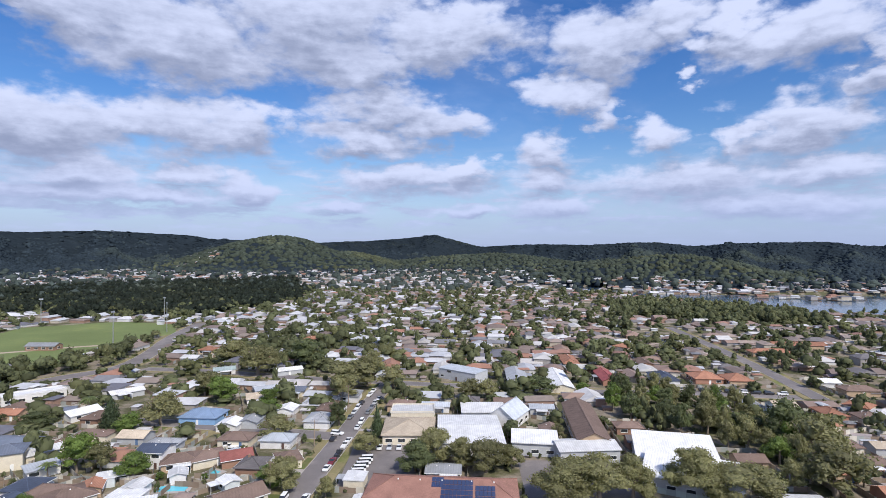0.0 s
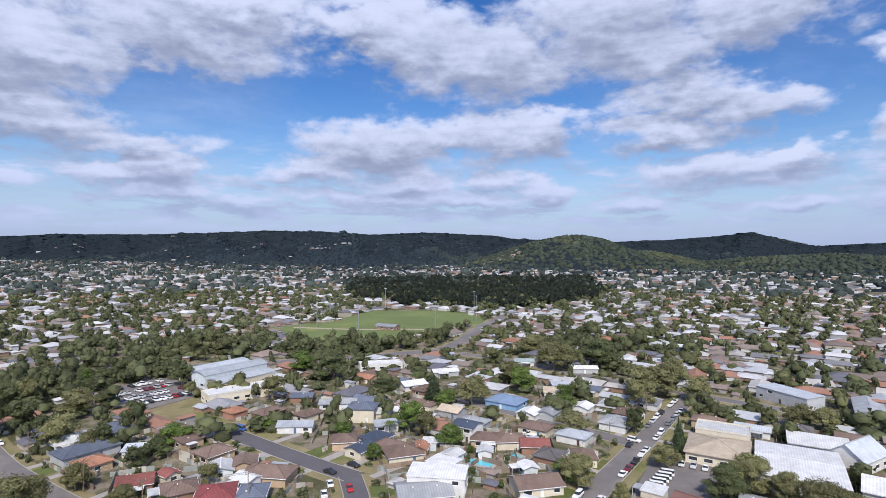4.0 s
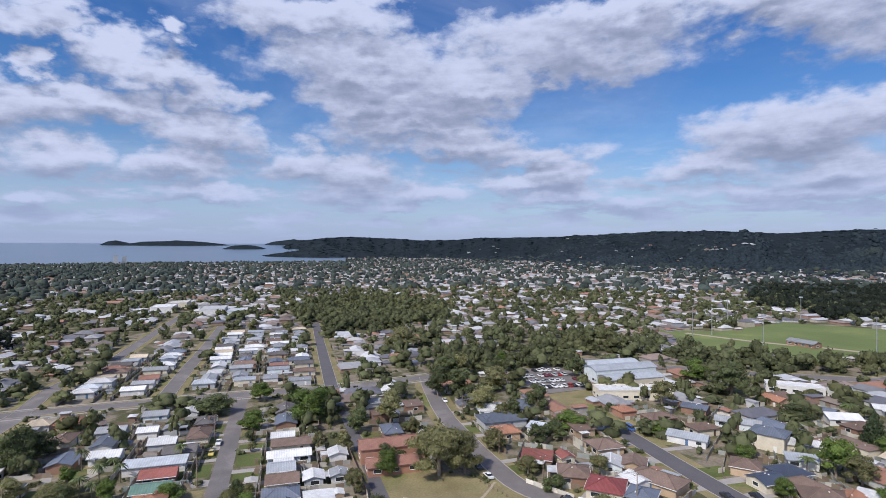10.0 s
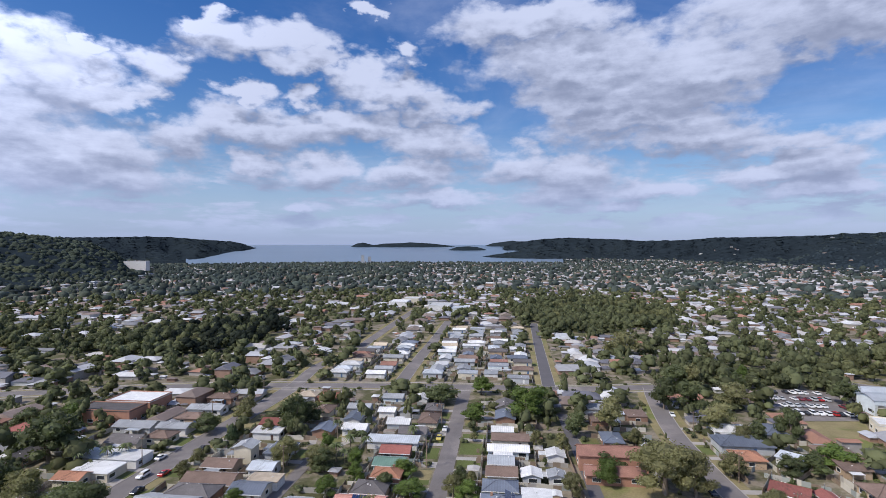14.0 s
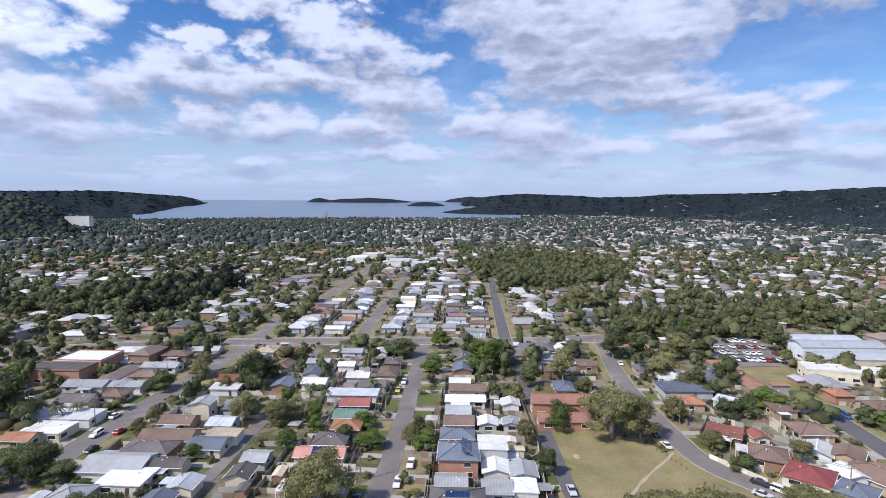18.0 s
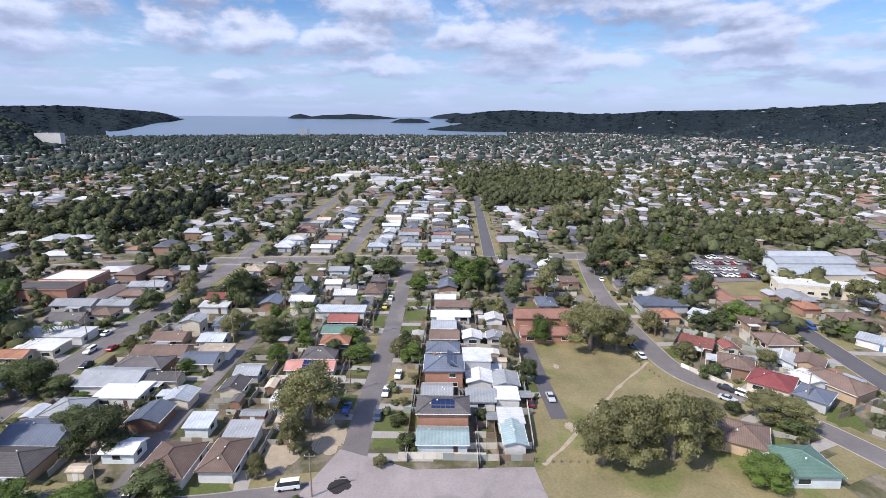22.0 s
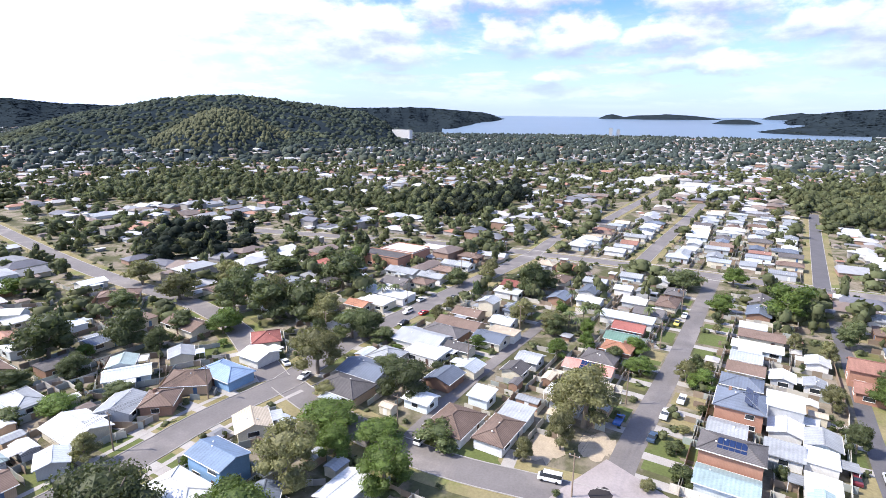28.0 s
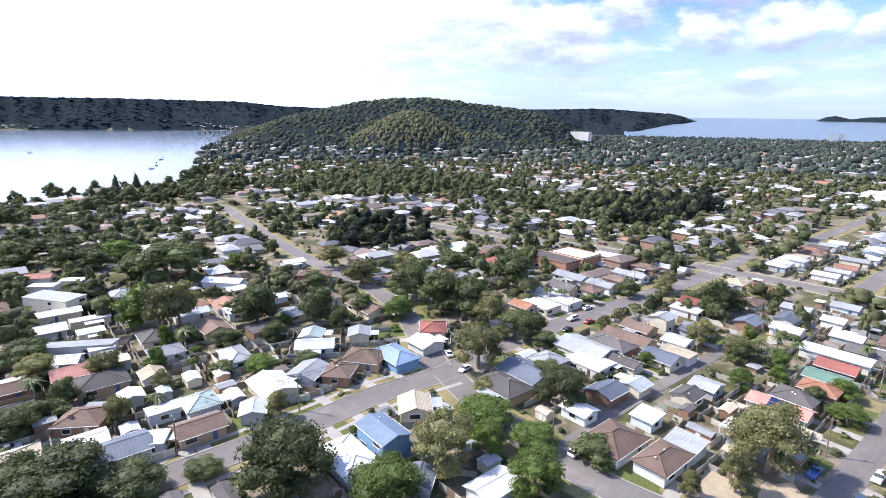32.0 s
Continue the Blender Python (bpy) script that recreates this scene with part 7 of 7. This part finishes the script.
# ---- cars ----
PAINTS = {k: surface("paint_" + k, c, 0.25, 0.06, by_object=0.08, spec=0.6) for k, c in
          {"white": (0.75, 0.75, 0.74), "silver": (0.5, 0.51, 0.52), "black": (0.03, 0.03, 0.035), "red": (0.4, 0.03, 0.03), "blue": (0.05, 0.12, 0.35), "navy": (0.05, 0.08, 0.13),
           "maroon": (0.16, 0.03, 0.04), "yellow": (0.6, 0.48, 0.12), "grey": (0.2, 0.21, 0.22)}.items()}
CAR_SHAPES = {
    # length, side outline of the body, outline of the glasshouse (x, z)
    "sedan": (4.5, [(-2.25, 0.3), (2.25, 0.3), (2.25, 0.62), (2.1, 0.78), (0.95, 0.92), (-1.6, 0.96), (-2.2, 0.9)], [(-1.55, 0.95), (0.95, 0.91), (0.3, 1.38), (-0.85, 1.4)]),
    "wagon": (4.7, [(-2.35, 0.35), (2.35, 0.35), (2.35, 0.8), (2.2, 0.95), (1.1, 1.05), (-2.3, 1.08)], [(-2.28, 1.07), (1.1, 1.04), (0.55, 1.66), (-2.1, 1.7)]),
    "van": (4.8, [(-2.4, 0.35), (2.4, 0.35), (2.4, 0.85), (2.1, 1.1), (-2.4, 1.15)], [(-2.4, 1.14), (2.05, 1.09), (1.35, 1.95), (-2.35, 1.98)]),
    "ute": (5.1, [(-2.55, 0.4), (2.55, 0.4), (2.55, 0.85), (2.4, 1.0), (1.2, 1.08), (0.1, 1.08), (0.1, 0.98), (-2.55, 0.98)], [(0.0, 1.07), (1.2, 1.07), (0.75, 1.68), (0.05, 1.7)]),
}
TYRE = bmesh.new()
bmesh.ops.create_cone(TYRE, cap_ends=True, segments=14, radius1=0.33, radius2=0.33, depth=0.22)
bmesh.ops.rotate(TYRE, cent=(0, 0, 0), matrix=Matrix.Rotation(radians(90), 3, "X"), verts=TYRE.verts)
bmesh.ops.bevel(TYRE, geom=[e for e in TYRE.edges if abs(e.verts[0].co.y - e.verts[1].co.y) < 0.01], offset=0.04, segments=1, affect="EDGES")
TYRE_ME = bpy.data.meshes.new("wheel")
TYRE.to_mesh(TYRE_ME)
TYRE_ME.materials.append(RUBBER)


def side_prism(name, outline, wide_low, wide_high, mat):
    """A side outline drawn out across y, narrower at its top."""
    z0, z1 = min(z for _, z in outline), max(z for _, z in outline)
    vs = []
    for s in (-1, 1):
        for x, z in outline:
            q = (z - z0) / (z1 - z0)
            vs.append((x, s * (wide_low + (wide_high - wide_low) * q) / 2, z))
    n = len(outline)
    fs = [tuple(range(n)), tuple(range(n, 2 * n))[::-1]] + [(i, n + i, n + (i + 1) % n, (i + 1) % n) for i in range(n)]
    bm = bmesh.new()
    bv = [bm.verts.new(v) for v in vs]
    for f in fs:
        bm.faces.new([bv[i] for i in f])
    bmesh.ops.recalc_face_normals(bm, faces=bm.faces)
    bmesh.ops.bevel(bm, geom=bm.edges[:], offset=0.05, segments=1, affect="EDGES")
    me = bpy.data.meshes.new(name)
    bm.to_mesh(me)
    bm.free()
    me.materials.append(mat)
    return me


CAR_MES = {}
car_rng = random.Random(3)
CARS = []
CAR_WORDS = {"sedan": "sedan car", "wagon": "four-wheel-drive wagon", "van": "van", "ute": "utility truck"}


def car(x, y, colour, shape, turn=None, where="parked at the street"):
    """A parked car; without a turn it stands along the nearest street."""
    if any(math.hypot(x - a, y - b) < 2.3 for a, b in CARS):
        return
    CARS.append((x, y))
    if turn is None:
        best = 1e9
        for half, line in ROAD_OFF:
            for (ax, ay), (bx, by) in zip(line, line[1:]):
                d = float(off_lines([[(ax, ay), (bx, by)]], np.array([x]), np.array([y]))[0])
                if d < best:
                    best, turn = d, math.degrees(math.atan2(by - ay, bx - ax))
    length, body, glass = CAR_SHAPES[shape]
    key = (shape, colour)
    if key not in CAR_MES:
        (ax, az), (bx, bz), (cx_, cz), (dx, dz) = glass
        cap = [(dx - 0.03, dz - 0.04), (cx_ + 0.03, cz - 0.04), (cx_ - 0.05, cz + 0.05), (dx + 0.05, dz + 0.05)]
        CAR_MES[key] = (side_prism("body", body, 1.8, 1.7, PAINTS[colour]), side_prism("cabin_glass", glass, 1.6, 1.3, GLASS), side_prism("roof", cap, 1.36, 1.3, PAINTS[colour]))
    ob = thing("van" if shape == "van" else "ute" if shape == "ute" else "car", pose(x, y, 0.13, 0, 0, turn + (180 if car_rng.random() < 0.5 else 0)), f"{colour} {CAR_WORDS[shape]} {where}", "car", "parked cars")
    for name, me in zip(("body", "cabin_glass", "roof"), CAR_MES[key]):
        part(name, me, ob)
    for sx in (-1, 1):
        for sy in (-1, 1):
            part("wheel", TYRE_ME, ob, pose(sx * length * 0.3, sy * 0.8, 0.31))


car(-161.4, -99.4, "white", "wagon")
car(-163.4, -93.8, "red", "sedan")
car(-151.1, -94.8, "black", "sedan")
car(-184.3, -92.0, "black", "sedan")
car(-175.7, -102.1, "white", "sedan")
car(-140.2, -4.1, "white", "ute")
car(-130.3, -7.1, "white", "ute")
car(-118.7, -8.5, "navy", "sedan")
car(-198.1, -10.4, "yellow", "sedan")
car(-207.7, -8.6, "white", "ute")
car(-122.3, -16.5, "blue", "ute")
car(-93.4, -24.6, "white", "van")
car(-92.8, -53.8, "white", "wagon")
car(-125.3, 35.5, "silver", "sedan")
car(-122.7, 29.6, "maroon", "sedan")
car(-149.2, 69.6, "white", "sedan")
car(-127.5, 83.8, "black", "sedan")
car(-122.1, 81.0, "silver", "sedan")
car(-123.6, 86.6, "white", "wagon")
car(-111.1, 94.8, "white", "sedan")
car(-156.4, 69.5, "black", "sedan")
car(-4.9, -142.4, "white", "sedan")
car(-4.6, -136.7, "silver", "sedan")
car(-3.6, -127.3, "maroon", "sedan")
car(-53.8, -116.2, "black", "sedan")
car(-103.7, -97.6, "white", "sedan")
car(-107.5, -108.1, "white", "sedan")
car(-146.5, -112.1, "white", "sedan")
car(-142.3, -107.1, "black", "sedan")
car(-149.6, 69.6, "white", "sedan")
car(-169.2, 138.6, "blue", "van")
car(-229.6, 85.5, "white", "sedan")
car(-113.6, 126.3, "black", "sedan")
car(-107.8, 119.9, "white", "sedan")
car(-100.9, 120.6, "red", "sedan")
car(-104.7, 114.0, "white", "sedan")
car(-110.7, 134.0, "black", "sedan")
car(-72.5, 188.8, "white", "ute")
car(-61.3, 197.3, "white", "sedan")
# both kerbs of the street to the south are lined with cars
for y in np.arange(150, 274, 6.6):
    for side in (-1, 1):
        if car_rng.random() < (0.85 if side > 0 else 0.5):
            x = float(np.interp(y, [154, 191, 239, 276], [-40, -36, -32, -27])) + side * 3.0
            car(x, float(y) + car_rng.uniform(-1, 1), car_rng.choice(("white", "white", "silver", "white", "black", "grey", "white", "maroon")), car_rng.choice(("sedan", "sedan", "wagon", "ute")))
for k in range(5):
    car(-25.5 + 0.4 * k, 166.5 + 2.7 * k, "white", car_rng.choice(("ute", "van")), 5, "parked in an office car park")
for k in range(5):
    car(-24 + 3.4 * k, 188.5, car_rng.choice(("black", "silver", "maroon", "white")), "sedan", 90, "parked before an office")
for row in range(4):
    for k in range(12):
        if car_rng.random() < 0.7:
            car(-269 + row * 11.5 + 0.3 * k, 137 + 2.7 * k, car_rng.choice(("white", "white", "silver", "black", "red", "grey", "silver", "maroon")), car_rng.choice(("sedan", "sedan", "wagon")), 2, "in a club car park")
for k in range(9):
    car(float(118 + 5.8 * k), float(np.interp(118 + 5.8 * k, [118, 171], [266, 256])), car_rng.choice(("white", "white", "silver", "black")), "wagon", -10)

# ---- a caravan, poles, fences ----
ob = thing("caravan", pose(-153.1, -15.2, 0.1, 0, 0, -4), "small white caravan parked on a lawn", "caravan")
part("body", side_prism("body", [(-2.1, 0.45), (2.1, 0.45), (2.25, 1.2), (1.9, 2.4), (-2.0, 2.45), (-2.25, 1.3)], 2.1, 2.0, PAINTS["white"]), ob)
for s in (-1, 1):
    part("wheel", TYRE_ME, ob, pose(0, s * 0.95, 0.33))
    part("window", box_mesh("window", 1.2, 0.05, 0.6, GLASS, 0.02), ob, pose(0.3, s * 1.03, 1.4))

POLE_BM = bmesh.new()
bmesh.ops.create_cone(POLE_BM, cap_ends=True, segments=10, radius1=0.17, radius2=0.11, depth=9.5)
bmesh.ops.translate(POLE_BM, vec=(0, 0, 4.65), verts=POLE_BM.verts)
POLE_ME = bpy.data.meshes.new("shaft")
POLE_BM.to_mesh(POLE_ME)
POLE_ME.materials.append(TIMBER)
ARM_ME = box_mesh("crossarm", 2.2, 0.12, 0.12, TIMBER)
CUP_ME = box_mesh("insulator", 0.12, 0.12, 0.22, TRIM, 0.03)
WIRE = surface("cable", (0.03, 0.03, 0.03), 0.6, 0.05)


def power_pole(x, y, turn):
    ob = thing("power_pole", pose(x, y, 0, 0, 0, turn), "weathered timber power pole with a crossarm", "pole", "power poles")
    part("shaft", POLE_ME, ob)
    part("crossarm", ARM_ME, ob, pose(0, 0, 8.8))
    for u in (-0.9, 0.9):
        part("insulator", CUP_ME, ob, pose(u, 0, 8.92))


def wires(points, turn):
    """Sagging cables from pole to pole."""
    c, s = math.cos(radians(turn)), math.sin(radians(turn))
    ob = thing("power_line", pose(points[0][0], points[0][1], 0), "thin black power cables strung between timber poles", "cables")
    for u in (-1.0, -0.5, 0.5, 1.0):
        vs, fs = [], []
        for (ax, ay), (bx, by) in zip(points, points[1:]):
            for k in range(9):
                q = k / 8
                p = (ax + (bx - ax) * q + c * u - points[0][0], ay + (by - ay) * q + s * u - points[0][1], 9.1 - 2.4 * q * (1 - q))
                n = len(vs)
                vs += [(p[0] + c * 0.02, p[1] + s * 0.02, p[2] - 0.012), (p[0] - c * 0.02, p[1] - s * 0.02, p[2] - 0.012), (p[0], p[1], p[2] + 0.024)]
                if n:
                    fs += [(n - 3 + a, n - 3 + (a + 1) % 3, n + (a + 1) % 3, n + a) for a in range(3)]
        part("cable", mesh_of("cable", vs, fs, [WIRE]), ob)


LINES = {"centre": ([(-90.8, -19.5), (-132, -16.5), (-172, -13), (-212, -10), (-252, -7)], 86), "corner": ([(-30, -111), (-58, -110), (-83, -111)], 90),
         "north": ([(-128, -110), (-170, -105), (-212, -102), (-254, -97)], 86), "lane": ([(-93.5, -60.5), (-130, -60), (-165, -57)], 88),
         "south": ([(-48, 154), (-44, 191), (-40, 239), (-35, 276)], 0), "crescent": ([(-250, 92), (-205, 84), (-165, 81), (-138, 82), (-118, 99)], 90)}
for points, turn in LINES.values():
    for x, y in points:
        power_pole(x, y, turn)
    wires(points, turn)
FLOOD_BM = bmesh.new()
bmesh.ops.create_cone(FLOOD_BM, cap_ends=True, segments=8, radius1=0.35, radius2=0.18, depth=24)
bmesh.ops.translate(FLOOD_BM, vec=(0, 0, 12), verts=FLOOD_BM.verts)
FLOOD_ME = bpy.data.meshes.new("mast")
FLOOD_BM.to_mesh(FLOOD_ME)
FLOOD_ME.materials.append(STEEL)
LAMPS_ME = box_mesh("lamp_bank", 3.2, 0.4, 1.2, STEEL, 0.05)
for x, y in ((-268, 330), (-232, 386), (-352, 480), (-252, 497), (-360, 400), (-226, 450), (-300, 300), (-330, 350)):
    ob = thing("floodlight_mast", pose(x, y, 0, 0, 0, math.degrees(math.atan2(400 - y, -300 - x)) + 90), "tall steel floodlight mast beside a sports oval", "floodlight", "floodlights")
    part("mast", FLOOD_ME, ob)
    part("lamp_bank", LAMPS_ME, ob, pose(0, 0, 23.4))

PANEL_MES = [box_mesh("panel", 2.36, 0.06, 1.7, mat, 0.0) for mat in (FENCE_PALE, TIMBER, surface("steel_fence", (0.3, 0.34, 0.32), 0.6, 0.1, by_object=0.2))]
FENCE_WORDS = ("pale sheet-metal boundary fence", "weathered timber paling boundary fence", "grey-green steel boundary fence")


def fence(ax, ay, bx, by, style, high=1.0):
    """A boundary fence of equal panels between two points."""
    length = math.hypot(bx - ax, by - ay)
    n = max(1, int(length / 2.4))
    turn = math.degrees(math.atan2(by - ay, bx - ax))
    ob = thing("fence", pose(ax, ay, 0, 0, 0, turn), FENCE_WORDS[style], "fence", "boundary fences")
    for k in range(n):
        part("panel", PANEL_MES[style], ob, pose((k + 0.5) * length / n, 0, 0, 0, 0, 0) @ Matrix.Diagonal((length / n / 2.4, 1, high, 1)))


fence(-105.3, 0.9, -104.1, 26.0, 0, 0.9)
fence(-104.1, 26.3, -150.4, 32.4, 0)
fence(-150.4, 32.4, -186, 33.6, 1)
fence(-142, 78.5, -128, 86, 0, 0.8)
made = 0
for x, y, turn, lx, ly in sorted(HOUSES, key=lambda q: math.hypot(q[0], q[1])):
    d = math.hypot(x, y)
    if made >= 52 or d > 240:
        break
    if lx < 8 or d < nearest_seen(np.array([x]), np.array([y]))[0] - 10:
        continue
    c, s = math.cos(radians(turn)), math.sin(radians(turn))
    for side in (1, -1):
        o = side * (ly / 2 + 1.1)
        e = lx / 2 + 3.5
        ax, ay, bx, by = x - c * e - s * o, y - s * e + c * o, x + c * e - s * o, y + s * e + c * o
        q = np.linspace(0, 1, 12)
        px_, py_ = ax + (bx - ax) * q, ay + (by - ay) * q
        if (road_gap(px_, py_) > 2.0).all() and free_ground(px_, py_).all() and all((np.maximum(np.abs((px_ - hx_) * math.cos(radians(ht)) + (py_ - hy_) * math.sin(radians(ht))) - hl_ / 2, np.abs(-(px_ - hx_) * math.sin(radians(ht)) + (py_ - hy_) * math.cos(radians(ht))) - hw_ / 2) > 0.15).all() for hx_, hy_, ht, hl_, hw_ in HOUSES if abs(hx_ - x) + abs(hy_ - y) < 40):
            fence(ax, ay, bx, by, made % 3)
            made += 1
            break

# ---- driveways, lawns, pools, paths ----
made = 0
for i, (x, y, turn, lx, ly) in enumerate(sorted(HOUSES, key=lambda q: math.hypot(q[0], q[1]))):
    if made >= 110 or lx < 8:
        continue
    best, foot = 1e9, None
    for half, line in ROAD_OFF:
        for (ax, ay), (bx, by) in zip(line, line[1:]):
            t = max(0, min(1, ((x - ax) * (bx - ax) + (y - ay) * (by - ay)) / ((bx - ax) ** 2 + (by - ay) ** 2)))
            fx_, fy_ = ax + t * (bx - ax), ay + t * (by - ay)
            d = math.hypot(fx_ - x, fy_ - y) - half
            if d < best:
                best, foot = d, (fx_, fy_, half)
    if 5 < best < 22 and not inside(PARK, (x + 2 * foot[0]) / 3, (y + 2 * foot[1]) / 3):
        ux, uy = (foot[0] - x) / (best + foot[2]), (foot[1] - y) / (best + foot[2])
        side = 4.2 * (1 if i % 2 else -1)
        ox, oy = x - uy * side, y + ux * side
        a, b, hw_ = 2.0, best, 1.4
        sheet("driveway", [(ox + ux * a - uy * hw_, oy + uy * a + ux * hw_), (ox + ux * b - uy * hw_, oy + uy * b + ux * hw_), (ox + ux * b + uy * hw_, oy + uy * b - ux * hw_), (ox + ux * a + uy * hw_, oy + uy * a - ux * hw_)],
              0.0516 + 0.00001 * made, CONCRETE, "plain concrete driveway", "driveway")
        side = -side * 0.7
        ox, oy = x - uy * side, y + ux * side
        sheet("lawn", [(ox + ux * 4 - uy * 3.6, oy + uy * 4 + ux * 3.6), (ox + ux * (b - 0.6) - uy * 3.6, oy + uy * (b - 0.6) + ux * 3.6), (ox + ux * (b - 0.6) + uy * 3.6, oy + uy * (b - 0.6) - ux * 3.6), (ox + ux * 4 + uy * 3.6, oy + uy * 4 - ux * 3.6)],
              0.0494 + 0.000008 * made, LAWN if made % 3 else DRY, "small mown front lawn", "lawn")
        made += 1


def pool(x, y, turn, lx, ly):
    ob = thing("swimming_pool", pose(x, y, 0, 0, 0, turn), "bright blue backyard swimming pool with pale paving", "pool")
    part("surround", box_mesh("surround", lx + 2.4, ly + 2.4, 0.14, CONCRETE, 0.03), ob)
    part("water", box_mesh("water", lx, ly, 0.05, POOL, 0.01), ob, pose(0, 0, 0.13))


pool(-77, 157, 5, 8, 3.6)
pool(-70.8, 167, 60, 6, 3.4)
trail = smooth_line([(-145.5, 70.0), (-139.4, 64.1), (-129.6, 54.3), (-120.2, 46.7), (-111.5, 39.2), (-103.8, 32.6), (-98.2, 27)])
def blotch(name, x, y, r, mat, label, seed, z=0.06, squash=0.6):
    rg = random.Random(seed)
    n = 22
    sheet(name, [(x + math.cos(k * 6.283 / n) * r * rg.uniform(0.65, 1.15), y + math.sin(k * 6.283 / n) * r * squash * rg.uniform(0.65, 1.15)) for k in range(n)], z, mat, label, "ground patch")


trail_rng = random.Random(8)
edge_a = [(x + trail_rng.uniform(0.05, 0.7), y + trail_rng.uniform(0.05, 0.6)) for x, y in trail]
edge_b = [(x - trail_rng.uniform(0.05, 0.5), y - trail_rng.uniform(0.05, 0.5)) for x, y in trail]
sheet("worn_path", edge_a + edge_b[::-1], 0.05, DIRT, "worn sandy footpath across the park", "path")
sheet("bare_ground", [(148.0, 217.2), (152.2, 205.8), (168.7, 202.6), (160.9, 185.7), (131.0, 151.1), (130.5, 158.3), (137.5, 178.2), (141.3, 199.6)], 0.05, APRON, "broad pale lot strewn with building materials", "yard")
strip("sand_strip", smooth_line([(-345, 338), (-290, 356), (-262, 378), (-228, 392)]), -2.6, 2.6, -0.1, 0.062, DIRT, "sandy strip between two playing fields", "path")
blotch("sand_patch", -119, 35, 3.2, DIRT, "bare sandy patch in the park", 1, 0.062)
blotch("sand_patch", -121, 47, 2.4, DIRT, "bare sandy patch in the park", 2, 0.064)
blotch("sand_patch", -112, 37, 2.2, DIRT, "bare sandy patch in the park", 3, 0.066)
blotch("sand_patch", -144, 42, 1.6, DIRT, "bare sandy patch in the park", 4, 0.062)
blotch("dirt_patch", -110, -19, 6.0, DIRT, "bare dirt verge under a gum tree", 5, 0.05)
blotch("dirt_patch", -104.1, -29.1, 6.5, DIRT, "bare brown earth beside a driveway", 40, 0.0506, 0.7)
blotch("dirt_patch", -111.2, -17.1, 4.0, DIRT, "sandy patch under a gum tree", 41, 0.0506, 0.7)
blotch("lawn_patch", -111.8, -5.1, 5.0, LAWN, "green front lawn", 42, 0.0507, 0.7)
blotch("lawn_patch", -94.2, -43.1, 5.0, LAWN, "green front lawn", 43, 0.0507, 0.7)
blotch("lawn_patch", -149.6, -91.2, 4.5, LAWN, "green verge beside the street", 44, 0.0508, 0.7)
blotch("lawn_patch", -92.1, -41.9, 5.0, LAWN, "green lawn with shrubs", 45, 0.0508, 0.7)
blotch("lawn_patch", -114.2, -6.6, 5.0, LAWN, "green front lawn", 46, 0.0508, 0.7)
blotch("lawn_patch", -86.1, -107.2, 5.0, LAWN, "green front lawn", 47, 0.0509, 0.7)
blotch("lawn_patch", -148.2, -93.6, 4.0, LAWN, "green verge beside the street", 48, 0.0509, 0.7)
blotch("lawn_patch", -13.2, -161.3, 8.0, LAWN, "green backyard lawn", 49, 0.0510, 0.7)
blotch("dirt_patch", -49.2, -132.4, 7.0, DIRT, "bare paved yard", 50, 0.0510, 0.7)
blotch("lawn_patch", -86.1, -107.3, 5.0, LAWN, "green front lawn", 51, 0.0510, 0.7)
blotch("lawn_patch", -97.1, -109.2, 4.5, LAWN, "green front lawn", 52, 0.0511, 0.7)
blotch("lawn_patch", -93.7, -40.0, 7.0, LAWN, "green corner lawn", 53, 0.0511, 0.7)
blotch("lawn_patch", -112.4, 104.0, 6.0, LAWN, "green front lawn", 54, 0.0512, 0.7)
# one dark, ragged patch on the worn asphalt
blotch("dark_blotch", -93.9, -14.6, 2.6, DARK_BLOTCH, "dark irregular patch on the asphalt", 6, 0.152, 0.9)

# low timber posts round the park
BOLLARD = box_mesh("post", 0.22, 0.22, 0.8, TIMBER, 0.03)
for (ax, ay), (bx, by) in (((-99.2, 25.6), (-98.1, 40)), ((-147.3, 66.0), (-134, 69.6))):
    n = int(math.hypot(bx - ax, by - ay) / 1.8)
    ob = thing("bollard_row", pose(ax, ay, 0), "row of low timber bollards edging the park", "bollards")
    for k in range(n):
        part("post", BOLLARD, ob, pose((bx - ax) * k / n, (by - ay) * k / n, 0))

# boats moored in the bay
HULL = side_prism("hull", [(-4, 0.2), (3.4, 0.0), (4.4, 1.3), (-4, 1.2)], 1.6, 2.8, PAINTS["white"])
MAST = box_mesh("mast", 0.16, 0.16, 12, STEEL)
BOOM = box_mesh("boom", 4.2, 0.3, 0.3, PAINTS["blue"])
for x, y, turn in ((-286, -960, 20), (-246, -850, 50), (-262, -905, 80), (-225, -800, 30), (-150, -1250, 10), (-60, -1400, 70)):
    ob = thing("sailboat", pose(x, y, -0.5, 0, 0, turn), "white sailing boat moored in the bay", "boat", "moored boats")
    part("hull", HULL, ob)
    part("mast", MAST, ob, pose(0.5, 0, 1.2))
    part("boom", BOOM, ob, pose(-1.6, 0, 2.2))

# a long low bridge at the far end of the bay
DECK = thing("road_bridge", pose(-960, -2350, 0, 0, 0, 40), "far low road bridge across the water", "bridge")
part("deck", box_mesh("deck", 420, 9, 1.6, CONCRETE), DECK, pose(0, 0, 9))
PIER = box_mesh("pier", 3, 7, 11, CONCRETE)
for k in range(-5, 6):
    part("pier", PIER, DECK, pose(k * 38, 0, -2))
